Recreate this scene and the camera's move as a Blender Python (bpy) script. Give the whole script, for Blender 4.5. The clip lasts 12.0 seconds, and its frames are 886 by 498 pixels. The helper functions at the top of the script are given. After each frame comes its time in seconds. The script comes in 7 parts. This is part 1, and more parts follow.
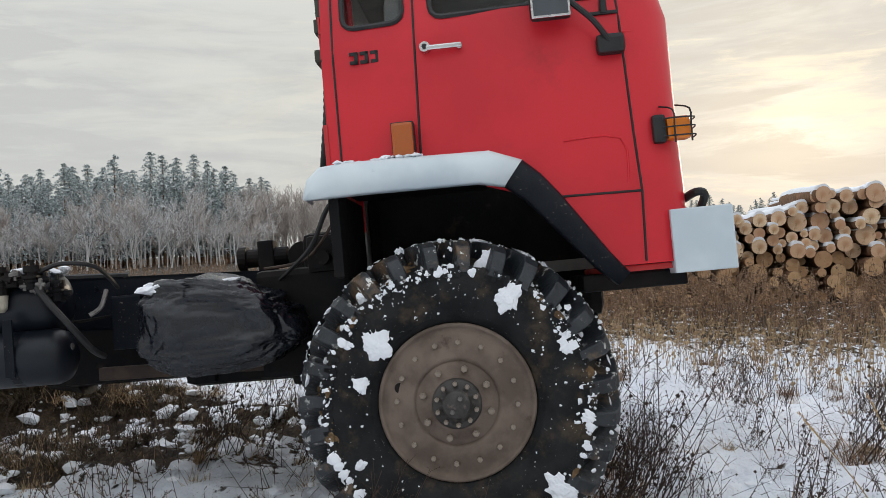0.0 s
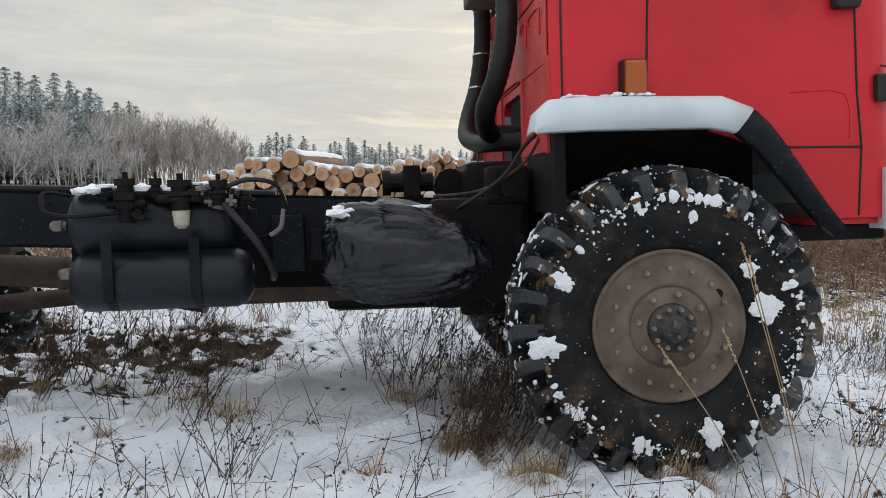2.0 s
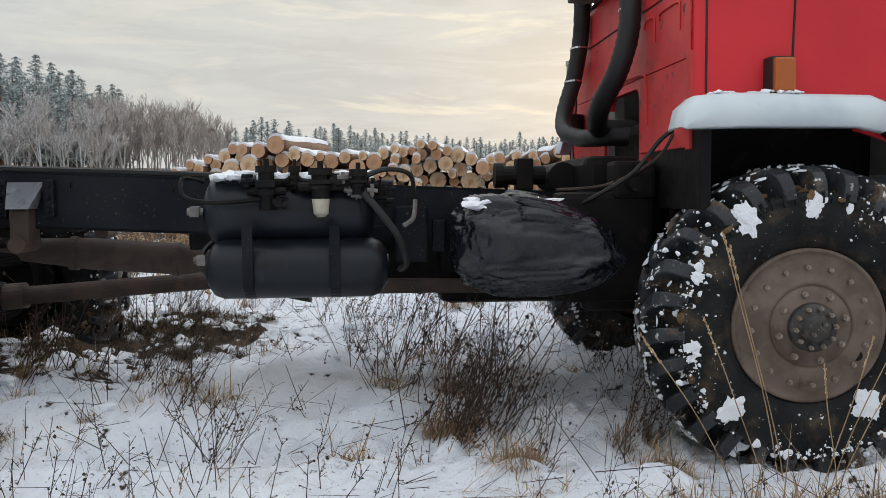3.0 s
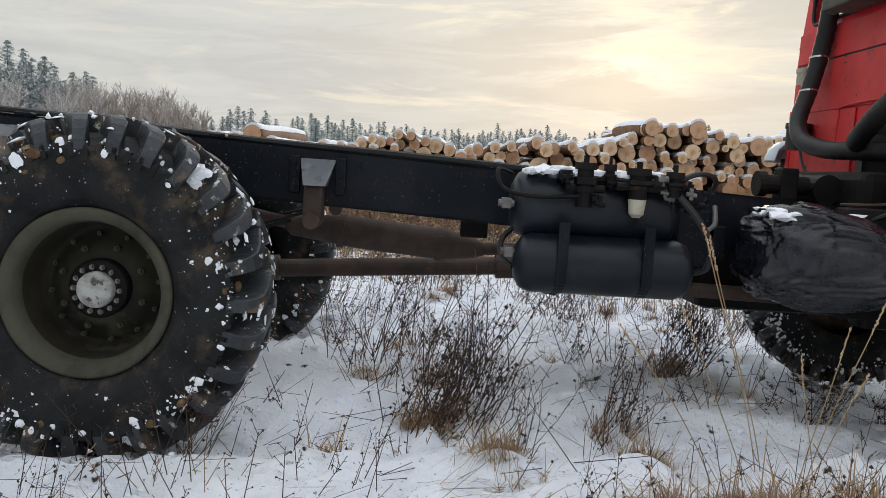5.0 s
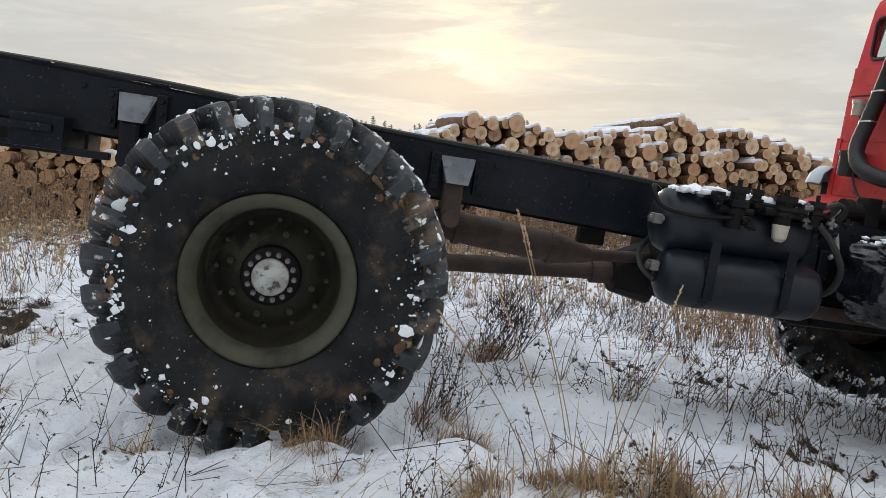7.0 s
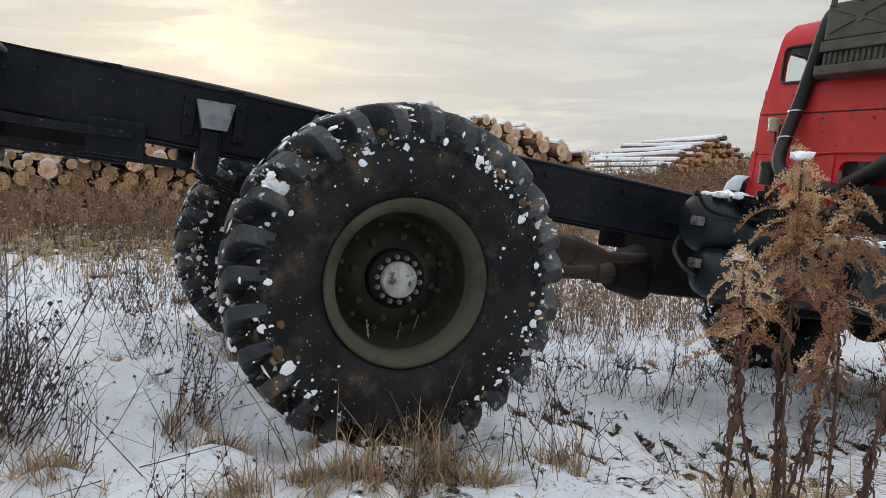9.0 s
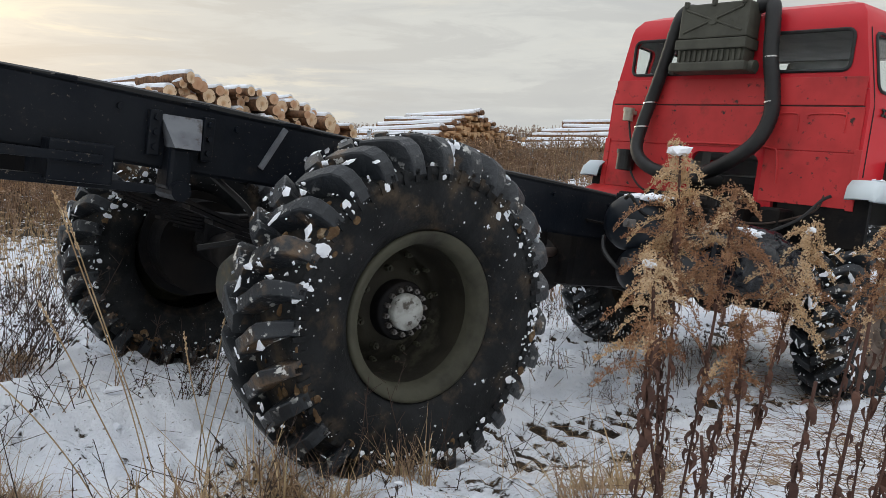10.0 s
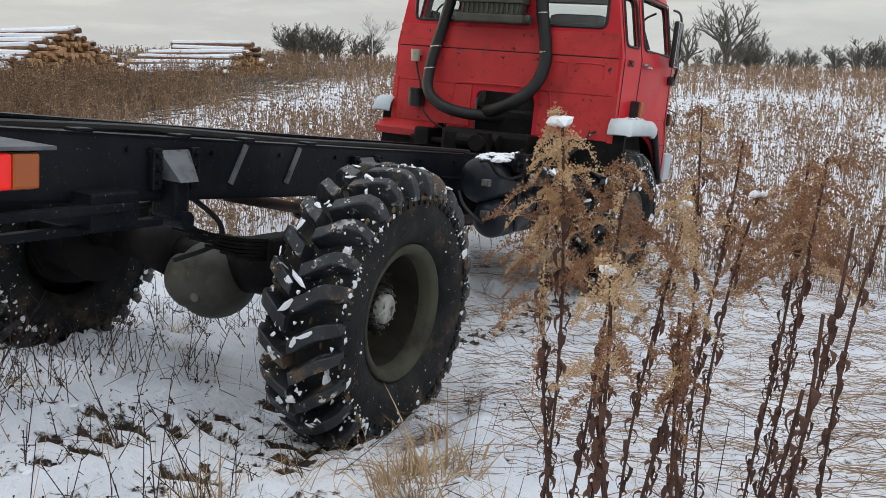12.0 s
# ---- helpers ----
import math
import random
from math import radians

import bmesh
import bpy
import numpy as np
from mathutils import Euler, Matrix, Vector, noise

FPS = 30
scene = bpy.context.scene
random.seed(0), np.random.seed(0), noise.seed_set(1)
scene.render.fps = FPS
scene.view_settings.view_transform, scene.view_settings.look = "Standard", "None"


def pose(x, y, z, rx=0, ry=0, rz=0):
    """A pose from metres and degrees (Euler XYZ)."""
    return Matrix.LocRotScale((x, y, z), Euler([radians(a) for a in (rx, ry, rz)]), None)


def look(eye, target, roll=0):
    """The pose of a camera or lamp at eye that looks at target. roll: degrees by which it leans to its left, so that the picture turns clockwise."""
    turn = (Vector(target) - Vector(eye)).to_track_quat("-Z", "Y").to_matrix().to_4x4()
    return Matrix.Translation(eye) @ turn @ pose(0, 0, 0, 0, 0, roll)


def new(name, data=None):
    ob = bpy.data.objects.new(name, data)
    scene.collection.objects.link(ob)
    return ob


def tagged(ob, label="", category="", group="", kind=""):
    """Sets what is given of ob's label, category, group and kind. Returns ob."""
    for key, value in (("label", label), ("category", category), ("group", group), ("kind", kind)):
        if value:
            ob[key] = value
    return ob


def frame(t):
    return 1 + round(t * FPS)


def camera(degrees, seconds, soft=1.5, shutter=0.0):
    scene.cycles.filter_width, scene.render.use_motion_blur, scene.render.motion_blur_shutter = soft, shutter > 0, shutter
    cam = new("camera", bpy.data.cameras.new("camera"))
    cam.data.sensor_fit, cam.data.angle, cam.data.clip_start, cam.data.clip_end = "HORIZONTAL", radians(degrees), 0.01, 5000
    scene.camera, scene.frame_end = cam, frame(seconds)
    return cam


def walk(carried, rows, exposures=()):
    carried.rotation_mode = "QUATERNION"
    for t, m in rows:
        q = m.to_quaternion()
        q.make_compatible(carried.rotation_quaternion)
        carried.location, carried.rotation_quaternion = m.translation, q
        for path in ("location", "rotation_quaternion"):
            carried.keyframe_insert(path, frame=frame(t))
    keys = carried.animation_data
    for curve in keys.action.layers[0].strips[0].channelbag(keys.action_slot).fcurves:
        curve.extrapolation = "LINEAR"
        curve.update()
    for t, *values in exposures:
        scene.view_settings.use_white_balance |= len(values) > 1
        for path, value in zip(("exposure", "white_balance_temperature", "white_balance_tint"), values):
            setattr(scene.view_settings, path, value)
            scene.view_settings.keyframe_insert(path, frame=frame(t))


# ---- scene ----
EXPOSURES = ((0.0, 0.0), (12.0, 0.0))
# camera: seconds, x, y, z, yaw, pitch, roll
cam = camera(55.96, 12.0, soft=0.75)
PATH = [
    (0.0, 3.704, -4.306, 1.269, 0.11, -0.15, 2.08),
    (0.5, 3.740, -4.222, 1.220, -1.86, -0.87, 1.37),
    (1.0, 3.739, -4.204, 1.216, -4.42, -2.22, 0.58),
    (1.5, 3.740, -4.212, 1.218, -6.86, -3.52, -0.17),
    (2.0, 3.739, -4.184, 1.209, -8.19, -4.36, -0.49),
    (2.5, 3.738, -4.177, 1.207, -8.79, -4.90, -0.66),
    (3.0, 3.740, -4.198, 1.214, -9.17, -5.27, -0.95),
    (5.0, 3.738, -4.171, 1.205, -10.69, -5.83, -1.41),
    (5.5, 3.742, -4.172, 1.210, -12.13, -6.06, -1.62),
    (6.0, 3.740, -4.161, 1.208, -15.09, -6.19, -2.23),
    (6.5, 3.757, -4.137, 1.193, -18.90, -6.12, -2.47),
    (8.5, 3.852, -4.110, 1.173, -33.82, -6.19, -0.79),
    (9.0, 3.872, -4.049, 1.154, -39.04, -6.26, -0.47),
    (9.5, 3.883, -3.829, 1.151, -46.58, -6.63, -0.83),
    (10.0, 3.887, -3.679, 1.200, -55.49, -8.01, -0.98),
    (10.5, 3.804, -3.491, 1.206, -64.11, -9.70, -1.53),
    (11.0, 3.857, -3.313, 1.209, -70.93, -11.22, -2.00),
    (11.5, 4.008, -3.169, 1.260, -76.40, -12.22, -2.28),
    (12.0, 4.086, -3.023, 1.276, -81.95, -12.66, -1.72),
]
# lorry: seconds, x, y, z of the rear axle's ground point, heading, nose up, lean
DRIVE = [
    (0.0, 0.099, 0.055, -0.084, -3.38, 3.26, -2.27),
    (0.5, 0.425, 0.129, -0.071, -3.18, 2.59, -1.19),
    (1.0, 0.740, 0.137, -0.045, -3.21, 2.47, -0.59),
    (1.5, 1.059, 0.119, -0.038, -3.59, 2.37, -0.44),
    (2.0, 1.402, 0.110, -0.056, -4.01, 2.17, -0.94),
    (2.5, 1.711, 0.082, -0.061, -4.31, 1.90, -1.32),
    (3.0, 1.981, 0.027, -0.036, -4.97, 1.38, -1.34),
    (5.0, 3.241, -0.023, 0.084, -9.06, -2.22, -0.37),
    (5.5, 3.554, -0.066, 0.106, -10.77, -2.85, 0.51),
    (6.0, 3.873, -0.103, 0.124, -12.22, -3.34, 1.02),
    (6.5, 4.214, -0.145, 0.135, -13.36, -4.51, 1.11),
    (8.5, 5.523, -0.450, 0.128, -17.34, -8.55, 1.67),
    (9.0, 5.813, -0.624, 0.074, -17.25, -8.09, 0.34),
    (9.5, 6.085, -0.785, 0.012, -17.08, -7.38, 0.76),
    (10.0, 6.387, -0.901, -0.035, -17.13, -7.23, 1.19),
    (10.5, 6.723, -0.969, -0.097, -18.21, -6.44, 1.81),
    (11.0, 7.079, -1.062, -0.162, -18.89, -5.48, 2.30),
    (11.5, 7.413, -1.148, -0.232, -20.05, -4.43, 2.30),
    (12.0, 7.757, -1.266, -0.305, -20.47, -3.42, 2.22),
]
walk(cam, [(t, pose(x, y, z, 90 + p, r, w)) for t, x, y, z, w, p, r in PATH], EXPOSURES)

# ---- light ----
SUN_AZ, SUN_EL = radians(23), radians(7)   # from +y towards +x, and above the horizon
SUN_DIR = Vector((math.sin(SUN_AZ) * math.cos(SUN_EL), math.cos(SUN_AZ) * math.cos(SUN_EL), math.sin(SUN_EL)))


class Nodes:
    """Short hand for building a node tree."""
    def __init__(self, tree):
        self.t = tree

    def add(self, kind, **kw):
        n = self.t.nodes.new(kind)
        for k, v in kw.items():
            if k in n.inputs:
                n.inputs[k].default_value = v
        return n

    def link(self, a, b):
        self.t.links.new(a, b)

    def math(self, op, a, b=0.5, clamp=False):
        n = self.t.nodes.new("ShaderNodeMath"); n.operation = op; n.use_clamp = clamp
        for i, s in enumerate((a, b)):
            if isinstance(s, (int, float)):
                n.inputs[i].default_value = s
            else:
                self.link(s, n.inputs[i])
        return n.outputs[0]

    def mix(self, fac, a, b, blend="MIX"):
        n = self.t.nodes.new("ShaderNodeMix"); n.data_type = "RGBA"; n.blend_type = blend
        for s, i in ((fac, 0), (a, 6), (b, 7)):
            if isinstance(s, (int, float)):
                n.inputs[i].default_value = s
            elif isinstance(s, tuple):
                n.inputs[i].default_value = (*s, 1)
            else:
                self.link(s, n.inputs[i])
        return n.outputs[2]

    def ramp(self, s, lo, hi):
        n = self.t.nodes.new("ShaderNodeMapRange"); n.interpolation_type = "SMOOTHSTEP"
        self.link(s, n.inputs[0]); n.inputs[1].default_value, n.inputs[2].default_value = lo, hi
        return n.outputs[0]

    def noise(self, vec, scale, detail=3.0, rough=0.55, dist=0.0):
        n = self.t.nodes.new("ShaderNodeTexNoise")
        if vec is not None:
            self.link(vec, n.inputs["Vector"])
        n.inputs["Scale"].default_value, n.inputs["Detail"].default_value, n.inputs["Roughness"].default_value = scale, detail, rough
        n.inputs["Distortion"].default_value = dist
        return n.outputs[0]


def make_world():
    w = bpy.data.worlds.new("winter_sky"); scene.world = w; w.use_nodes = True
    N = Nodes(w.node_tree); bg = w.node_tree.nodes["Background"]
    sky = N.add("ShaderNodeTexSky"); sky.sky_type, sky.sun_disc = "NISHITA", False
    sky.sun_elevation, sky.sun_rotation, sky.dust_density = SUN_EL, SUN_AZ, 4.0
    co = N.add("ShaderNodeTexCoord").outputs["Generated"]
    sep = N.add("ShaderNodeSeparateXYZ"); N.link(co, sep.inputs[0])
    z = sep.outputs[2]
    dot = N.t.nodes.new("ShaderNodeVectorMath"); dot.operation = "DOT_PRODUCT"; N.link(co, dot.inputs[0]); dot.inputs[1].default_value = SUN_DIR
    c = N.math("MAXIMUM", dot.outputs["Value"], 0.0)
    # flat banks of cloud, drawn out along the horizon
    mp = N.add("ShaderNodeMapping"); N.link(co, mp.inputs[0]); mp.inputs["Scale"].default_value = (1.0, 1.0, 5.5)
    n1 = N.noise(mp.outputs[0], 2.8, 7, 0.62, 0.5); n2 = N.noise(mp.outputs[0], 7.0, 5, 0.6, 0.8)
    cl = N.ramp(N.math("ADD", N.math("MULTIPLY", n1, 0.65), N.math("MULTIPLY", n2, 0.35)), 0.40, 0.62)
    up = N.ramp(z, 0.22, 0.80)
    base = N.mix(up, (0.69, 0.70, 0.67), (1.25, 1.31, 1.40))
    base = N.mix(N.math("MULTIPLY", N.math("MULTIPLY", cl, 0.62), N.math("SUBTRACT", 1.0, N.math("MULTIPLY", up, 0.8))), base, (0.50, 0.515, 0.525))
    wide = N.math("POWER", c, 9.0); mid = N.math("POWER", c, 60.0); core = N.math("POWER", c, 420.0)
    thin = N.math("SUBTRACT", 1.0, N.math("MULTIPLY", cl, 0.95))
    warm = N.mix(N.math("MULTIPLY", wide, 0.42), base, (0.69, 0.665, 0.61))
    warm = N.mix(N.math("MULTIPLY", N.math("MULTIPLY", mid, thin), 0.45, True), warm, (0.92, 0.88, 0.78))
    warm = N.mix(N.math("MULTIPLY", N.math("MULTIPLY", core, thin), 0.8, True), warm, (1.15, 1.08, 0.90))
    mp2 = N.add("ShaderNodeMapping"); N.link(co, mp2.inputs[0]); mp2.inputs["Scale"].default_value = (1.0, 1.0, 7.0); mp2.inputs["Location"].default_value = (3.1, 1.7, 0.4)
    n3 = N.noise(mp2.outputs[0], 3.6, 7, 0.62, 0.6)
    low = N.math("SUBTRACT", 1.0, N.ramp(z, 0.25, 0.5))
    bank = N.math("MULTIPLY", N.math("MULTIPLY", N.ramp(n3, 0.50, 0.60), 0.75), low)
    warm = N.mix(bank, warm, N.mix(wide, (0.58, 0.59, 0.58), (0.64, 0.62, 0.57)))
    gap = N.math("MULTIPLY", N.math("MULTIPLY", N.ramp(n3, 0.47, 0.36), N.math("POWER", c, 8.0)), 0.75)
    warm = N.mix(gap, warm, (0.98, 0.90, 0.72))
    # the sky texture is far brighter than the cloud: bring it to scale first
    dim = N.mix(1.0, sky.outputs[0], (0.1, 0.1, 0.1), "MULTIPLY")
    out = N.mix(0.965, dim, warm)
    N.link(out, bg.inputs[0]); bg.inputs[1].default_value = 1.0


make_world()
sun = new("sun", bpy.data.lights.new("sun", "SUN"))
sun.data.energy, sun.data.angle, sun.data.color = 0.9, radians(14), (1.0, 0.86, 0.66)
sun.matrix_basis = look((0, 0, 0), -SUN_DIR)


# ---- materials ----
def surf(name, c1, c2=None, scale=4.0, rough=0.7, metal=0.0, bump=0.0, bscale=30.0, c3=None, s3=12.0, cut3=(0.55, 0.7), c4=None, s4=20.0, cut4=(0.62, 0.65), spec=0.4, coat=0.0, rand=0.0, island=0.0, rcol=None):
    """A painted or natural surface: two tones at one scale, a third tone in patches, fine relief, and a shift from piece to piece."""
    m = bpy.data.materials.new(name); m.use_nodes = True
    N = Nodes(m.node_tree); b = m.node_tree.nodes["Principled BSDF"]
    co = N.add("ShaderNodeTexCoord").outputs["Object"]
    col = N.mix(N.ramp(N.noise(co, scale, 4), 0.38, 0.64), c1, c2 or tuple(v * 0.8 for v in c1))
    if c3:
        col = N.mix(N.ramp(N.noise(co, s3, 5, 0.65), *cut3), col, c3)
    if c4:
        big = N.ramp(N.noise(co, s4 * 0.22, 3), 0.42, 0.62)
        col = N.mix(N.math("MULTIPLY", N.ramp(N.noise(co, s4, 4, 0.6), *cut4), big), col, c4)
    if rand:
        r = N.add("ShaderNodeObjectInfo").outputs["Random"]
        col = N.mix(N.math("MULTIPLY", r, rand), col, rcol or tuple(v * 0.4 for v in c1))
    if island:
        r = N.add("ShaderNodeNewGeometry").outputs["Random Per Island"]
        col = N.mix(N.math("MULTIPLY", r, island), col, rcol or tuple(v * 0.4 for v in c1))
    N.link(col, b.inputs["Base Color"])
    rn = N.math("ADD", rough - 0.12, N.math("MULTIPLY", N.noise(co, scale * 3.1, 3), 0.24), True)
    N.link(rn, b.inputs["Roughness"])
    b.inputs["Metallic"].default_value, b.inputs["Specular IOR Level"].default_value, b.inputs["Coat Weight"].default_value = metal, spec, coat
    b.inputs["Coat Roughness"].default_value = 0.2
    if bump:
        bp = N.add("ShaderNodeBump", Strength=bump, Distance=0.01)
        N.link(N.noise(co, bscale, 5, 0.6), bp.inputs["Height"]); N.link(bp.outputs[0], b.inputs["Normal"])
    return m


def glass(name, tint, rough=0.02):
    m = bpy.data.materials.new(name); m.use_nodes = True
    b = m.node_tree.nodes["Principled BSDF"]
    b.inputs["Base Color"].default_value = (*tint, 1); b.inputs["Roughness"].default_value = rough
    b.inputs["Transmission Weight"].default_value, b.inputs["IOR"].default_value = 1.0, 1.1
    return m


def lens(name, col, glow=0.0):
    m = bpy.data.materials.new(name); m.use_nodes = True
    b = m.node_tree.nodes["Principled BSDF"]
    b.inputs["Base Color"].default_value = (*col, 1); b.inputs["Roughness"].default_value = 0.18
    b.inputs["Subsurface Weight"].default_value = 0.1
    if glow:
        b.inputs["Emission Color"].default_value = (*col, 1); b.inputs["Emission Strength"].default_value = glow
    return m


RED = surf("red_paint", (0.62, 0.018, 0.030), (0.53, 0.014, 0.025), 1.6, 0.42, bump=0.02, bscale=18, c3=(0.36, 0.014, 0.02), s3=3.0, cut3=(0.60, 0.85), spec=0.35, coat=0.10)
RED_WORN = surf("worn_red_paint", (0.60, 0.040, 0.042), (0.44, 0.026, 0.028), 2.2, 0.5, bump=0.05, bscale=26, c3=(0.16, 0.03, 0.022), s3=4.0, cut3=(0.58, 0.80), c4=(0.04, 0.02, 0.018), s4=26.0, cut4=(0.60, 0.66), spec=0.4)
WHITE = surf("white_paint", (0.66, 0.73, 0.76), (0.52, 0.60, 0.65), 2.5, 0.45, c3=(0.35, 0.40, 0.42), s3=9, cut3=(0.66, 0.8))
SNOW = surf("clean_snow", (0.86, 0.88, 0.92), (0.80, 0.83, 0.88), 6.0, 0.8, bump=0.25, bscale=45, spec=0.2)
BLACK = surf("black_chassis_paint", (0.004, 0.006, 0.010), (0.010, 0.012, 0.016), 3.5, 0.42, bump=0.14, bscale=40, c3=(0.035, 0.028, 0.023), s3=7, cut3=(0.62, 0.82), c4=(0.13, 0.11, 0.09), s4=70, cut4=(0.62, 0.68), spec=0.14)
GREASE = surf("oily_black_steel", (0.005, 0.005, 0.006), (0.012, 0.010, 0.009), 5.0, 0.6, bump=0.25, bscale=30, c3=(0.035, 0.026, 0.02), s3=9, cut3=(0.58, 0.75), spec=0.15)
TANK = surf("blue_black_tank_paint", (0.005, 0.007, 0.011), (0.010, 0.014, 0.020), 2.5, 0.35, bump=0.06, bscale=20, c3=(0.035, 0.045, 0.06), s3=4.5, cut3=(0.62, 0.85), spec=0.3)
RUBBER = surf("tyre_rubber", (0.006, 0.007, 0.008), (0.015, 0.016, 0.017), 7.0, 0.62, bump=0.35, bscale=45, c3=(0.075, 0.055, 0.036), s3=5.5, cut3=(0.50, 0.72), c4=(0.45, 0.45, 0.43), s4=75.0, cut4=(0.66, 0.70), spec=0.2)
MUD = surf("drying_mud", (0.15, 0.095, 0.05), (0.09, 0.055, 0.03), 14.0, 0.9, bump=0.6, bscale=60, c3=(0.30, 0.23, 0.15), s3=22, cut3=(0.55, 0.7), spec=0.15)
LUG = surf("muddy_tread_rubber", (0.010, 0.013, 0.017), (0.026, 0.030, 0.035), 7.0, 0.46, bump=0.4, bscale=60, c3=(0.13, 0.085, 0.05), s3=6.0, cut3=(0.54, 0.68), c4=(0.66, 0.66, 0.63), s4=26.0, cut4=(0.59, 0.64), spec=0.5)
HOSE = surf("black_hose_rubber", (0.012, 0.012, 0.013), (0.020, 0.020, 0.020), 6.0, 0.55, bump=0.1)
RIM_BROWN = surf("muddy_brown_rim_paint", (0.185, 0.142, 0.115), (0.115, 0.086, 0.069), 7.0, 0.75, bump=0.3, bscale=40, c3=(0.055, 0.035, 0.028), s3=9.0, cut3=(0.58, 0.76), spec=0.25)
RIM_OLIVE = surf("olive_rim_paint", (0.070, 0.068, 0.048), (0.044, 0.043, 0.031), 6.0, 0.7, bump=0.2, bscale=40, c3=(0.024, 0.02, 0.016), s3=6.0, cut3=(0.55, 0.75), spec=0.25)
# darker than the rim: the deep dish's shade is in this colour, with grease
DISC = surf("greasy_shaded_olive_disc", (0.034, 0.031, 0.022), (0.020, 0.018, 0.014), 5.0, 0.72, bump=0.25, bscale=40, c3=(0.060, 0.056, 0.040), s3=5.0, cut3=(0.58, 0.72), spec=0.2)
OLIVE = surf("olive_grey_filter_paint", (0.075, 0.075, 0.058), (0.055, 0.054, 0.042), 6.0, 0.62, bump=0.1, c3=(0.03, 0.028, 0.022), s3=11, cut3=(0.6, 0.75))
STEEL = surf("dull_steel", (0.20, 0.19, 0.18), (0.11, 0.10, 0.095), 14.0, 0.5, metal=0.6, bump=0.15)
RUST = surf("rusty_brown_steel", (0.065, 0.042, 0.032), (0.040, 0.028, 0.022), 9.0, 0.75, bump=0.3, c3=(0.11, 0.05, 0.03), s3=14, cut3=(0.6, 0.75))
GREY = surf("grey_primer", (0.15, 0.16, 0.175), (0.10, 0.105, 0.12), 10.0, 0.7, c3=(0.05, 0.04, 0.035), s3=15, cut3=(0.55, 0.7))
HUBGREASE = surf("dirty_greased_hub", (0.055, 0.050, 0.046), (0.030, 0.027, 0.025), 18.0, 0.5, bump=0.4, bscale=60, c3=(0.12, 0.10, 0.085), s3=24, cut3=(0.56, 0.7))
DIFF = surf("dirty_grey_casting", (0.085, 0.085, 0.070), (0.05, 0.05, 0.042), 8.0, 0.65, bump=0.2, c3=(0.16, 0.12, 0.07), s3=6, cut3=(0.6, 0.75))
BOLT = surf("worn_bolt_steel", (0.34, 0.29, 0.24), (0.20, 0.16, 0.13), 20.0, 0.55, metal=0.3, bump=0.2)
HUBWHITE = surf("scuffed_pale_hub_paint", (0.42, 0.43, 0.41), (0.26, 0.26, 0.24), 25.0, 0.6, bump=0.2, c3=(0.07, 0.06, 0.05), s3=30, cut3=(0.55, 0.65))
CHROME = surf("chrome", (0.6, 0.6, 0.6), (0.5, 0.5, 0.5), 20.0, 0.25, metal=1.0)
PLASTIC = surf("black_plastic", (0.012, 0.012, 0.013), (0.02, 0.02, 0.02), 10.0, 0.5)
# the paler patches paint the film's sheen into its colour
FILM = surf("black_plastic_film", (0.004, 0.005, 0.008), (0.008, 0.010, 0.015), 9.0, 0.26, bump=0.4, bscale=11, c3=(0.030, 0.032, 0.036), s3=5, cut3=(0.60, 0.8), spec=0.5)
AMBER = lens("amber_lens", (0.72, 0.20, 0.012)); REDLENS = lens("red_lens", (0.6, 0.01, 0.008), 0.55); AMBER_DARK = lens("dirty_amber_lens", (0.40, 0.10, 0.02))
MOSS = surf("matted_dark_turf", (0.060, 0.045, 0.026), (0.035, 0.026, 0.016), 6, 0.9, island=0.7, rcol=(0.15, 0.10, 0.055))
GLASS = glass("window_glass", (0.86, 0.90, 0.90)); MIRROR = surf("mirror_glass", (0.75, 0.77, 0.78), (0.72, 0.74, 0.75), 3, 0.15, metal=1.0)
TINTED = surf("dark_mirror_glass", (0.10, 0.115, 0.13), (0.08, 0.09, 0.10), 3, 0.15, metal=0.6)
CLEAR = surf("milky_plastic", (0.45, 0.42, 0.34), (0.36, 0.33, 0.26), 20, 0.4)
INTERIOR = surf("grey_cab_lining", (0.34, 0.33, 0.32), (0.26, 0.255, 0.25), 6, 0.8)
BARK = surf("pine_bark", (0.30, 0.16, 0.085), (0.14, 0.080, 0.05), 9.0, 0.85, bump=0.7, bscale=24, c3=(0.07, 0.045, 0.032), s3=14, cut3=(0.55, 0.7), rand=0.5)
STRAW = surf("dry_straw", (0.52, 0.39, 0.23), (0.38, 0.26, 0.14), 6, 0.8, island=0.6, rcol=(0.13, 0.07, 0.035))
RUSTWEED = surf("rusty_dead_weed", (0.39, 0.26, 0.165), (0.27, 0.165, 0.10), 3, 0.85, island=0.75, rcol=(0.10, 0.06, 0.042))
DARKWEED = surf("dark_dead_stalk", (0.035, 0.022, 0.017), (0.022, 0.014, 0.012), 9, 0.85, island=0.6, rcol=(0.075, 0.045, 0.03))
PLUME = surf("fluffy_tan_seed_plume", (0.74, 0.59, 0.39), (0.62, 0.44, 0.25), 9, 0.9, island=0.65, rcol=(0.40, 0.22, 0.115))
PLUME_RUST = surf("fluffy_rust_seed_plume", (0.46, 0.27, 0.15), (0.32, 0.165, 0.085), 9, 0.9, island=0.8, rcol=(0.17, 0.075, 0.042))
STEM = surf("red_brown_stalk", (0.085, 0.040, 0.028), (0.06, 0.028, 0.02), 12, 0.8)
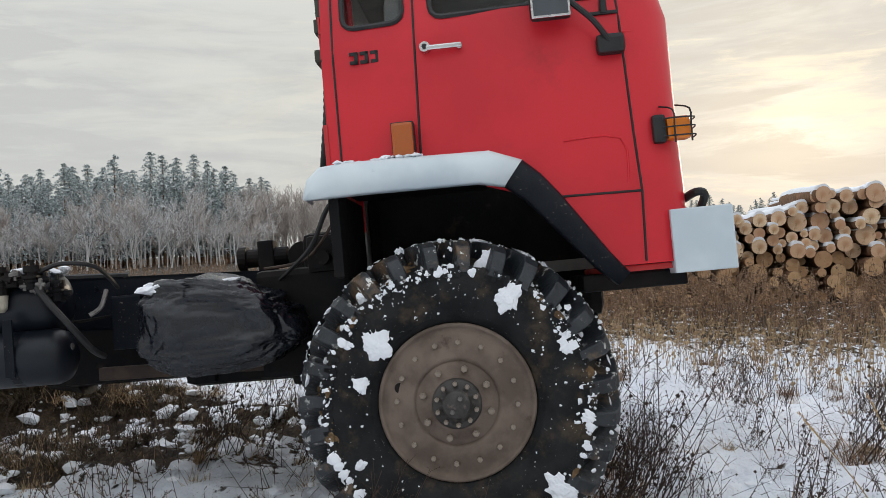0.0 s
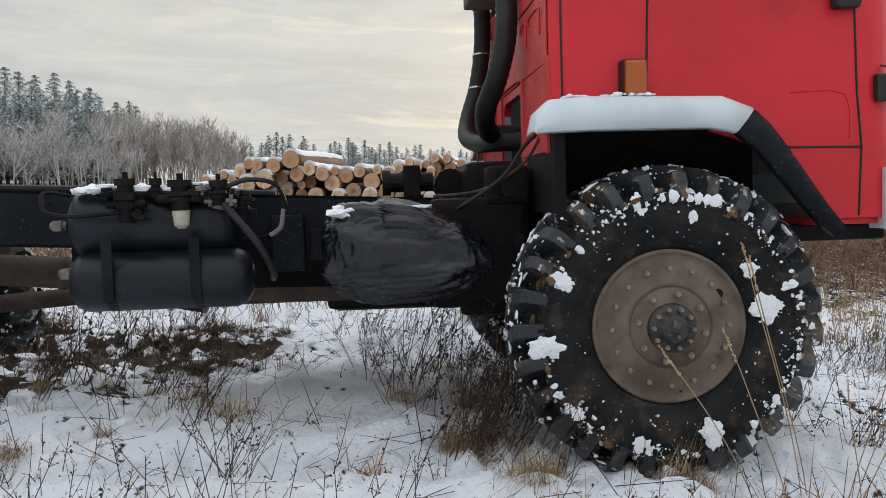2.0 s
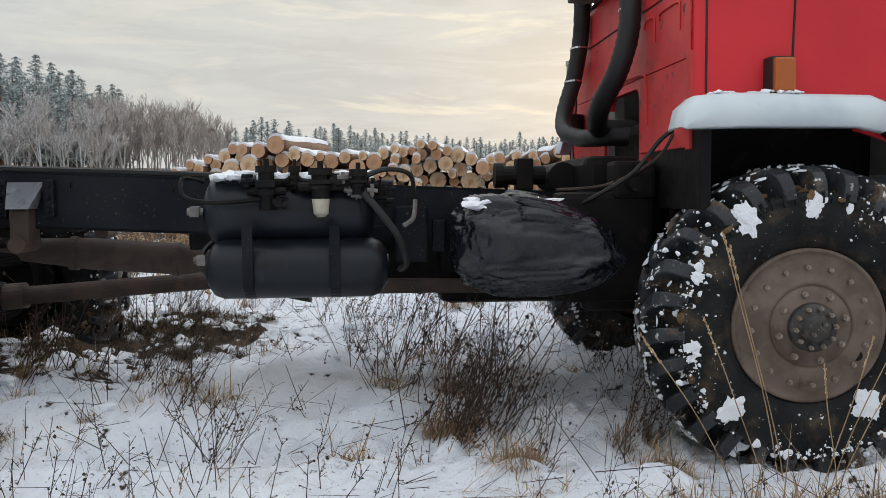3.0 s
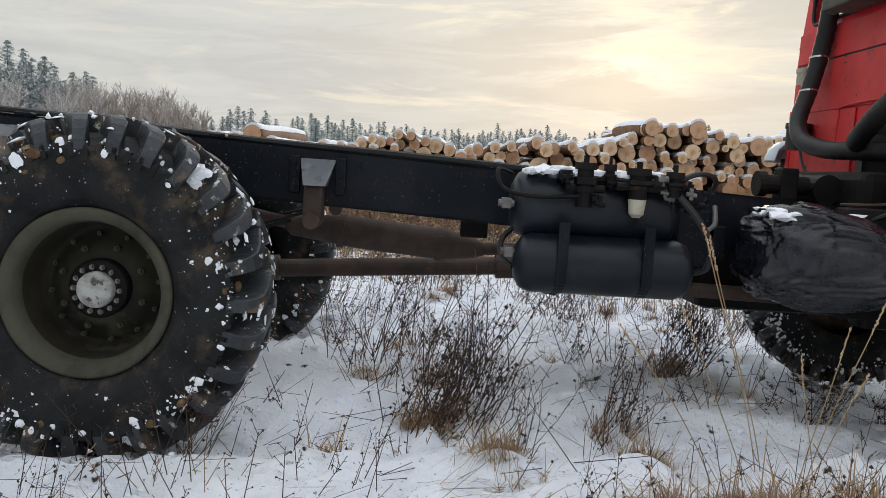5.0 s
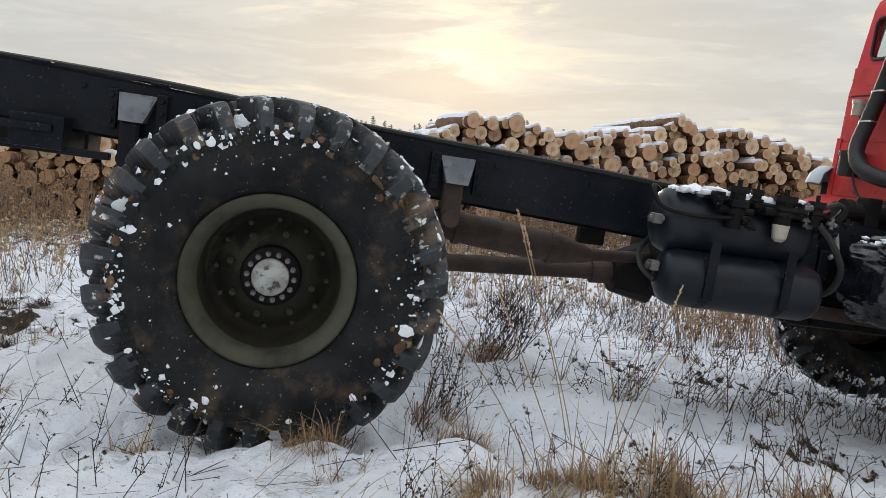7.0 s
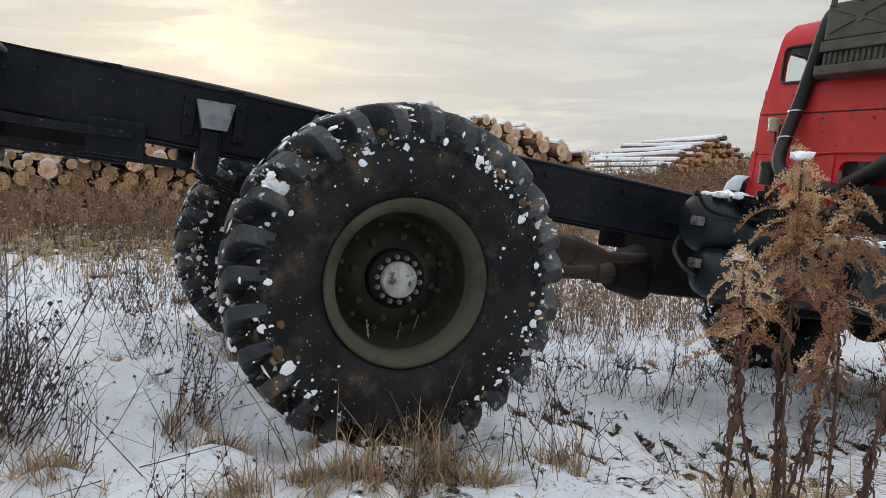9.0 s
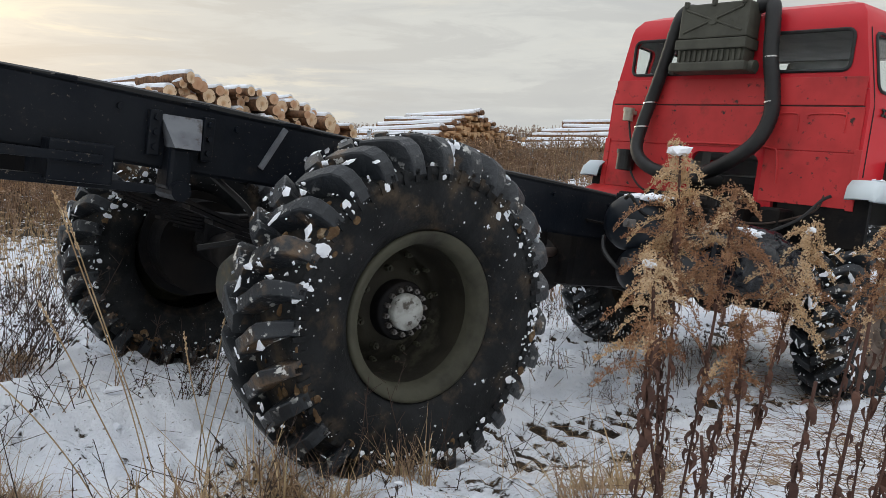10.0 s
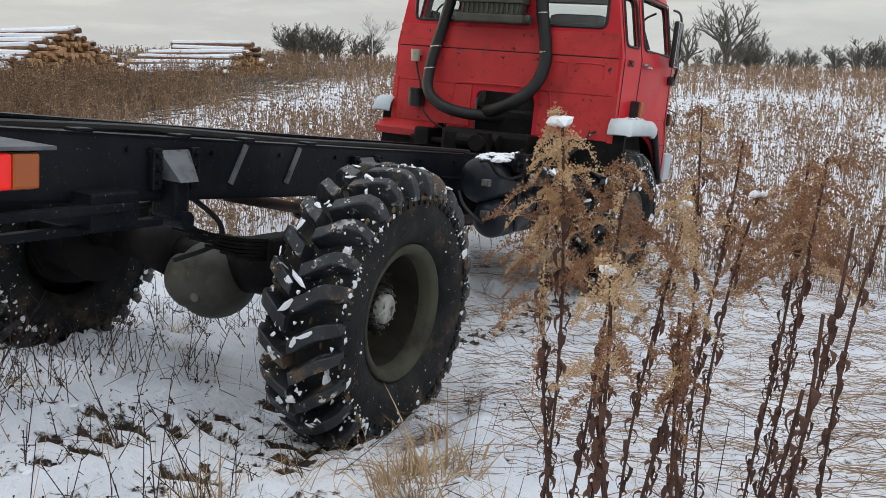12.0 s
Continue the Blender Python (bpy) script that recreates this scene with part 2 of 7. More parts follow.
LEAF = surf("withered_leaf", (0.13, 0.062, 0.042), (0.085, 0.040, 0.028), 12, 0.85, island=0.6, rcol=(0.03, 0.016, 0.014))
# haze over distance is mixed into these two tree colours along with frost
NEEDLE = surf("frosted_hazed_pine_needles", (0.24, 0.29, 0.28), (0.17, 0.215, 0.205), 0.6, 0.9, island=0.95, rcol=(0.72, 0.77, 0.79))
FROST_HAZE_WOOD = surf("frosted_hazed_bare_twigs", (0.44, 0.405, 0.38), (0.32, 0.29, 0.275), 0.5, 0.9, island=0.95, rcol=(0.76, 0.77, 0.79))
TWIG = surf("bare_brown_twigs", (0.46, 0.41, 0.375), (0.37, 0.32, 0.29), 0.5, 0.9, island=0.7, rcol=(0.60, 0.57, 0.55))
HEDGE = surf("dark_winter_hedge", (0.085, 0.080, 0.062), (0.06, 0.058, 0.05), 0.8, 0.9, island=0.8, rcol=(0.16, 0.15, 0.13))


def end_grain():
    """Sawn log ends: growth rings round the axis, a darker heart, weathering from log to log."""
    m = bpy.data.materials.new("sawn_log_end"); m.use_nodes = True
    N = Nodes(m.node_tree); b = m.node_tree.nodes["Principled BSDF"]
    co = N.add("ShaderNodeTexCoord").outputs["Object"]
    sep = N.add("ShaderNodeSeparateXYZ"); N.link(co, sep.inputs[0])
    r = N.math("SQRT", N.math("ADD", N.math("MULTIPLY", sep.outputs[0], sep.outputs[0]), N.math("MULTIPLY", sep.outputs[2], sep.outputs[2])))
    wob = N.noise(co, 8.0, 3)
    ring = N.math("SINE", N.math("ADD", N.math("MULTIPLY", r, 420.0), N.math("MULTIPLY", wob, 6.0)))
    col = N.mix(N.ramp(ring, -0.6, 0.9), (0.72, 0.52, 0.33), (0.82, 0.65, 0.46))
    col = N.mix(N.ramp(r, 0.085, 0.01), col, (0.56, 0.32, 0.165))
    col = N.mix(N.ramp(N.noise(co, 14.0, 4), 0.55, 0.72), col, (0.34, 0.20, 0.11))
    rnd = N.add("ShaderNodeObjectInfo").outputs["Random"]
    col = N.mix(N.math("MULTIPLY", N.ramp(rnd, 0.2, 1.0), 0.75), col, (0.52, 0.27, 0.155))
    N.link(col, b.inputs["Base Color"]); b.inputs["Roughness"].default_value = 0.85
    bp = N.add("ShaderNodeBump", Strength=0.3, Distance=0.01); N.link(N.noise(co, 60.0, 4), bp.inputs["Height"]); N.link(bp.outputs[0], b.inputs["Normal"])
    return m


def ground_mat():
    """Snow over dead grass: bare patches where the cover is thin, trampled turf beside the track, crumbs of soil."""
    m = bpy.data.materials.new("snow_over_dead_grass"); m.use_nodes = True
    N = Nodes(m.node_tree); b = m.node_tree.nodes["Principled BSDF"]
    co = N.add("ShaderNodeTexCoord").outputs["Object"]
    at = N.add("ShaderNodeAttribute"); at.attribute_name = "bare"
    turf = N.mix(N.ramp(N.noise(co, 9.0, 6, 0.7), 0.38, 0.66), (0.016, 0.012, 0.008), (0.080, 0.052, 0.030))
    turf = N.mix(N.ramp(N.noise(co, 40.0, 4), 0.56, 0.76), turf, (0.17, 0.12, 0.065))
    snow = N.mix(N.ramp(N.noise(co, 1.3, 4), 0.35, 0.7), (0.84, 0.86, 0.90), (0.76, 0.80, 0.87))
    n = N.math("ADD", N.math("MULTIPLY", N.noise(co, 3.2, 7, 0.68), 0.6), N.math("MULTIPLY", N.noise(co, 17.0, 4, 0.6), 0.4))
    cover = N.ramp(N.math("ADD", n, at.outputs["Fac"]), 0.665, 0.705)
    crumbs = N.ramp(N.math("ADD", N.noise(co, 60.0, 3), N.math("MULTIPLY", N.noise(co, 2.0, 2), 0.25)), 0.78, 0.83)
    col = N.mix(N.math("MAXIMUM", cover, N.math("MULTIPLY", crumbs, 0.7)), snow, turf)
    N.link(col, b.inputs["Base Color"]); b.inputs["Roughness"].default_value = 0.75; b.inputs["Specular IOR Level"].default_value = 0.2
    bp = N.add("ShaderNodeBump", Strength=0.75, Distance=0.06)
    h = N.math("SUBTRACT", N.math("ADD", N.noise(co, 16.0, 6, 0.6), N.math("MULTIPLY", N.noise(co, 5.0, 4), 0.8)), N.math("MULTIPLY", cover, 0.9))
    N.link(h, bp.inputs["Height"]); N.link(bp.outputs[0], b.inputs["Normal"])
    return m


ENDGRAIN, GROUND = end_grain(), ground_mat()


# ---- building helpers ----
def part(name, bm, material, parent=None, label="", smooth=False):
    me = bpy.data.meshes.new(name)
    bm.normal_update(); bm.to_mesh(me); bm.free()
    for m in (material if isinstance(material, (list, tuple)) else (material,)):
        me.materials.append(m)
    if smooth:
        me.shade_smooth()
    ob = new(name, me); ob.parent = parent
    return tagged(ob, label)


def share(name, ob, m, parent):
    """One more part on the same mesh."""
    o = new(name, ob.data); o.parent = parent; o.matrix_basis = m
    return o


def box(bm, x0, x1, y0, y1, z0, z1, bevel=0.0, m=None, seg=2):
    t = (m or Matrix()) @ Matrix.Translation(((x0 + x1) / 2, (y0 + y1) / 2, (z0 + z1) / 2)) @ Matrix.Diagonal((abs(x1 - x0), abs(y1 - y0), abs(z1 - z0), 1))
    r = bmesh.ops.create_cube(bm, size=1, matrix=t)
    if bevel:
        es = list({e for v in r["verts"] for e in v.link_edges})
        bmesh.ops.bevel(bm, geom=es, offset=bevel, segments=seg, affect="EDGES", profile=0.6)


def cyl(bm, a, b, r0, r1=None, seg=16, caps=True):
    """A round bar from a to b."""
    a, b = Vector(a), Vector(b); d = b - a
    m = Matrix.Translation((a + b) / 2) @ d.to_track_quat("Z", "Y").to_matrix().to_4x4()
    bmesh.ops.create_cone(bm, cap_ends=caps, segments=seg, radius1=r0, radius2=r0 if r1 is None else r1, depth=d.length, matrix=m)


def tube(bm, pts, r, seg=8, rings=6, rib=0.0):
    """A bent hose through pts; rib > 0 gives it corrugations."""
    P = [Vector(p) for p in pts]; path = []
    for i in range(len(P) - 1):
        p0, p1, p2, p3 = P[max(i - 1, 0)], P[i], P[i + 1], P[min(i + 2, len(P) - 1)]
        for k in range(rings):
            t = k / rings
            path.append(0.5 * ((2 * p1) + (p2 - p0) * t + (2 * p0 - 5 * p1 + 4 * p2 - p3) * t * t + (3 * p1 - p0 - 3 * p2 + p3) * t ** 3))
    path.append(P[-1]); prev = None; last = None
    for i, c in enumerate(path):
        d = (path[min(i + 1, len(path) - 1)] - path[max(i - 1, 0)]).normalized()
        u = d.cross(Vector((0.3, 0.5, 0.81)) if last is None else last.cross(d)).normalized() if last is None else (last - d * last.dot(d)).normalized()
        last = u; w = d.cross(u); rr = r * (1 + (rib if i % 2 else 0))
        ring = [bm.verts.new(c + rr * (math.cos(a) * u + math.sin(a) * w)) for a in (2 * math.pi * k / seg for k in range(seg))]
        if prev:
            for k in range(seg):
                bm.faces.new((prev[k], prev[(k + 1) % seg], ring[(k + 1) % seg], ring[k]))
        else:
            bm.faces.new(ring[::-1])
        prev = ring
    bm.faces.new(prev)


def lathe(bm, prof, seg=64, closed=False):
    """Turn (r, y) pairs round the y axis."""
    rows = [[bm.verts.new((r * math.sin(2 * math.pi * k / seg), y, r * math.cos(2 * math.pi * k / seg))) for k in range(seg)] for r, y in prof]
    n = len(rows)
    for i in range(n if closed else n - 1):
        a, b = rows[i], rows[(i + 1) % n]
        for k in range(seg):
            bm.faces.new((a[k], a[(k + 1) % seg], b[(k + 1) % seg], b[k]))
    return rows


def raw(name, verts, faces, material, parent=None, label=""):
    me = bpy.data.meshes.new(name); me.from_pydata([tuple(v) for v in verts], [], faces); me.materials.append(material); me.update()
    ob = new(name, me); ob.parent = parent
    return tagged(ob, label)


def solid_cut(name, base, cutters, material, parent, label="", smooth=False):
    """base minus each of the cutters, baked into one mesh."""
    def temp(bm):
        me = bpy.data.meshes.new("t"); bmesh.ops.recalc_face_normals(bm, faces=bm.faces); bm.to_mesh(me); bm.free(); return new("t", me)
    b = temp(base); cs = [temp(c) for c in cutters]
    for c in cs:
        md = b.modifiers.new("cut", "BOOLEAN"); md.operation, md.object, md.solver = "DIFFERENCE", c, "EXACT"
    bpy.context.view_layer.update()
    me = bpy.data.meshes.new_from_object(b.evaluated_get(bpy.context.evaluated_depsgraph_get()))
    for o in (b, *cs):
        bpy.data.objects.remove(o)
    me.name = name; me.materials.clear(); me.materials.append(material)
    ob = new(name, me); ob.parent = parent
    return tagged(ob, label)


# ---- ground ----
GX = (-400, -30, 0, 3.3, 4.2, 5.4, 6.0, 6.65, 7.5, 8.5, 9.05, 10.25, 11.1, 14, 20, 30, 60, 400)
GZ = (0.3, 0.1, 0.07, 0.16, 0.17, 0.14, 0.07, -0.05, -0.19, -0.34, -0.40, -0.50, -0.55, -0.50, -0.15, 0.45, 0.9, 1.2)


def track_points():
    """Where the four wheels roll, as dense points with the way along each track."""
    pts = []
    for ox, s in ((0, -1.07), (0, 0.97), (3.74, -0.97), (3.74, 0.97)):
        run = [(tx + ox * math.cos(radians(w)) - math.sin(radians(w)) * s, ty + ox * math.sin(radians(w)) + math.cos(radians(w)) * s) for t, tx, ty, tz, w, p, r in DRIVE]
        x0, y0 = run[0]
        run = [(x0 - 3.0, y0 + 0.15), (x0 - 1.5, y0 + 0.07)] + run
        P = np.array(run); d = np.concatenate([[0], np.cumsum(np.hypot(*np.diff(P, axis=0).T))]); u = np.arange(0, d[-1], 0.04)
        pts.append((np.interp(u, d, P[:, 0]), np.interp(u, d, P[:, 1]), u))
    return [np.concatenate(a) for a in zip(*pts)]


TRX, TRY, TRS = track_points()


def rut_at(x, y):
    """How deep in a wheel's rut a place lies (1 in it, below 0 on its pushed-up rim), and how far along."""
    d2 = (TRX - x) ** 2 + (TRY - y) ** 2; i = int(d2.argmin()); d = math.sqrt(float(d2[i]))
    if d > 0.30:
        return 0.0, 0.0
    if d > 0.19:
        return -math.sin((d - 0.19) / 0.11 * math.pi), 0.0
    return min(1.0, (0.19 - d) / 0.05), float(TRS[i])


def ground_z(x, y):
    z = float(np.interp(x, GX, GZ)) + 0.03
    k = min(max((y - 2.0) / 8.0, 0.0), 1.0)                  # the field behind lies flatter
    z = z * (1 - k) + k * float(np.interp(x, (-400, 12, 20, 30, 60, 400), (0.3, 0.10, 0.15, 0.55, 0.95, 1.2)))
    if 4.5 < x < 10 and -3.3 < y < -1.0:                     # the track drops away here
        z -= 0.12 * math.exp(-((x - 7.2) / 0.8) ** 2 - ((y + 2.1) / 0.55) ** 4)
    flat = z
    if -30 < x < 45 and -30 < y < 40:
        z += 0.05 * noise.noise(Vector((x * 0.9, y * 0.9, 0.3))) + 0.035 * noise.noise(Vector((x * 2.6, y * 2.6, 4.1)))
        if -3 < x < 15 and -7 < y < 9:
            z += 0.052 * noise.noise(Vector((x * 4.6, y * 4.6, 2.2))) + 0.06 * abs(noise.noise(Vector((x * 6, y * 6, 6.2)))) + 0.036 * abs(noise.noise(Vector((x * 12, y * 12, 3.2)))) - 0.02 + 0.022 * noise.noise(Vector((x * 17, y * 17, 7.7)))
            m = math.exp(-((x - 0.9) / 1.6) ** 2 - ((y - 1.2) / 1.2) ** 2)      # the churned bank
            if m > 0.02:
                z += m * (0.10 * abs(noise.noise(Vector((x * 4, y * 4, 9)))) + 0.05 * noise.noise(Vector((x * 11, y * 11, 5))))
            if y > 1.3 and y < 4.2 and -2.2 < x < 3.0:                            # its torn edge
                u = min((y - 1.34) / 0.30, 1.0); u = max(u, 0.0); q = min(max((4.2 - y) / 1.6, 0.0), 1.0)
                z += 0.26 * u * u * (3 - 2 * u) * q * math.exp(-((x - 0.5) / 1.35) ** 4)
            k, s = rut_at(x, y)
            if k > 0:
                z = z + (flat + 0.01 - z) * 0.75 * k - k * (0.045 + 0.028 * math.sin(s * 2 * math.pi / 0.155) + 0.012 * noise.noise(Vector((x * 9, y * 9, 1))))
            elif k < 0:
                z += 0.035 * -k
    return z


def spaced(lo, hi, fine, far):
    v = list(np.arange(lo, hi + 1e-6, fine)); s = fine
    while v[-1] < far:
        s *= 1.22; v.append(v[-1] + s)
    s = fine
    while v[0] > -far:
        s *= 1.22; v.insert(0, v[0] - s)
    return v


def bare_at(x, y):
    """How thin the snow lies: the torn bank beside the track, brushy ground before the log pile, patches elsewhere."""
    b = 0.065
    b += 0.30 * math.exp(-((x - 1.1) / 1.6) ** 4 - ((y - 0.85) / 0.95) ** 4) * (1 + 0.9 * noise.noise(Vector((x * 2.6, y * 2.6, 1.5))))
    b += 0.26 * math.exp(-((x - 2.95) / 0.6) ** 2 - ((y - 1.1) / 0.5) ** 2)
    b += 0.15 * min(max((y - 3.4) / 3.0, 0), 1) * (1 if x < 40 else 0.6)
    b += 0.06 * min(max((math.hypot(x - 4, y + 4) - 9) / 12, 0), 1)
    if -3 < x < 12 and -4.3 < y < 3:
        k, s = rut_at(x, y)
        b += 0.14 * max(k, 0) * (0.6 + 0.8 * math.sin(s * 40.5)) * float(np.interp(x, (3.0, 3.6, 6.0, 6.6), (1 if y > 0 else 0.1, 0.1, 0.1, 1)))
    b += 0.05 * math.exp(-((x - 5.2) / 1.2) ** 2 - ((y + 2.2) / 0.5) ** 2)
    return b


def make_ground():
    xs, ys = spaced(-2.0, 11.5, 0.05, 900), spaced(-4.6, 4.6, 0.05, 900)
    nx, ny = len(xs), len(ys)
    verts = [(x, y, ground_z(x, y)) for y in ys for x in xs]
    faces = [(j * nx + i, j * nx + i + 1, (j + 1) * nx + i + 1, (j + 1) * nx + i) for j in range(ny - 1) for i in range(nx - 1)]
    ob = raw("ground", verts, faces, GROUND, label="uneven field of thin snow over dead grass")
    at = ob.data.attributes.new("bare", "FLOAT", "POINT")
    at.data.foreach_set("value", [bare_at(v[0], v[1]) for v in verts])
    ob.data.shade_smooth()
    return tagged(ob, category="ground", kind="structure")


make_ground()


# ---- the lorry; x forward, origin on the ground under the rear axle ----
lorry = tagged(new("lorry"), "red forward-control lorry with a bare black chassis driving through snow", "lorry")
WB, HUB_R, HUB_F, TR = 3.74, 0.648, 0.585, 0.585


def rail_top(x):
    return 1.10 + 0.047 * (2.75 - x)


def put(name, fn, material, parent=lorry, label="", smooth=False):
    bm = bmesh.new(); fn(bm)
    return part(name, bm, material, parent, label, smooth)


# frame
RAIL = Matrix.Translation((2.75, 0, 1.10)) @ Matrix.Rotation(math.atan(0.047), 4, "Y")


def rail(bm, s):
    box(bm, -4.20, 1.25, s * 0.50, s * 0.49, -0.235, 0, 0.0, RAIL)
    box(bm, -4.20, 1.25, s * 0.50, s * 0.42, -0.010, 0.002, 0.0, RAIL)
    box(bm, -4.20, 1.25, s * 0.50, s * 0.42, -0.237, -0.226, 0.0, RAIL)


for s in (-1, 1):
    r_ = put("frame_rail", lambda bm: rail(bm, s), BLACK, label="deep black steel frame rail")
    for x in np.arange(-1.25, 2.9, 0.42):
        put("rivet", lambda bm: cyl(bm, (x, s * 0.50, rail_top(x) - 0.05), (x, s * 0.512, rail_top(x) - 0.05), 0.011, seg=8), BLACK, r_)
for x, h in ((-1.38, 0.2), (-0.62, 0.16), (0.7, 0.16), (2.2, 0.2)):
    put("cross_member", lambda bm: box(bm, x - 0.05, x + 0.05, -0.49, 0.49, rail_top(x) - h - 0.02, rail_top(x) - 0.03, 0.01), BLACK)
for x in (-1.0, -0.55, -0.18, 0.25):
    put("bolt_head", lambda bm: box(bm, x - 0.035, x + 0.035, -0.49, -0.43, rail_top(x), rail_top(x) + 0.014, 0.004), BLACK)
put("cable", lambda bm: tube(bm, [(-1.4, -0.33, rail_top(-1.4) + 0.0), (-0.6, -0.36, rail_top(-0.6) + 0.02), (0.3, -0.33, rail_top(0.3) + 0.008), (1.2, -0.36, rail_top(1.2) + 0.015), (2.2, -0.34, rail_top(2.2) + 0.01)], 0.014, 6), HOSE)


# spring hangers: a tapered pale plate bolted to the web with a fork below it
def hanger(x, s, big=1.0):
    z = rail_top(x)

    def plate(bm):
        y0, y1 = s * 0.502, s * 0.600
        pts = [(x - 0.075, z - 0.045), (x + 0.075, z - 0.045), (x + 0.042, z - 0.155), (x - 0.048, z - 0.155)]
        a = [bm.verts.new((px, y0, pz)) for px, pz in pts]; b = [bm.verts.new((px, y1 if pz < z - 0.1 else s * 0.510, pz)) for px, pz in pts]
        bm.faces.new(a); bm.faces.new(b[::-1])
        for i in range(4):
            bm.faces.new((a[i], b[i], b[(i + 1) % 4], a[(i + 1) % 4]))
    p = put("spring_hanger", plate, GREY, label="worn grey spring hanger plate")
    for dx in (-0.095, 0.095):
        put("flange", lambda bm: box(bm, x + dx - 0.022, x + dx + 0.022, s * 0.501, s * 0.53, z - 0.19, z - 0.035, 0.006), BLACK, p)
        for k in range(3):
            put("bolt", lambda bm: cyl(bm, (x + dx, s * 0.53, z - 0.06 - 0.05 * k), (x + dx, s * 0.545, z - 0.06 - 0.05 * k), 0.011, seg=6), BLACK, p)
    put("fork", lambda bm: (box(bm, x - 0.05, x + 0.03, s * 0.45, s * 0.57, z - 0.30, z - 0.15, 0.015), cyl(bm, (x - 0.01, s * 0.43, z - 0.30), (x - 0.01, s * 0.60, z - 0.30), 0.035)), RUST if x > 0 else BLACK, p)


for s in (-1, 1):
    hanger(-0.62, s); hanger(0.68, s)
    for k in range(6):
        L = 0.66 - 0.09 * k

        def leaf(bm):
            n = 12
            for i in range(n):
                a, b = -L + 2 * L * i / n, -L + 2 * L * (i + 1) / n
                za, zb = [0.80 - 0.017 * k + 0.13 * (u / 0.66) ** 2 + (0.03 if u < 0 else 0) * abs(u) for u in (a, b)]
                vs = [bm.verts.new((u, s * yy, zz + dz)) for u, zz in ((a, za), (b, zb)) for yy in (0.46, 0.54) for dz in (0, 0.014)]
                for f in ((0, 1, 3, 2), (4, 6, 7, 5), (0, 4, 5, 1), (2, 3, 7, 6), (0, 2, 6, 4), (1, 5, 7, 3)):
                    bm.faces.new([vs[j] for j in f])
        put("spring_leaf", leaf, GREASE)
    put("spring_clamp", lambda bm: box(bm, -0.09, 0.09, s * 0.44, s * 0.56, 0.66, 0.82, 0.015), GREASE)

# rear axle, shaft, silencer
ax = put("rear_axle", lambda bm: (cyl(bm, (0, -0.86, HUB_R), (0, 0.86, HUB_R), 0.075, seg=20), cyl(bm, (0, -0.62, HUB_R), (0, -0.2, HUB_R - 0.01), 0.08, 0.14, seg=20), cyl(bm, (0, 0.42, HUB_R), (0, 0.05, HUB_R), 0.08, 0.14, seg=20)), GREASE, smooth=True)


def diff_case(bm):
    r = bmesh.ops.create_uvsphere(bm, u_segments=24, v_segments=14, radius=0.185, matrix=Matrix.Translation((-0.04, -0.21, 0.57)) @ Matrix.Diagonal((1.12, 0.98, 1, 1)))
    cyl(bm, (-0.24, -0.17, 0.58), (-0.20, -0.17, 0.58), 0.09, 0.125, seg=24)


d_ = put("differential_case", diff_case, DIFF, label="round dirty grey differential casing", smooth=True)
put("drain_plug", lambda bm: cyl(bm, (-0.19, -0.25, 0.53), (-0.235, -0.265, 0.525), 0.022, seg=6), STEEL, d_)
put("pinion_housing", lambda bm: cyl(bm, (0.1, -0.05, 0.625), (0.36, -0.02, 0.62), 0.11, 0.07), GREASE)
put("propeller_shaft", lambda bm: (cyl(bm, (0.34, -0.02, 0.615), (1.62, 0, 0.70), 0.043, seg=18), cyl(bm, (0.34, -0.02, 0.615), (0.46, -0.02, 0.625), 0.062, seg=18), cyl(bm, (1.5, 0, 0.69), (1.64, 0, 0.70), 0.06, seg=18)), RUST, label="long brown propeller shaft", smooth=False)


def silencer(bm):
    lathe_rows = [(0.03, 0.0), (0.052, 0.02), (0.060, 0.15), (0.072, 0.32), (0.072, 0.72), (0.045, 0.86), (0.03, 0.9)]
    m = Matrix.Translation((0.52, -0.22, 0.855)) @ Matrix.Rotation(math.atan(0.075), 4, "Y") @ Matrix.Rotation(-math.pi / 2, 4, "Z")
    n0 = len(bm.verts); lathe(bm, lathe_rows, 24); bmesh.ops.transform(bm, matrix=m, verts=list(bm.verts)[n0:])
    cyl(bm, (1.40, -0.22, 0.79), (1.75, -0.1, 0.80), 0.028)
    cyl(bm, (0.55, -0.22, 0.853), (-0.1, -0.3, 0.98), 0.028)


sil = put("silencer", silencer, RUST, label="long rusty brown exhaust silencer", smooth=True)
for x in (0.75, 1.2):
    put("strap", lambda bm: cyl(bm, (x, -0.22, 0.853 - (x - 0.52) * 0.075), (x + 0.03, -0.22, 0.851 - (x - 0.52) * 0.075), 0.077, seg=24), RUST, sil)
put("silencer_bracket", lambda bm: box(bm, 1.30, 1.42, -0.36, -0.30, 0.85, 0.98, 0.01), GREASE)

# air tanks and valves
TANKS = tagged(new("air_tank_rack"), "two air tanks with grimy valves and pipes"); TANKS.parent = lorry
TANKS.matrix_basis = Matrix.Translation((0.02, -0.09, 0.045))


def tank(bm, x0, x1, y, z, r):
    pr = [(0.001, 0), (r * 0.55, 0.006), (r * 0.88, 0.03), (r, 0.065), (r, x1 - x0 - 0.065), (r * 0.88, x1 - x0 - 0.03), (r * 0.55, x1 - x0 - 0.006), (0.001, x1 - x0)]
    lathe(bm, pr, 36)
    bmesh.ops.transform(bm, matrix=Matrix.Translation((x0, y, z)) @ Matrix.Rotation(-math.pi / 2, 4, "Z"), verts=bm.verts)


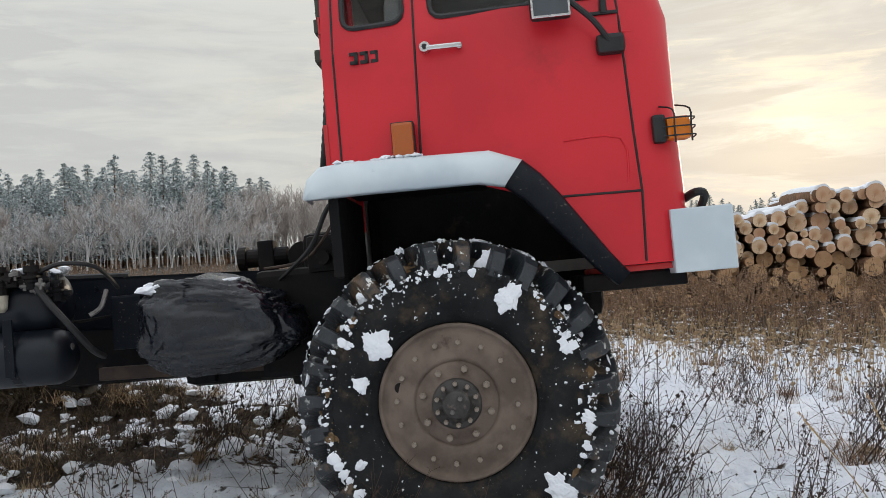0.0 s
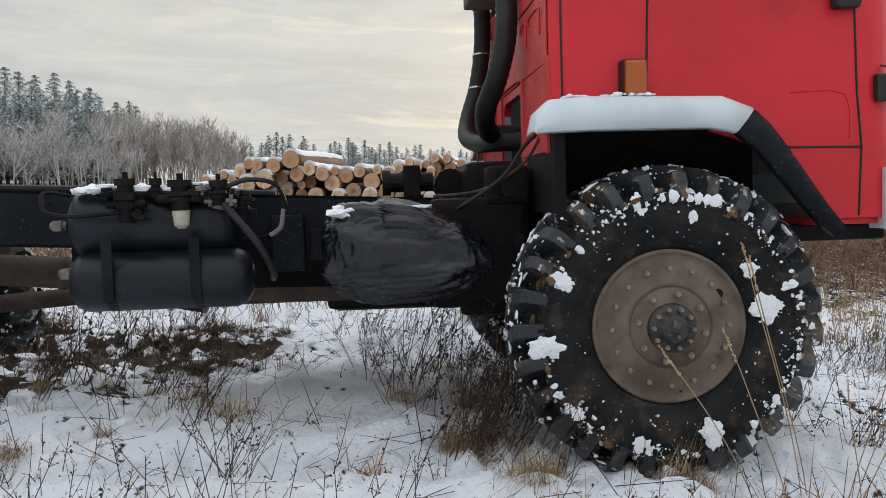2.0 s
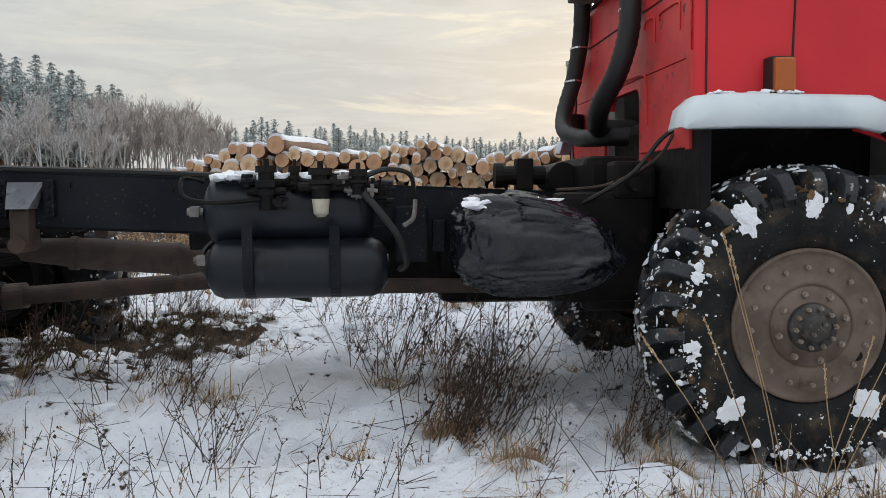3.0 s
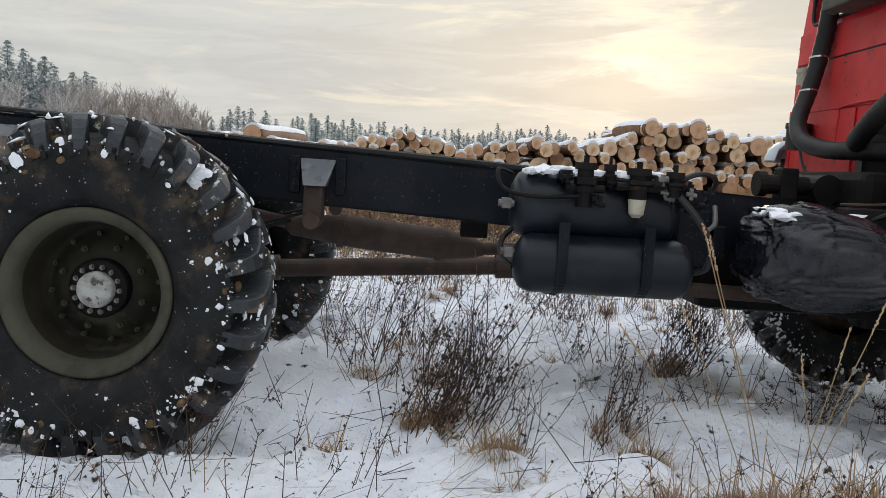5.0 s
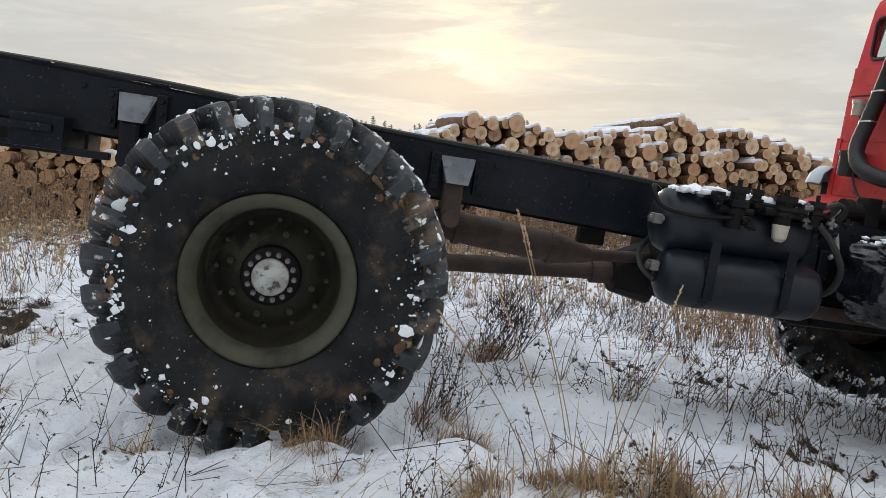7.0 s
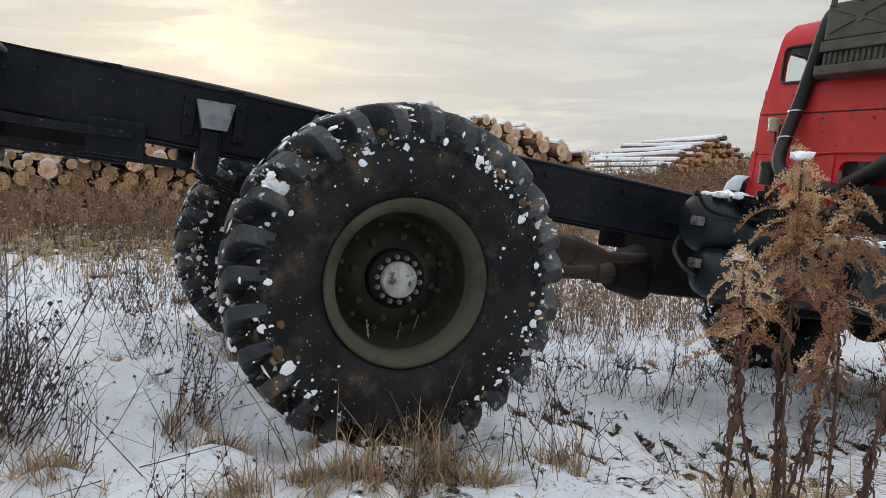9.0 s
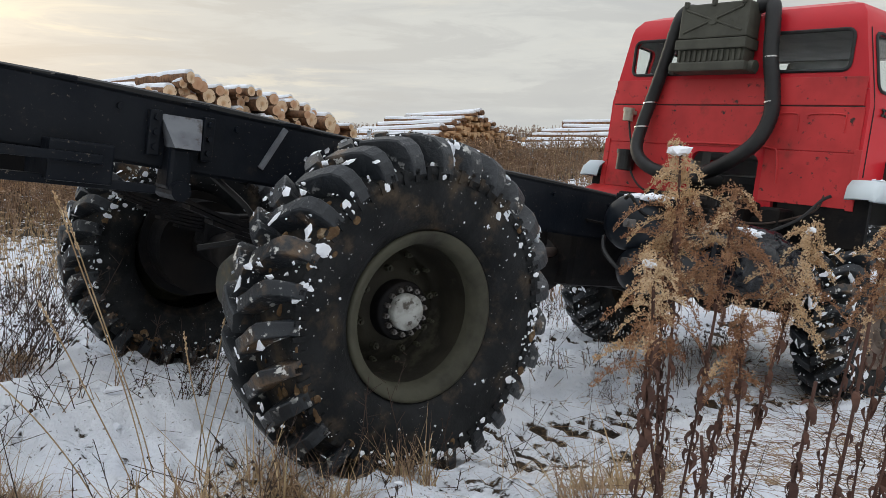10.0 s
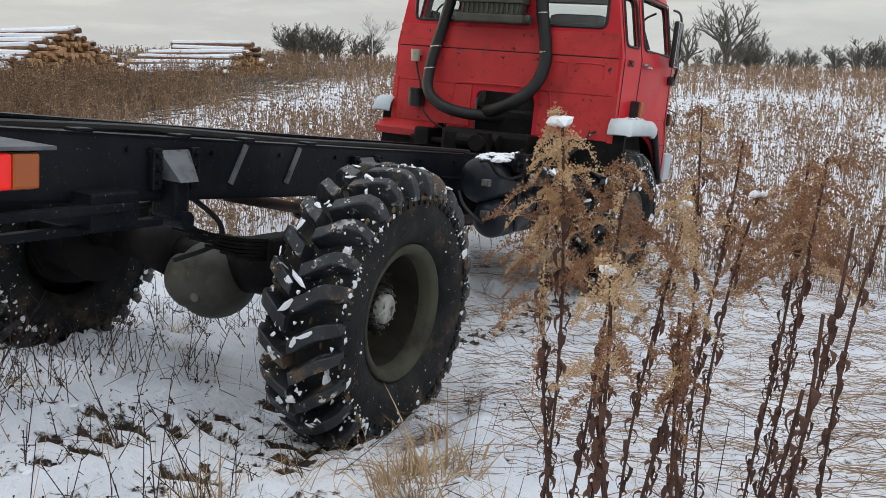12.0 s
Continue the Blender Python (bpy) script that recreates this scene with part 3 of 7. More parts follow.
tu = put("air_tank", lambda bm: tank(bm, 1.44, 2.10, -0.68, 0.985, 0.135), TANK, label="blue-black cylindrical air tank", smooth=True, parent=TANKS)
tl = put("air_tank", lambda bm: tank(bm, 1.46, 2.15, -0.76, 0.765, 0.115), TANK, label="blue-black cylindrical air tank, scratched", smooth=True, parent=TANKS)


def strap(bm, x):
    lathe(bm, [(0.116, x - 0.02), (0.116, x + 0.02)], 30)
    bmesh.ops.transform(bm, matrix=Matrix.Translation((0, -0.76, 0.765)) @ Matrix.Rotation(-math.pi / 2, 4, "Z"), verts=list(bm.verts))
    box(bm, x - 0.02, x + 0.02, -0.885, -0.875, 0.70, 0.93, 0.003)
    box(bm, x - 0.022, x + 0.022, -0.84, -0.5, 1.085, 1.125, 0.004)


for x in (1.63, 1.95):
    put("tank_strap", lambda bm: strap(bm, x), BLACK, parent=TANKS)
for x, z in ((1.42, 0.985), (1.44, 0.80), (2.12, 0.80)):
    put("drain_valve", lambda bm: (cyl(bm, (x - 0.03, -0.76, z), (x + 0.03, -0.76, z), 0.014, seg=8), box(bm, x - 0.018, x + 0.018, -0.785, -0.735, z - 0.02, z + 0.02, 0.004)), STEEL, parent=TANKS)


def valve(x, y, z, h, r):
    def f(bm):
        cyl(bm, (x, y, z - h / 2), (x, y, z + h / 2), r, seg=14)
        cyl(bm, (x, y, z + h / 2), (x, y, z + h / 2 + 0.025), r * 1.35, seg=14)
        cyl(bm, (x, y, z - h * 0.1), (x, y, z + h * 0.05), r * 1.3, seg=14)
        cyl(bm, (x - r * 2.4, y, z), (x + r * 2.4, y, z), r * 0.5, seg=8)
        cyl(bm, (x, y, z + h / 2), (x, y, z + h / 2 + 0.05), r * 0.35, seg=8)
        box(bm, x - r * 1.2, x + r * 1.2, y - r * 1.2, y + r * 1.4, z + h * 0.1, z + h * 0.3, 0.004)
    return put("air_valve", f, GREASE, label="grimy cast air valve with pipe unions", parent=TANKS)


for v in ((1.70, -0.84, 1.06, 0.14, 0.030), (1.90, -0.84, 1.075, 0.09, 0.034), (2.04, -0.83, 1.08, 0.07, 0.026), (1.80, -0.80, 1.10, 0.06, 0.018), (2.12, -0.79, 1.02, 0.06, 0.022)):
    valve(*v)
put("filter_bowl", lambda bm: (cyl(bm, (1.90, -0.84, 0.975), (1.90, -0.84, 1.03), 0.028, 0.034, seg=18), cyl(bm, (1.90, -0.84, 0.962), (1.90, -0.84, 0.975), 0.015, 0.028, seg=12)), CLEAR, label="milky plastic water-trap bowl", parent=TANKS)
put("air_pipe", lambda bm: tube(bm, [(1.44, -0.70, 1.10), (1.38, -0.78, 1.11), (1.40, -0.84, 1.04), (1.52, -0.87, 1.02), (1.68, -0.86, 1.03)], 0.009, 6), GREASE, parent=TANKS)
put("air_pipe", lambda bm: tube(bm, [(2.04, -0.83, 1.10), (2.14, -0.8, 1.14), (2.24, -0.70, 1.12), (2.26, -0.55, 1.03)], 0.010, 6), HOSE, parent=TANKS)
put("air_pipe", lambda bm: tube(bm, [(2.06, -0.84, 1.05), (2.12, -0.86, 0.98), (2.19, -0.84, 0.88), (2.22, -0.74, 0.78), (2.2, -0.6, 0.74)], 0.014, 8), HOSE, parent=TANKS)
put("air_pipe", lambda bm: tube(bm, [(2.26, -0.66, 1.02), (2.25, -0.70, 0.95), (2.21, -0.72, 0.92)], 0.010, 6), STEEL, parent=TANKS)
put("air_pipe", lambda bm: tube(bm, [(1.70, -0.84, 1.09), (1.78, -0.8, 1.10), (1.9, -0.84, 1.09), (1.98, -0.82, 1.10), (2.06, -0.8, 1.08)], 0.012, 6), GREASE, parent=TANKS)
put("air_pipe", lambda bm: tube(bm, [(1.5, -0.55, 0.9), (1.43, -0.62, 0.84), (1.42, -0.7, 0.78), (1.46, -0.75, 0.74)], 0.011, 6), HOSE, parent=TANKS)

random.seed(5)


def snow_lumps(bm, pts, flat=0.5, jag=0.35):
    """Irregular flattened clods of snow."""
    for p, r in pts:
        n0 = len(bm.verts)
        bmesh.ops.create_icosphere(bm, subdivisions=1, radius=r, matrix=Matrix.Translation(p) @ pose(0, 0, 0, 0, 0, random.uniform(0, 360)) @ Matrix.Diagonal((random.uniform(0.8, 1.5), random.uniform(0.7, 1.2), flat, 1)))
        for v in list(bm.verts)[n0:]:
            v.co += (v.co - Vector(p)) * random.uniform(-jag, jag)


put("snow_on_tank", lambda bm: snow_lumps(bm, [((random.uniform(1.5, 2.08), random.uniform(-0.82, -0.62), 1.115 + random.uniform(-0.008, 0.012)), random.uniform(0.015, 0.04)) for _ in range(60)]), SNOW, label="ragged snow lying on the valves", parent=TANKS)["kind"] = "stuff"

# wrapped bag on the frame
def bag(bm):
    bmesh.ops.create_icosphere(bm, subdivisions=6, radius=1.0)
    for v in bm.verts:
        d = v.co.normalized()
        p = Vector([math.copysign(abs(c) ** 0.55, c) for c in d])
        x, y, z = p.x * 0.32, p.y * 0.20, p.z * 0.19
        if p.x > 0:
            z = z * (1 - 0.42 * p.x) - 0.015 * p.x
        x += -0.05 * p.z * (p.x > -0.2)
        w = 0.034 * noise.noise(Vector((d.x * 2.2, d.y * 2, d.z * 3.0))) - 0.022 * abs(noise.noise(Vector((d.x * 2 + d.z * 5, d.y * 4, d.z * 8 - d.x * 3)))) - 0.011 * abs(noise.noise(Vector((d.x * 9 - d.z * 9, d.y * 9, d.z * 14 + d.x * 7)))) + 0.02
        v.co = Vector((2.765 + x, -0.72 + y, 0.885 + z)) + d * w


put("wrapped_bag", bag, FILM, label="bundle wrapped in creased black plastic film", smooth=True)
put("snow_on_bag", lambda bm: snow_lumps(bm, [((2.50 + 0.36 * random.random() ** 1.5, random.uniform(-0.86, -0.60), 1.048 + random.uniform(-0.015, 0.015)), random.uniform(0.014, 0.045)) for _ in range(90)], 0.42), SNOW, label="wet snow lying on the bundle")

rngc = random.Random(2)
for k in range(22):            # small unions and taps about the valves
    x, y, z = rngc.uniform(1.62, 2.16), rngc.uniform(-0.88, -0.78), rngc.uniform(1.0, 1.12)
    put("pipe_union", lambda bm: (cyl(bm, (x - 0.02, y, z), (x + 0.02, y, z + rngc.uniform(-0.01, 0.01)), rngc.uniform(0.007, 0.013), seg=6), cyl(bm, (x, y, z - 0.022), (x, y, z + 0.022), 0.008, seg=6)), rngc.choice((GREASE, STEEL, GREASE)), parent=TANKS)
for k in range(4):             # pipes clipped and cables along the frame
    x = rngc.uniform(0.9, 2.9); L = rngc.uniform(0.25, 0.7); z = rail_top(x) - rngc.uniform(0.06, 0.2); y = -0.512
    put("cable", lambda bm: tube(bm, [(x, y, z), (x + L * 0.35, y - 0.006, z - rngc.uniform(0.01, 0.03)), (x + L * 0.7, y - 0.004, z - rngc.uniform(0.0, 0.03)), (x + L, y + 0.004, z)], rngc.choice((0.005, 0.007, 0.010)), 6), HOSE if k % 3 else GREASE)
put("frame_bracket", lambda bm: (box(bm, 2.20, 2.34, -0.56, -0.50, 0.80, 1.04, 0.01), box(bm, 2.36, 2.42, -0.54, -0.50, 0.84, 0.98, 0.01)), BLACK)

# gearbox, engine underside, front axle
gb = put("gearbox", lambda bm: (box(bm, 1.75, 2.45, -0.22, 0.22, 0.62, 1.0, 0.05), box(bm, 2.40, 3.35, -0.3, 0.3, 0.58, 1.08, 0.06), cyl(bm, (1.6, 0, 0.70), (1.78, 0, 0.72), 0.10, 0.16)), GREASE, label="oily black gearbox and engine")
for x in (2.55, 2.8, 3.05):
    put("rib", lambda bm: box(bm, x - 0.02, x + 0.02, -0.325, 0.325, 0.60, 1.05, 0.01), GREASE, gb)
put("engine_top", lambda bm: (box(bm, 3.36, 4.4, -0.4, 0.4, 0.75, 1.42, 0.06), box(bm, 3.05, 3.3, -0.42, 0.35, 1.0, 1.25, 0.04), cyl(bm, (3.0, -0.2, 1.16), (3.0, 0.15, 1.16), 0.07)), GREASE)
put("transfer_beam", lambda bm: box(bm, 2.05, 3.55, -0.44, -0.38, 0.64, 0.70, 0.01, Matrix.Translation((0, 0, 0.06)) @ Matrix.Rotation(0.02, 4, "Y")), RUST, label="rust-brown steel beam under the gearbox")
put("gear_pump", lambda bm: (cyl(bm, (2.72, -0.15, 1.17), (2.92, -0.15, 1.17), 0.045), cyl(bm, (2.68, -0.15, 1.17), (2.72, -0.15, 1.17), 0.06), box(bm, 2.78, 2.86, -0.2, -0.1, 1.10, 1.25, 0.01), cyl(bm, (2.96, -0.15, 1.16), (3.02, -0.15, 1.16), 0.05)), GREASE, label="small dark pump on the frame")
put("outrigger", lambda bm: (box(bm, 2.88, 3.30, -0.62, -0.46, 0.62, 1.09, 0.03), box(bm, 3.0, 3.5, -0.60, -0.48, 0.58, 0.80, 0.03)), GREASE, label="oily bracket beside the gearbox")
put("brake_hose", lambda bm: tube(bm, [(2.95, -0.58, 1.02), (3.05, -0.66, 1.08), (3.17, -0.75, 1.17), (3.25, -0.82, 1.29), (3.29, -0.86, 1.33)], 0.010, 6), HOSE)
put("brake_hose", lambda bm: tube(bm, [(2.9, -0.52, 1.10), (3.1, -0.6, 1.12), (3.25, -0.78, 1.22), (3.32, -0.8, 1.33)], 0.007, 6), RUST)
put("front_axle", lambda bm: (cyl(bm, (WB, -0.84, HUB_F), (WB, 0.84, HUB_F), 0.07), bmesh.ops.create_uvsphere(bm, u_segments=16, v_segments=10, radius=0.16, matrix=Matrix.Translation((WB, 0.12, HUB_F)))), GREASE, smooth=True)
for s in (-1, 1):
    put("front_spring", lambda bm: box(bm, 3.15, 4.35, s * 0.44, s * 0.52, 0.70, 0.78, 0.01), GREASE)
    put("shock_absorber", lambda bm: cyl(bm, (3.45, s * 0.55, 0.65), (3.4, s * 0.55, 1.05), 0.035), GREASE)

put("brake_drum", lambda bm: (cyl(bm, (0, 0.62, HUB_R - 0.02), (0, 0.86, HUB_R - 0.02), 0.235, seg=32), cyl(bm, (0, 0.79, HUB_R - 0.02), (0, 0.815, HUB_R - 0.02), 0.275, seg=32)), GREASE, label="greasy black brake drum")

# rear end: beam, lamp cluster, small box, hoses
put("rear_beam", lambda bm: box(bm, -1.46, -1.40, -0.56, 0.56, 1.06, 1.26, 0.01), BLACK, label="black rear cross beam")
put("lamp_shelf", lambda bm: box(bm, -1.57, -1.34, -0.80, -0.52, 1.258, 1.270, 0.003), GREY, label="grey lamp shelf dusted with snow")
tl_ = put("tail_lamp", lambda bm: box(bm, -1.53, -1.38, -0.78, -0.56, 1.145, 1.255, 0.012), PLASTIC, label="rear lamp cluster, red lens lit")
put("red_lens", lambda bm: box(bm, -1.555, -1.475, -0.795, -0.58, 1.15, 1.25, 0.008), REDLENS, tl_)
put("amber_lens", lambda bm: box(bm, -1.473, -1.39, -0.795, -0.60, 1.15, 1.25, 0.008), AMBER_DARK, tl_)
put("tool_box", lambda bm: box(bm, -1.06, -0.86, -0.60, -0.30, 0.955, 1.085, 0.008), BLACK, label="small black box under the frame")
put("under_bar", lambda bm: (box(bm, -1.42, -0.9, -0.62, -0.58, 1.02, 1.05, 0.004), box(bm, -1.42, -0.7, -0.55, -0.51, 0.94, 0.97, 0.004)), BLACK)
put("tow_frame", lambda bm: (box(bm, -1.40, -0.9, -0.12, 0.12, 0.92, 1.04, 0.02), box(bm, -1.46, -1.38, -0.16, 0.16, 0.86, 1.06, 0.02)), GREASE, label="dark towing frame between the rails")
for s in (-1, 1):
    for x in (-0.2, 0.16):
        put("gusset", lambda bm: box(bm, -0.02, 0.0, s * 0.50, s * 0.512, -0.20, -0.02, 0, Matrix.Translation((x, 0, rail_top(x))) @ Matrix.Rotation(0.5, 4, "Y")), GREY)
put("brake_line", lambda bm: tube(bm, [(-0.45, -0.42, 1.02), (-0.3, -0.45, 0.90), (-0.28, -0.42, 0.80), (-0.45, -0.35, 0.74)], 0.012, 6), HOSE)


# ---- wheels ----
def tyre_profile():
    """Half-round carcass: flat sidewall, a raised rib at the shoulder, then a tread that falls away to the crown."""
    half = [(0.285, 0.108), (0.300, 0.132), (0.318, 0.147), (0.322, 0.152), (0.348, 0.158), (0.352, 0.162), (0.400, 0.168), (0.440, 0.168), (0.458, 0.165), (0.466, 0.171), (0.480, 0.172), (0.487, 0.158), (0.490, 0.138), (0.498, 0.120), (0.508, 0.095), (0.520, 0.060), (0.526, 0.0)]
    return [(r, -y) for r, y in half] + [(r, y) for r, y in half[-2::-1]]


def lugs(bm):
    """Two rows of angled bars that meet in a staggered chevron and slope down over the round shoulders."""
    n = 27
    for s in (-1, 1):
        for k in range(n):
            a0 = 2 * math.pi * (k + (0.5 if s > 0 else 0)) / n + random.uniform(-0.012, 0.012); g = random.uniform(0.92, 1.08); q = random.uniform(-0.004, 0.003)
            st = [(0.009, 0.00, TR, 0.51, 0.028), (0.050, 0.035, TR, 0.51, 0.028), (0.088, 0.085, TR - 0.002, 0.50, 0.028), (0.120, 0.118, TR - 0.008, 0.49, 0.027), (0.146, 0.134, 0.560, 0.48, 0.025), (0.164, 0.141, 0.532, 0.474, 0.023), (0.174, 0.144, 0.500, 0.470, 0.020)]
            prev = None
            for y, da, ro, ri, w in st:
                ring = []; ro += q; w *= g
                for r, ww in ((ro - 0.005, w), (ro, w * 0.84), (ro, -w * 0.84), (ro - 0.005, -w), (ri, -w * 1.15), (ri, w * 1.15)):
                    a = a0 + da + ww / r
                    ring.append(bm.verts.new((r * math.sin(a), s * y, r * math.cos(a))))
                if prev:
                    for j in range(6):
                        bm.faces.new((prev[j], prev[(j + 1) % 6], ring[(j + 1) % 6], ring[j]))
                else:
                    bm.faces.new(ring)
                prev = ring
            bm.faces.new(prev[::-1])
    bmesh.ops.recalc_face_normals(bm, faces=bm.faces)


def stretch(ob, rim, outer):
    """Draw a tyre part out from the rim to its true outer radius."""
    k = (outer - rim) / (TR - rim)
    for v in ob.data.vertices:
        r = math.hypot(v.co.x, v.co.z)
        if r > rim:
            f = (rim + (r - rim) * k) / r; v.co.x *= f; v.co.z *= f


def specks(seed, count, front):
    """Small crumbs of frozen snow on the shoulder rib, the sidewall and the bars."""
    rng = random.Random(seed + 90); V, F = [], []
    prof = tyre_profile()[:17]; R_, Y_ = [p[0] for p in prof], [-p[1] for p in prof]
    nests = [(rng.uniform(0, 6.283), rng.uniform(0.06, 0.35)) for _ in range(14)]
    for k in range(count):
        a, w = rng.choice(nests); a += rng.gauss(0, w); u = rng.random(); sg = -1 if rng.random() < 0.6 else 1
        if u < 0.62:
            r = min(0.53, max(0.33, rng.gauss(0.480, 0.016))); y = float(np.interp(r, R_, Y_))
        elif u < 0.72:
            r = rng.uniform(0.33, 0.46); y = float(np.interp(r, R_, Y_))
        else:
            y = rng.uniform(0.02, 0.165); r = float(np.interp(y, (0.0, 0.09, 0.116, 0.140, 0.158, 0.169), (TR, TR - 0.002, TR - 0.011, 0.552, 0.520, 0.494))); a = rng.uniform(0, 6.283)
        c = Vector((r * math.sin(a), sg * y, r * math.cos(a))); z = 0.0025 + (0.012 if u < 0.62 else 0.010 if u > 0.72 else 0.005) * rng.random() ** 2.4
        out = (c * 0.35 + Vector((0, sg * 0.5, 0))).normalized(); t1 = out.cross(Vector((0.3, 0.2, 0.9))).normalized(); t2 = out.cross(t1); i = len(V); ph = rng.uniform(0, 6.283)
        for j in range(6):
            q = ph + 1.047 * j; rr = z * rng.uniform(0.5, 1.5); V.append(c + (t1 * math.cos(q) + t2 * math.sin(q)) * rr - out * 0.001)
        V.append(c + out * min(z * 0.7, 0.006))
        F += [(i + j, i + (j + 1) % 6, i + 6) for j in range(6)]
    return V, F


def sidewall_ribs(bm):
    for s in (-1, 1):
        for k in range(66):
            a = 2 * math.pi * k / 66
            m = Matrix.Rotation(a, 4, "Y") @ Matrix.Translation((0, s * 0.166, 0.470))
            box(bm, -0.008, 0.008, -0.008, 0.008, -0.020, 0.020, 0, m)


def flakes(seed, spots, front):
    """Snow and mud-snow caked on a wheel; spots are (radius, angle, size) of larger pieces on the outer side."""
    random.seed(seed); out = []
    bm = bmesh.new()
    L = [(r, a, s, "side") for r, a, s in spots]
    nests = [(random.uniform(0, 6.283), random.uniform(0.05, 0.22)) for _ in range(16 if front else 9)]
    for _ in range(130 if front else 45):       # crusts gather in nests round the shoulder
        a, w = random.choice(nests)
        L.append((random.gauss(0.478, 0.014) if front else random.gauss(0.487, 0.012), a + random.gauss(0, w), 0.004 + (0.016 if front else 0.013) * random.random() ** 2.2, "side"))
    L += [(0, random.uniform(0, 6.283), 0.005 + 0.020 * random.random() ** 2, "tread") for _ in range(190 if front else 110)]
    for r, a, s, where in L:
        n0 = len(bm.verts)
        if where == "side":
            prof = tyre_profile()[:14]; y = float(np.interp(r, [p[0] for p in prof], [p[1] for p in prof]))
            for sg in ((-1, 1) if s < 0.026 else (1,)):
                n1 = len(bm.verts)
                m = Matrix.Rotation(a, 4, "Y") @ Matrix.Translation((0, sg * y, r))
                bmesh.ops.create_icosphere(bm, subdivisions=4 if s > 0.02 else 2, radius=s, matrix=m @ Matrix.Diagonal((random.uniform(0.7, 1.2), min(0.35, 0.008 / s), random.uniform(0.8, 1.5), 1)))
                c = m.translation
                for v in list(bm.verts)[n1:]:
                    v.co += (v.co - c) * (0.55 * noise.noise(v.co * 32 + Vector((seed, 0, 0))) + 0.35 * noise.noise(v.co * 120))
        else:
            y = random.uniform(-0.155, 0.155); rr = float(np.interp(abs(y), (0.0, 0.09, 0.116, 0.140, 0.158), (TR, TR - 0.002, TR - 0.011, 0.552, 0.520)))
            m = Matrix.Rotation(a, 4, "Y") @ Matrix.Translation((0, y, rr))
            bmesh.ops.create_icosphere(bm, subdivisions=1, radius=s, matrix=m @ pose(0, 0, 0, 0, 0, random.uniform(0, 180)) @ Matrix.Diagonal((random.uniform(0.4, 0.8), random.uniform(0.9, 2.0), 0.28, 1)))
            for v in list(bm.verts)[n0:]:
                v.co += (v.co - m.translation) * random.uniform(-0.6, 0.5)
    return bm


def mud_cakes(seed):
    """Brown mud pressed onto the shoulder of the tyre and between the bars."""
    random.seed(seed + 50); bm = bmesh.new()
    nests = [(random.uniform(0, 6.283), random.uniform(0.08, 0.3)) for _ in range(9)]
    prof = tyre_profile()[:16]
    for _ in range(190):
        a, w = random.choice(nests); a += random.gauss(0, w); sg = random.choice((-1, -1, 1)); s = 0.004 + 0.014 * random.random() ** 2
        r = min(0.536, random.gauss(0.500, 0.022)); y = float(np.interp(r, [p[0] for p in prof], [p[1] for p in prof])); n0 = len(bm.verts)
        m = Matrix.Rotation(a, 4, "Y") @ Matrix.Translation((0, -sg * y, r))
        bmesh.ops.create_icosphere(bm, subdivisions=2, radius=s, matrix=m @ Matrix.Diagonal((random.uniform(0.8, 1.8), min(0.4, 0.009 / s), random.uniform(0.6, 1.1), 1)))
        for v in list(bm.verts)[n0:]:
            v.co += (v.co - m.translation) * (0.6 * noise.noise(v.co * 40 + Vector((seed, 0, 0))))
    return bm


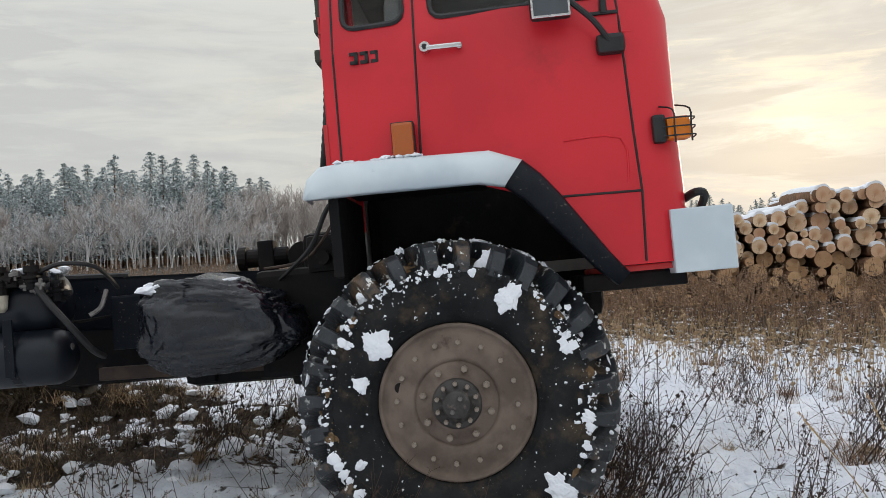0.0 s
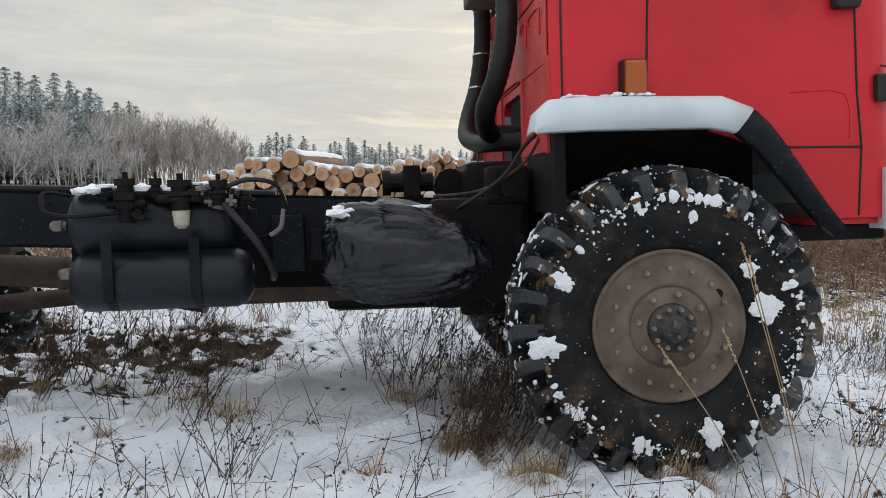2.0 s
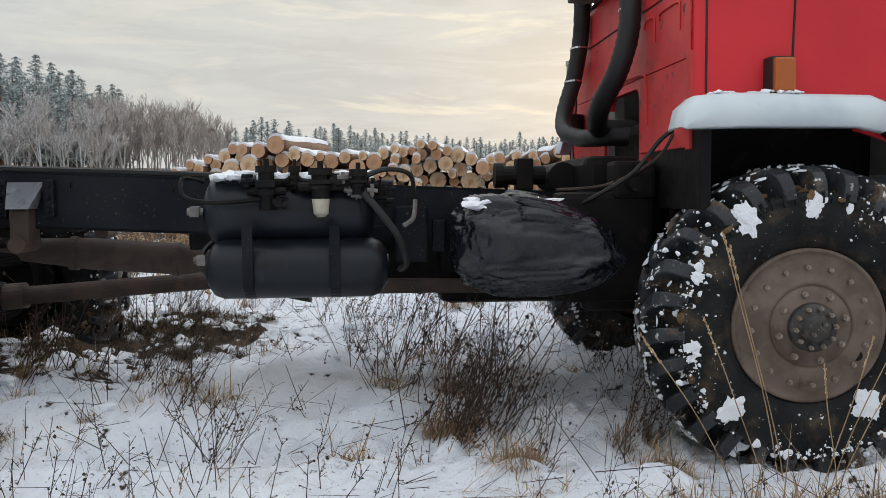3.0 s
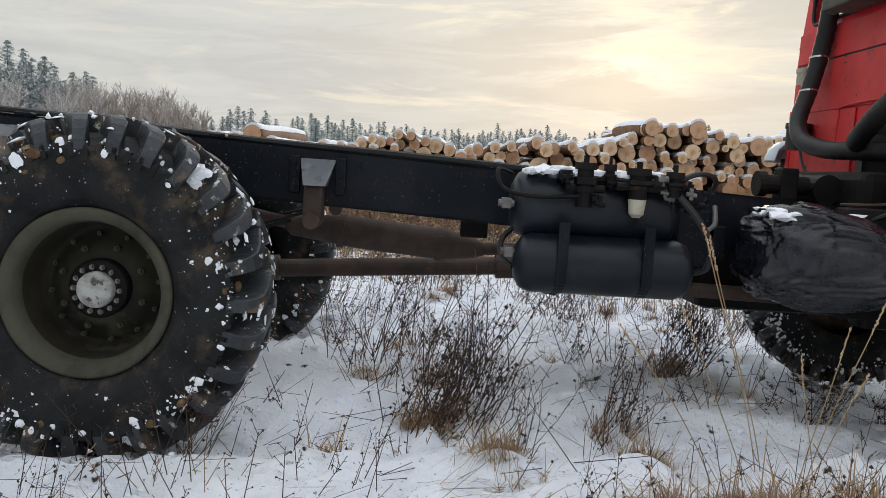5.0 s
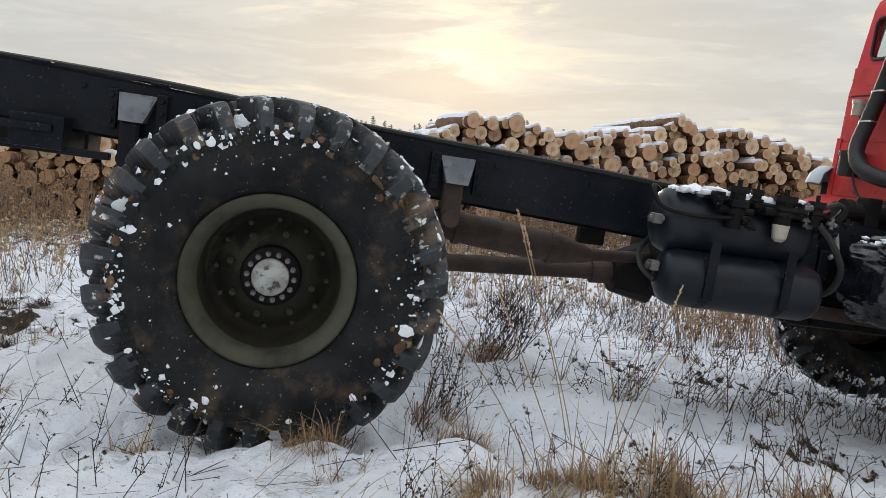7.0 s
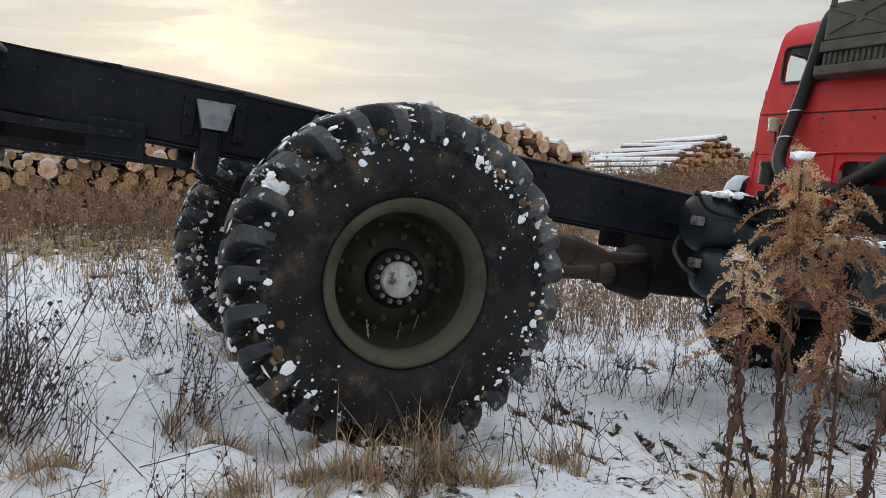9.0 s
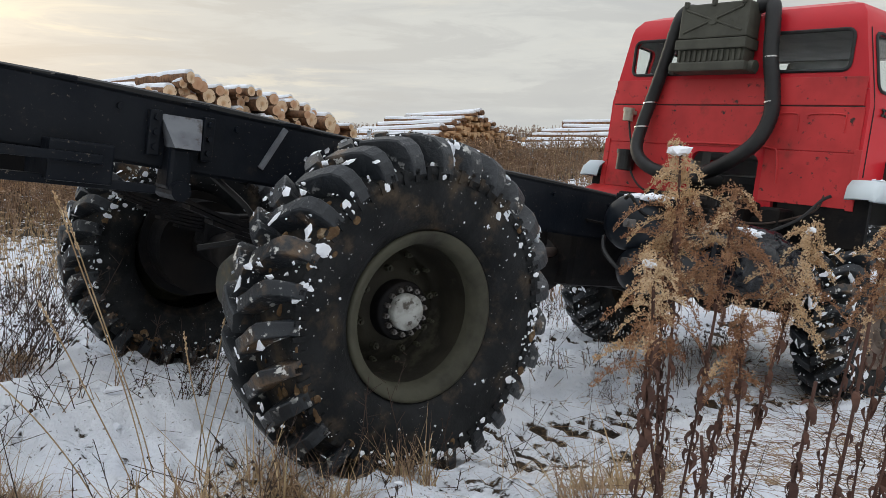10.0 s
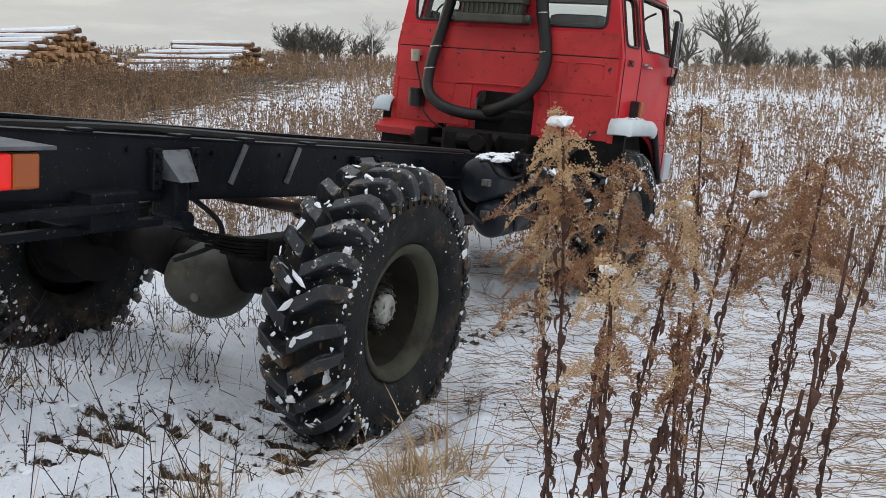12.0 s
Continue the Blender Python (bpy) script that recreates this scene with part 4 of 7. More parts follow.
def wheel(name, front, side, seed, spots, label, outer):
    """A wheel at the origin; its outer side faces -y for the right side, and is turned round for the left."""
    w = tagged(new(name), label); w.parent = lorry
    bm = bmesh.new(); lathe(bm, tyre_profile(), 72)
    ty = part("tyre", bm, RUBBER, w, "big muddy cross-country tyre", True)
    bm = bmesh.new(); random.seed(seed); lugs(bm); part("tread", bm, LUG, ty, "chunky tread bars caked with mud")
    bm = bmesh.new(); sidewall_ribs(bm); tagged(part("shoulder_ribs", bm, RUBBER, ty), kind="stuff")
    part("caked_snow", flakes(seed, spots, front), SNOW, ty, "snow and ice stuck to the rubber")["kind"] = "stuff"
    part("caked_mud", mud_cakes(seed), MUD, ty, "brown mud drying on the tyre shoulder")["kind"] = "stuff"
    tagged(raw("frozen_snow_dusting", *specks(seed, 1250 if front else 700, front), SNOW, ty, "crumbs of frozen snow"), kind="stuff")
    for o in (ty, *ty.children):
        stretch(o, 0.30, outer)
    o = side  # outer direction along y
    bm = bmesh.new()
    if front:
        prof = [(0.292, 0.150), (0.292, 0.168), (0.280, 0.172), (0.276, 0.160), (0.262, 0.156), (0.245, 0.166), (0.17, 0.180), (0.158, 0.183), (0.156, 0.176), (0.150, 0.176), (0.148, 0.186), (0.09, 0.190), (0.086, 0.198)]
        rimmat, lab = RIM_BROWN, "flat mud-brown steel rim"
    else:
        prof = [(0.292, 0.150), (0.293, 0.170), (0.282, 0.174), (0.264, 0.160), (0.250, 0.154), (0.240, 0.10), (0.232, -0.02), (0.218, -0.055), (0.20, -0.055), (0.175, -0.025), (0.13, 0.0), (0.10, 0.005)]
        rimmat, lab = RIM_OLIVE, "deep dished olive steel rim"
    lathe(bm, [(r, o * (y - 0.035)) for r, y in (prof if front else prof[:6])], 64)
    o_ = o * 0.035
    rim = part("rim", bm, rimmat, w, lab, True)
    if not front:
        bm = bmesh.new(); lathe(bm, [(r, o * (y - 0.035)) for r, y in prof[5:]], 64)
        part("wheel_disc", bm, DISC, rim, "greasy olive wheel disc, darkened for the dish's shade", True)
    def bolt_ring(n, r, y, size, mat_, nm, off=0.0):
        bm = bmesh.new(); cyl(bm, (0, o * (y - 0.004), 0), (0, o * (y + 0.018), 0), size, seg=6); cyl(bm, (0, o * (y + 0.01), 0), (0, o * (y + 0.028), 0), size * 0.55, seg=6)
        first = part(nm, bm, mat_, rim); first.matrix_basis = Matrix.Rotation(off, 4, "Y") @ Matrix.Translation((0, -o_, r))
        for k in range(1, n):
            share(nm, first, Matrix.Rotation(off + 2 * math.pi * k / n, 4, "Y") @ Matrix.Translation((0, -o_, r)), rim)
    bm = bmesh.new()
    if front:
        lathe(bm, [(0.092, o * 0.178), (0.092, o * 0.205), (0.084, o * 0.215), (0.056, o * 0.218), (0.052, o * 0.236), (0.044, o * 0.242), (0.001, o * 0.244)], 40)
        part("hub_cap", bm, HUBGREASE, rim, "greasy dark hub cap", True).location.y = -o_
        bolt_ring(16, 0.222, 0.168, 0.010, BOLT, "rim_bolt", 0.1); bolt_ring(8, 0.128, 0.186, 0.013, BOLT, "wheel_nut", 0.3); bolt_ring(2, 0.028, 0.240, 0.009, STEEL, "cap_bolt", 0.6); bolt_ring(10, 0.074, 0.214, 0.009, BOLT, "hub_bolt")
        bm = bmesh.new(); cyl(bm, (0, o * 0.160, 0), (0, o * 0.1665, 0), 0.02, seg=14); h = part("valve_hole", bm, GREASE, rim); h.matrix_basis = Matrix.Rotation(-1.25, 4, "Y") @ Matrix.Translation((0, o * 0.004 - o_, 0.218))
    else:
        lathe(bm, [(0.105, o * -0.02), (0.105, o * 0.045), (0.098, o * 0.055), (0.058, o * 0.057)], 40)
        part("hub_flange", bm, GREASE, rim, "", True).location.y = -o_
        bm = bmesh.new(); lathe(bm, [(0.064, o * 0.05), (0.064, o * 0.083), (0.058, o * 0.090), (0.001, o * 0.092)], 40)
        part("hub_cap", bm, HUBWHITE, rim, "scuffed pale hub cap", True).location.y = -o_
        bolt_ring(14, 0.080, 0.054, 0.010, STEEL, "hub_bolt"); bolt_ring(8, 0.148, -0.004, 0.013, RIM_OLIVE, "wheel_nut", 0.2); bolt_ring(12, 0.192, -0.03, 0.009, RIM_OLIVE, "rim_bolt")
    return w


fr = wheel("wheel", True, -1, 3, [(0.36, -0.866, 0.042), (0.42, 0.55, 0.034), (0.45, 1.15, 0.036), (0.355, -1.30, 0.028), (0.47, 2.35, 0.05), (0.44, 2.9, 0.038), (0.46, -2.5, 0.04), (0.50, 0.32, 0.045), (0.41, -2.05, 0.022), (0.47, 1.75, 0.025)], "front wheel with a brown rim and snow-caked tyre", 0.603)
rr = wheel("wheel", False, -1, 8, [(0.45, -2.9, 0.012), (0.50, -2.8, 0.03), (0.47, 0.2, 0.02), (0.43, 1.9, 0.014), (0.5, -1.9, 0.03), (0.505, 1.29, 0.05), (0.52, 1.36, 0.035)], "rear wheel with a deep olive rim and muddy tyre", 0.611)
fl = wheel("wheel", True, 1, 12, [], "front wheel with a brown rim and snow-caked tyre", 0.603)
rl = wheel("wheel", False, 1, 15, [], "rear wheel with a deep olive rim and muddy tyre", 0.611)
WHEELS = ((fr, WB, -0.97, HUB_F, True, 0), (rr, 0, -1.07, HUB_R, False, 0), (fl, WB, 0.97, HUB_F, True, 40), (rl, 0.02, 0.97, HUB_R - 0.09, False, 70))
for w, x, y, z, _, a in WHEELS:
    w.matrix_basis = pose(x, y, z, 0, a, 0)


# ---- cab ----
def half_width(x, z):
    """Half the cab's width at a place along it: a little wider towards the doors, drawn in above the waist."""
    w = 0.985 + 0.095 * min(max((x - 3.32) / 0.8, 0), 1)
    if z > 1.9:
        w -= 0.10 * (z - 1.9) / 0.5
    return w + 0.02 * min(max((1.45 - z) / 0.21, 0), 1)


def cab_outline(z, inset=0.0, n=7):
    """The cab's plan at a height, from the rear left corner round the rounded nose to the rear right."""
    x0, x1 = 3.325 + inset, 4.665 - 0.10 * max(z - 1.9, 0) / 0.5 - inset
    R = 0.15
    pts = []
    xs = list(np.linspace(x0, x1 - R, 6))
    right = [(x, -(half_width(x, z) - inset)) for x in xs]
    wy = half_width(x1, z) - inset
    for k in range(1, n + 1):
        a = math.pi / 2 * k / n
        right.append((x1 - R + R * math.sin(a), -(wy - R + R * math.cos(a))))
    left = [(x, -y) for x, y in right[::-1]]
    return right + left


def loft(bm, levels, inset=0.0, zadd=(0, 0)):
    rows = []
    for i, z in enumerate(levels):
        zz = z + (zadd[0] if i == 0 else zadd[1] if i == len(levels) - 1 else 0)
        rows.append([bm.verts.new((x, y, zz)) for x, y in cab_outline(z, inset)])
    n = len(rows[0])
    for a, b in zip(rows, rows[1:]):
        for k in range(n):
            bm.faces.new((a[k], a[(k + 1) % n], b[(k + 1) % n], b[k]))
    bm.faces.new(rows[0][::-1])
    return rows


def outer_cab():
    bm = bmesh.new()
    rows = loft(bm, [0.97, 1.24, 1.45, 1.9, 2.16, 2.40])
    top = rows[-1]; cx = 4.0
    for f, z in ((0.985, 2.455), (0.93, 2.515), (0.80, 2.555), (0.4, 2.575)):
        ring = [bm.verts.new((cx + (v.co.x - cx) * f, v.co.y * f, z)) for v in rows[-1]]
        for k in range(len(top)):
            bm.faces.new((top[k], top[(k + 1) % len(top)], ring[(k + 1) % len(top)], ring[k]))
        top = ring
    bm.faces.new(top)
    return bm


def inner_cab():
    bm = bmesh.new(); rows = loft(bm, [1.02, 1.24, 1.45, 1.9, 2.16, 2.42], 0.035); bm.faces.new(rows[-1]); return bm


def round_cut(axis, a0, a1, b0, b1, d0, d1, r=0.045):
    """A rounded-cornered block to cut a window; a, b: extents across, d: depth. axis: the way it cuts."""
    bm = bmesh.new(); pts = []
    for cx, cz, st in ((a1 - r, b1 - r, 0), (a0 + r, b1 - r, 90), (a0 + r, b0 + r, 180), (a1 - r, b0 + r, 270)):
        for k in range(5):
            t = radians(st + 90 * k / 4); pts.append((cx + r * math.cos(t), cz + r * math.sin(t)))
    f = (lambda p, d: (p[0], d, p[1])) if axis == "y" else (lambda p, d: (d, p[0], p[1]))
    A = [bm.verts.new(f(p, d0)) for p in pts]; B = [bm.verts.new(f(p, d1)) for p in pts]
    bm.faces.new(A); bm.faces.new(B[::-1])
    for k in range(len(A)):
        bm.faces.new((A[k], B[k], B[(k + 1) % len(A)], A[(k + 1) % len(A)]))
    return bm


def cut_list():
    c = [inner_cab()]
    for s in (-1, 1):
        c.append(round_cut("y", 3.415, 3.655, 1.985, 2.345, s * 0.7, s * 1.3))      # quarter window
        c.append(round_cut("y", 3.765, 4.405, 1.982, 2.385, s * 0.7, s * 1.3, 0.05))  # door window
        bm = bmesh.new(); cyl(bm, (WB, s * 0.45, 0.60), (WB, s * 1.4, 0.60), 0.735, seg=48); c.append(bm)
        bm = bmesh.new(); box(bm, 3.2, 3.92, s * 0.45, s * 1.4, 0.9, 1.42); c.append(bm)
    c.append(round_cut("x", 0.30, 0.83, 2.10, 2.35, 3.1, 3.5)); c.append(round_cut("x", -0.83, -0.30, 2.10, 2.35, 3.1, 3.5))
    c.append(round_cut("x", -0.92, 0.92, 1.95, 2.41, 4.45, 4.9, 0.07))             # windscreen
    c.append(round_cut("x", -0.32, 0.20, 0.90, 1.56, 3.1, 3.6, 0.06))              # engine tunnel in the rear wall
    return c


cab = tagged(new("cab"), "glossy red steel cab with rounded corners"); cab.parent = lorry
shell = solid_cut("shell", outer_cab(), cut_list(), RED, cab)
shell.data.materials.append(INTERIOR)
shell.data.shade_smooth(); shell.data.set_sharp_from_angle(angle=radians(28))
for p in shell.data.polygons:
    c = p.center
    if 3.345 < c.x < 4.635 and 1.0 < c.z < 2.43 and half_width(c.x, c.z) - abs(c.y) > 0.025 and (c.x < 4.43 or abs(c.y) < 0.9):
        p.material_index = 1      # lining inside the shell


def strip(pts, r, name, mat_, parent=cab, seg=6, label="", rings=3):
    bm = bmesh.new(); tube(bm, pts, r, seg, rings); return part(name, bm, mat_, parent, label)


def side_y(x, z, s, out=0.0):
    return s * (half_width(x, z) + out)


def seam(pts, s, name="door_seam"):
    """A dark gap between panels on the cab's side."""
    bm = bmesh.new()
    for (xa, za), (xb, zb) in zip(pts, pts[1:]):
        n = max(2, int(math.hypot(xb - xa, zb - za) / 0.08))
        for i in range(n):
            u, v = i / n, (i + 1) / n
            a = Vector((xa + (xb - xa) * u, side_y(xa + (xb - xa) * u, za + (zb - za) * u, s, 0.0008), za + (zb - za) * u)); b = Vector((xa + (xb - xa) * v, side_y(xa + (xb - xa) * v, za + (zb - za) * v, s, 0.0008), za + (zb - za) * v))
            cyl(bm, a, b, 0.0045, seg=6)
    return part(name, bm, PLASTIC, cab)


def window_side(x0, x1, z0, z1, s, nm):
    r = 0.045; pts = []
    for cx, cz, st in ((x1 - r, z1 - r, 0), (x0 + r, z1 - r, 90), (x0 + r, z0 + r, 180), (x1 - r, z0 + r, 270)):
        for k in range(4):
            t = radians(st + 30 * k); px, pz = cx + r * math.cos(t), cz + r * math.sin(t); pts.append((px, side_y(px, pz, s, 0.002), pz))
    strip(pts + pts[:1], 0.011, "window_seal", PLASTIC, cab, 6, "black rubber window seal", 1)
    bm = bmesh.new(); vs = [bm.verts.new((p[0], p[1] - s * 0.018, p[2])) for p in pts]; f = bm.faces.new(vs)
    g = bmesh.ops.extrude_face_region(bm, geom=[f]); bmesh.ops.translate(bm, vec=(0, -s * 0.005, 0), verts=[v for v in g["geom"] if isinstance(v, bmesh.types.BMVert)])
    p = part(nm, bm, GLASS, cab, "window pane"); p.visible_shadow = False


def window_rear(y0, y1, z0, z1, x, nm):
    r = 0.045; pts = []
    for cy, cz, st in ((y1 - r, z1 - r, 0), (y0 + r, z1 - r, 90), (y0 + r, z0 + r, 180), (y1 - r, z0 + r, 270)):
        for k in range(4):
            t = radians(st + 30 * k); pts.append((x, cy + r * math.cos(t), cz + r * math.sin(t)))
    strip(pts + pts[:1], 0.012, "window_seal", PLASTIC, cab, 6, "black rubber window seal", 1)
    bm = bmesh.new(); vs = [bm.verts.new((p[0] + 0.014, p[1], p[2])) for p in pts]; f = bm.faces.new(vs)
    g = bmesh.ops.extrude_face_region(bm, geom=[f]); bmesh.ops.translate(bm, vec=(0.005, 0, 0), verts=[v for v in g["geom"] if isinstance(v, bmesh.types.BMVert)])
    p = part(nm, bm, GLASS, cab, "window pane"); p.visible_shadow = False


for s in (-1, 1):
    seam([(3.705, 2.40), (3.695, 1.9), (3.682, 1.45)], s)
    seam([(4.465, 2.40), (4.462, 1.95), (4.475, 1.55), (4.485, 1.24), (4.475, 0.98)], s)
    seam([(3.70, 2.41), (4.465, 2.41)], s); seam([(4.19, 1.243), (4.485, 1.238)], s)
    seam([(3.37, 2.365), (3.37, 1.46)], s, "panel_seam")
    window_side(3.415, 3.655, 1.985, 2.345, s, "quarter_window"); window_side(3.765, 4.405, 1.982, 2.385, s, "door_window")
    # pressed panel line low on the door
    strip([(4.22, side_y(4.22, 1.45, s, 0.001), 1.45), (4.43, side_y(4.43, 1.44, s, 0.001), 1.44), (4.44, side_y(4.44, 1.27, s, 0.001), 1.27)], 0.004, "press_line", RED, cab, 6)
    strip([(4.47, side_y(4.45, 1.82, s, -0.001), 1.835), (4.53, side_y(4.53, 1.82, s, -0.012), 1.832), (4.61, side_y(4.53, 1.8, s, -0.09), 1.83)], 0.004, "press_line", RED, cab, 6)
    y = side_y(3.8, 1.85, s)
    hd = put("door_handle", lambda bm: (cyl(bm, (3.735, y, 1.862), (3.735, y + s * 0.03, 1.862), 0.020, seg=16), box(bm, 3.74, 3.875, y + s * 0.022, y + s * 0.036, 1.845, 1.865, 0.006), cyl(bm, (3.865, y, 1.853), (3.865, y + s * 0.03, 1.853), 0.012, seg=12)), CHROME, cab, "chrome door handle")
    put("lock", lambda bm: cyl(bm, (3.735, y + s * 0.03, 1.862), (3.735, y + s * 0.034, 1.862), 0.010, seg=12), PLASTIC, hd)
    yb = side_y(3.5, 1.86, s)
    for i, (u, w_) in enumerate(((3.437, 0.034), (3.478, 0.034), (3.519, 0.036))):
        put("badge_bar", lambda bm: (box(bm, u, u + w_, yb - s * 0.001, yb + s * 0.006, 1.872, 1.886, 0.002), box(bm, u, u + w_, yb - s * 0.001, yb + s * 0.006, 1.838, 1.852, 0.002), box(bm, u + w_ * 0.55, u + w_, yb - s * 0.001, yb + s * 0.006, 1.838, 1.886, 0.002)), PLASTIC, cab, "black badge bars")
    # marker lamp behind the door
    ym = side_y(3.62, 1.5, s)
    mk = put("marker_lamp", lambda bm: box(bm, 3.580, 3.668, ym - s * 0.01, ym + s * 0.065, 1.446, 1.584, 0.006), PLASTIC, cab, "black lamp housing")
    put("lens", lambda bm: box(bm, 3.584, 3.664, ym + s * 0.058, ym + s * 0.085, 1.452, 1.578, 0.010), AMBER_DARK, mk, "dirty amber lens")
    # corner indicator in a wire guard
    yi = side_y(4.60, 1.46, s) - s * 0.05
    ind = put("indicator", lambda bm: box(bm, 4.545, 4.595, yi - s * 0.02, yi + s * 0.075, 1.405, 1.51, 0.012), PLASTIC, cab, "black indicator housing")
    put("lens", lambda bm: (box(bm, 4.597, 4.685, yi + s * 0.0, yi + s * 0.07, 1.415, 1.50, 0.014)), AMBER, ind, "amber indicator lens")
    for z in (1.425, 1.458, 1.49):
        strip([(4.58, yi + s * 0.085, z), (4.65, yi + s * 0.088, z), (4.698, yi + s * 0.07, z), (4.705, yi, z)], 0.003, "guard_wire", PLASTIC, ind)
    for xg in (4.62, 4.68):
        strip([(xg, yi + s * 0.085, 1.40), (xg, yi + s * 0.088, 1.46), (xg, yi + s * 0.085, 1.52), (xg - 0.04, yi + s * 0.03, 1.545)], 0.0035, "guard_wire", PLASTIC, ind)
    # door mirror on its arm
    yk = side_y(4.43, 1.79, s)
    mr = put("mirror_arm", lambda bm: (box(bm, 4.37, 4.475, yk - s * 0.01, yk + s * 0.05, 1.75, 1.825, 0.02), tube(bm, [(4.42, yk + s * 0.04, 1.79), (4.36, yk + s * 0.07, 1.87), (4.27, yk + s * 0.09, 1.96), (4.24, yk + s * 0.10, 2.05)], 0.011, 8), tube(bm, [(4.24, yk + s * 0.10, 2.05), (4.245, yk + s * 0.09, 2.22), (4.30, yk + s * 0.05, 2.33), (4.40, yk - s * 0.03, 2.37)], 0.010, 8)), PLASTIC, cab, "bent black mirror arm on a rubber foot")
    put("mirror_head", lambda bm: box(bm, 4.135, 4.285, yk + s * 0.05, yk + s * 0.095, 1.885, 2.26, 0.018), PLASTIC, mr, "tall black mirror housing")
    put("mirror_rim", lambda bm: box(bm, 4.139, 4.281, yk + s * 0.09, yk + s * 0.098, 1.889, 2.256, 0.003), CHROME, mr)
    put("mirror_glass", lambda bm: box(bm, 4.147, 4.273, yk + s * 0.096, yk + s * 0.101, 1.898, 2.248, 0.001), TINTED, mr, "dull dark mirror glass")
    put("aerial_foot", lambda bm: (box(bm, 4.36, 4.46, yk - s * 0.03, yk + s * 0.01, 1.905, 1.918, 0.003), cyl(bm, (4.41, yk, 1.91), (4.415, yk, 2.02), 0.016, 0.009, seg=12)), PLASTIC, cab)
    # paint chips on the corner
    random.seed(4)
    put("paint_chip", lambda bm: [box(bm, xx, xx + random.uniform(0.006, 0.014), side_y(4.6, 1.8, s, -0.014 - (xx - 4.53) * 0.45), side_y(4.6, 1.8, s, -0.010 - (xx - 4.53) * 0.45), zz, zz + random.uniform(0.006, 0.016), 0.001) for xx, zz in ((4.542, 1.80), (4.56, 1.78), (4.552, 1.76), (4.54, 1.60), (4.555, 1.585))] and None, WHITE, cab)

for y0, y1 in ((0.30, 0.83), (-0.83, -0.30)):
    window_rear(y0, y1, 2.10, 2.35, 3.322, "rear_window")
bm = bmesh.new(); box(bm, 4.585, 4.589, -0.90, 0.90, 1.95, 2.40); p_ = part("windscreen", bm, GLASS, cab, "window pane"); p_.visible_shadow = False


# rear wall: overlapping sheets, ribs and pressings
def wall_strip(z, y0=-0.97, y1=0.97, h=0.006, d=0.006):
    put("wall_rib", lambda bm: box(bm, 3.324 - d, 3.327, y0, y1, z, z + h, 0.0), RED_WORN, cab)


put("rear_sheet", lambda bm: box(bm, 3.314, 3.323, -0.955, 0.955, 1.885, 2.06, 0.003), RED_WORN, cab, "dull red upper rear sheet")
put("rear_sheet", lambda bm: box(bm, 3.317, 3.323, -0.965, 0.965, 1.60, 1.876, 0.002), RED_WORN, cab, "dull red rear sheet")
for y0, y1 in ((-0.97, -0.36), (0.24, 0.97)):
    put("rear_sheet", lambda bm: box(bm, 3.315, 3.323, y0, y1, 1.26, 1.594, 0.003), RED_WORN, cab, "stained lower rear sheet")
for z in (1.985, 1.775, 1.70):
    wall_strip(z)
wall_strip(1.879, h=0.006, d=0.001)
put("seam_shadow", lambda bm: box(bm, 3.3205, 3.323, -0.96, 0.96, 1.877, 1.884), PLASTIC, cab)
for y0, y1 in ((-0.86, -0.62), (-0.56, -0.42)):
    strip([(3.313, y0, 1.72), (3.313, y0, 1.80), (3.313, y0 + 0.02, 1.83), (3.313, y1 - 0.02, 1.83), (3.313, y1, 1.80)], 0.005, "press_line", RED_WORN, cab)
for s in (-1, 1):
    put("corner_flange", lambda bm: box(bm, 3.308, 3.326, s * 0.945, s * 0.99, 1.25, 1.62, 0.003), RED_WORN, cab)
    if s > 0:
        put("step_plate", lambda bm: box(bm, 3.16 if s > 0 else 3.262, 3.325, s * (0.52 if s > 0 else 0.84), s * 1.06, 1.195 if s > 0 else 1.27, 1.262 if s > 0 else 1.36, 0.01, Matrix.Translation((3.32, 0, 1.24)) @ Matrix.Rotation(-0.45, 4, "Y") @ Matrix.Translation((-3.32, 0, -1.24))), RED_WORN, cab, "dented red flange below the cab")
strip([(3.312, 0.42, 1.38), (3.312, 0.40, 1.55), (3.312, 0.33, 1.61), (3.312, -0.36, 1.61), (3.312, -0.45, 1.55), (3.312, -0.47, 1.38)], 0.007, "tunnel_edge", RED_WORN, cab)
put("cab_tilt_mount", lambda bm: (box(bm, 3.12, 3.30, 0.50, 0.64, 1.06, 1.22, 0.02), box(bm, 3.12, 3.30, -0.64, -0.50, 1.06, 1.22, 0.02), cyl(bm, (3.2, -0.7, 1.12), (3.2, 0.7, 1.12), 0.03)), GREASE)
# seats and wheel seen through the glass
for y in (-0.5, 0.5):
    put("seat_back", lambda bm: box(bm, 3.55, 3.68, y - 0.24, y + 0.24, 1.45, 2.22, 0.06), INTERIOR, cab)
put("dashboard", lambda bm: box(bm, 4.35, 4.60, -0.92, 0.92, 1.6, 1.93, 0.05), INTERIOR, cab)


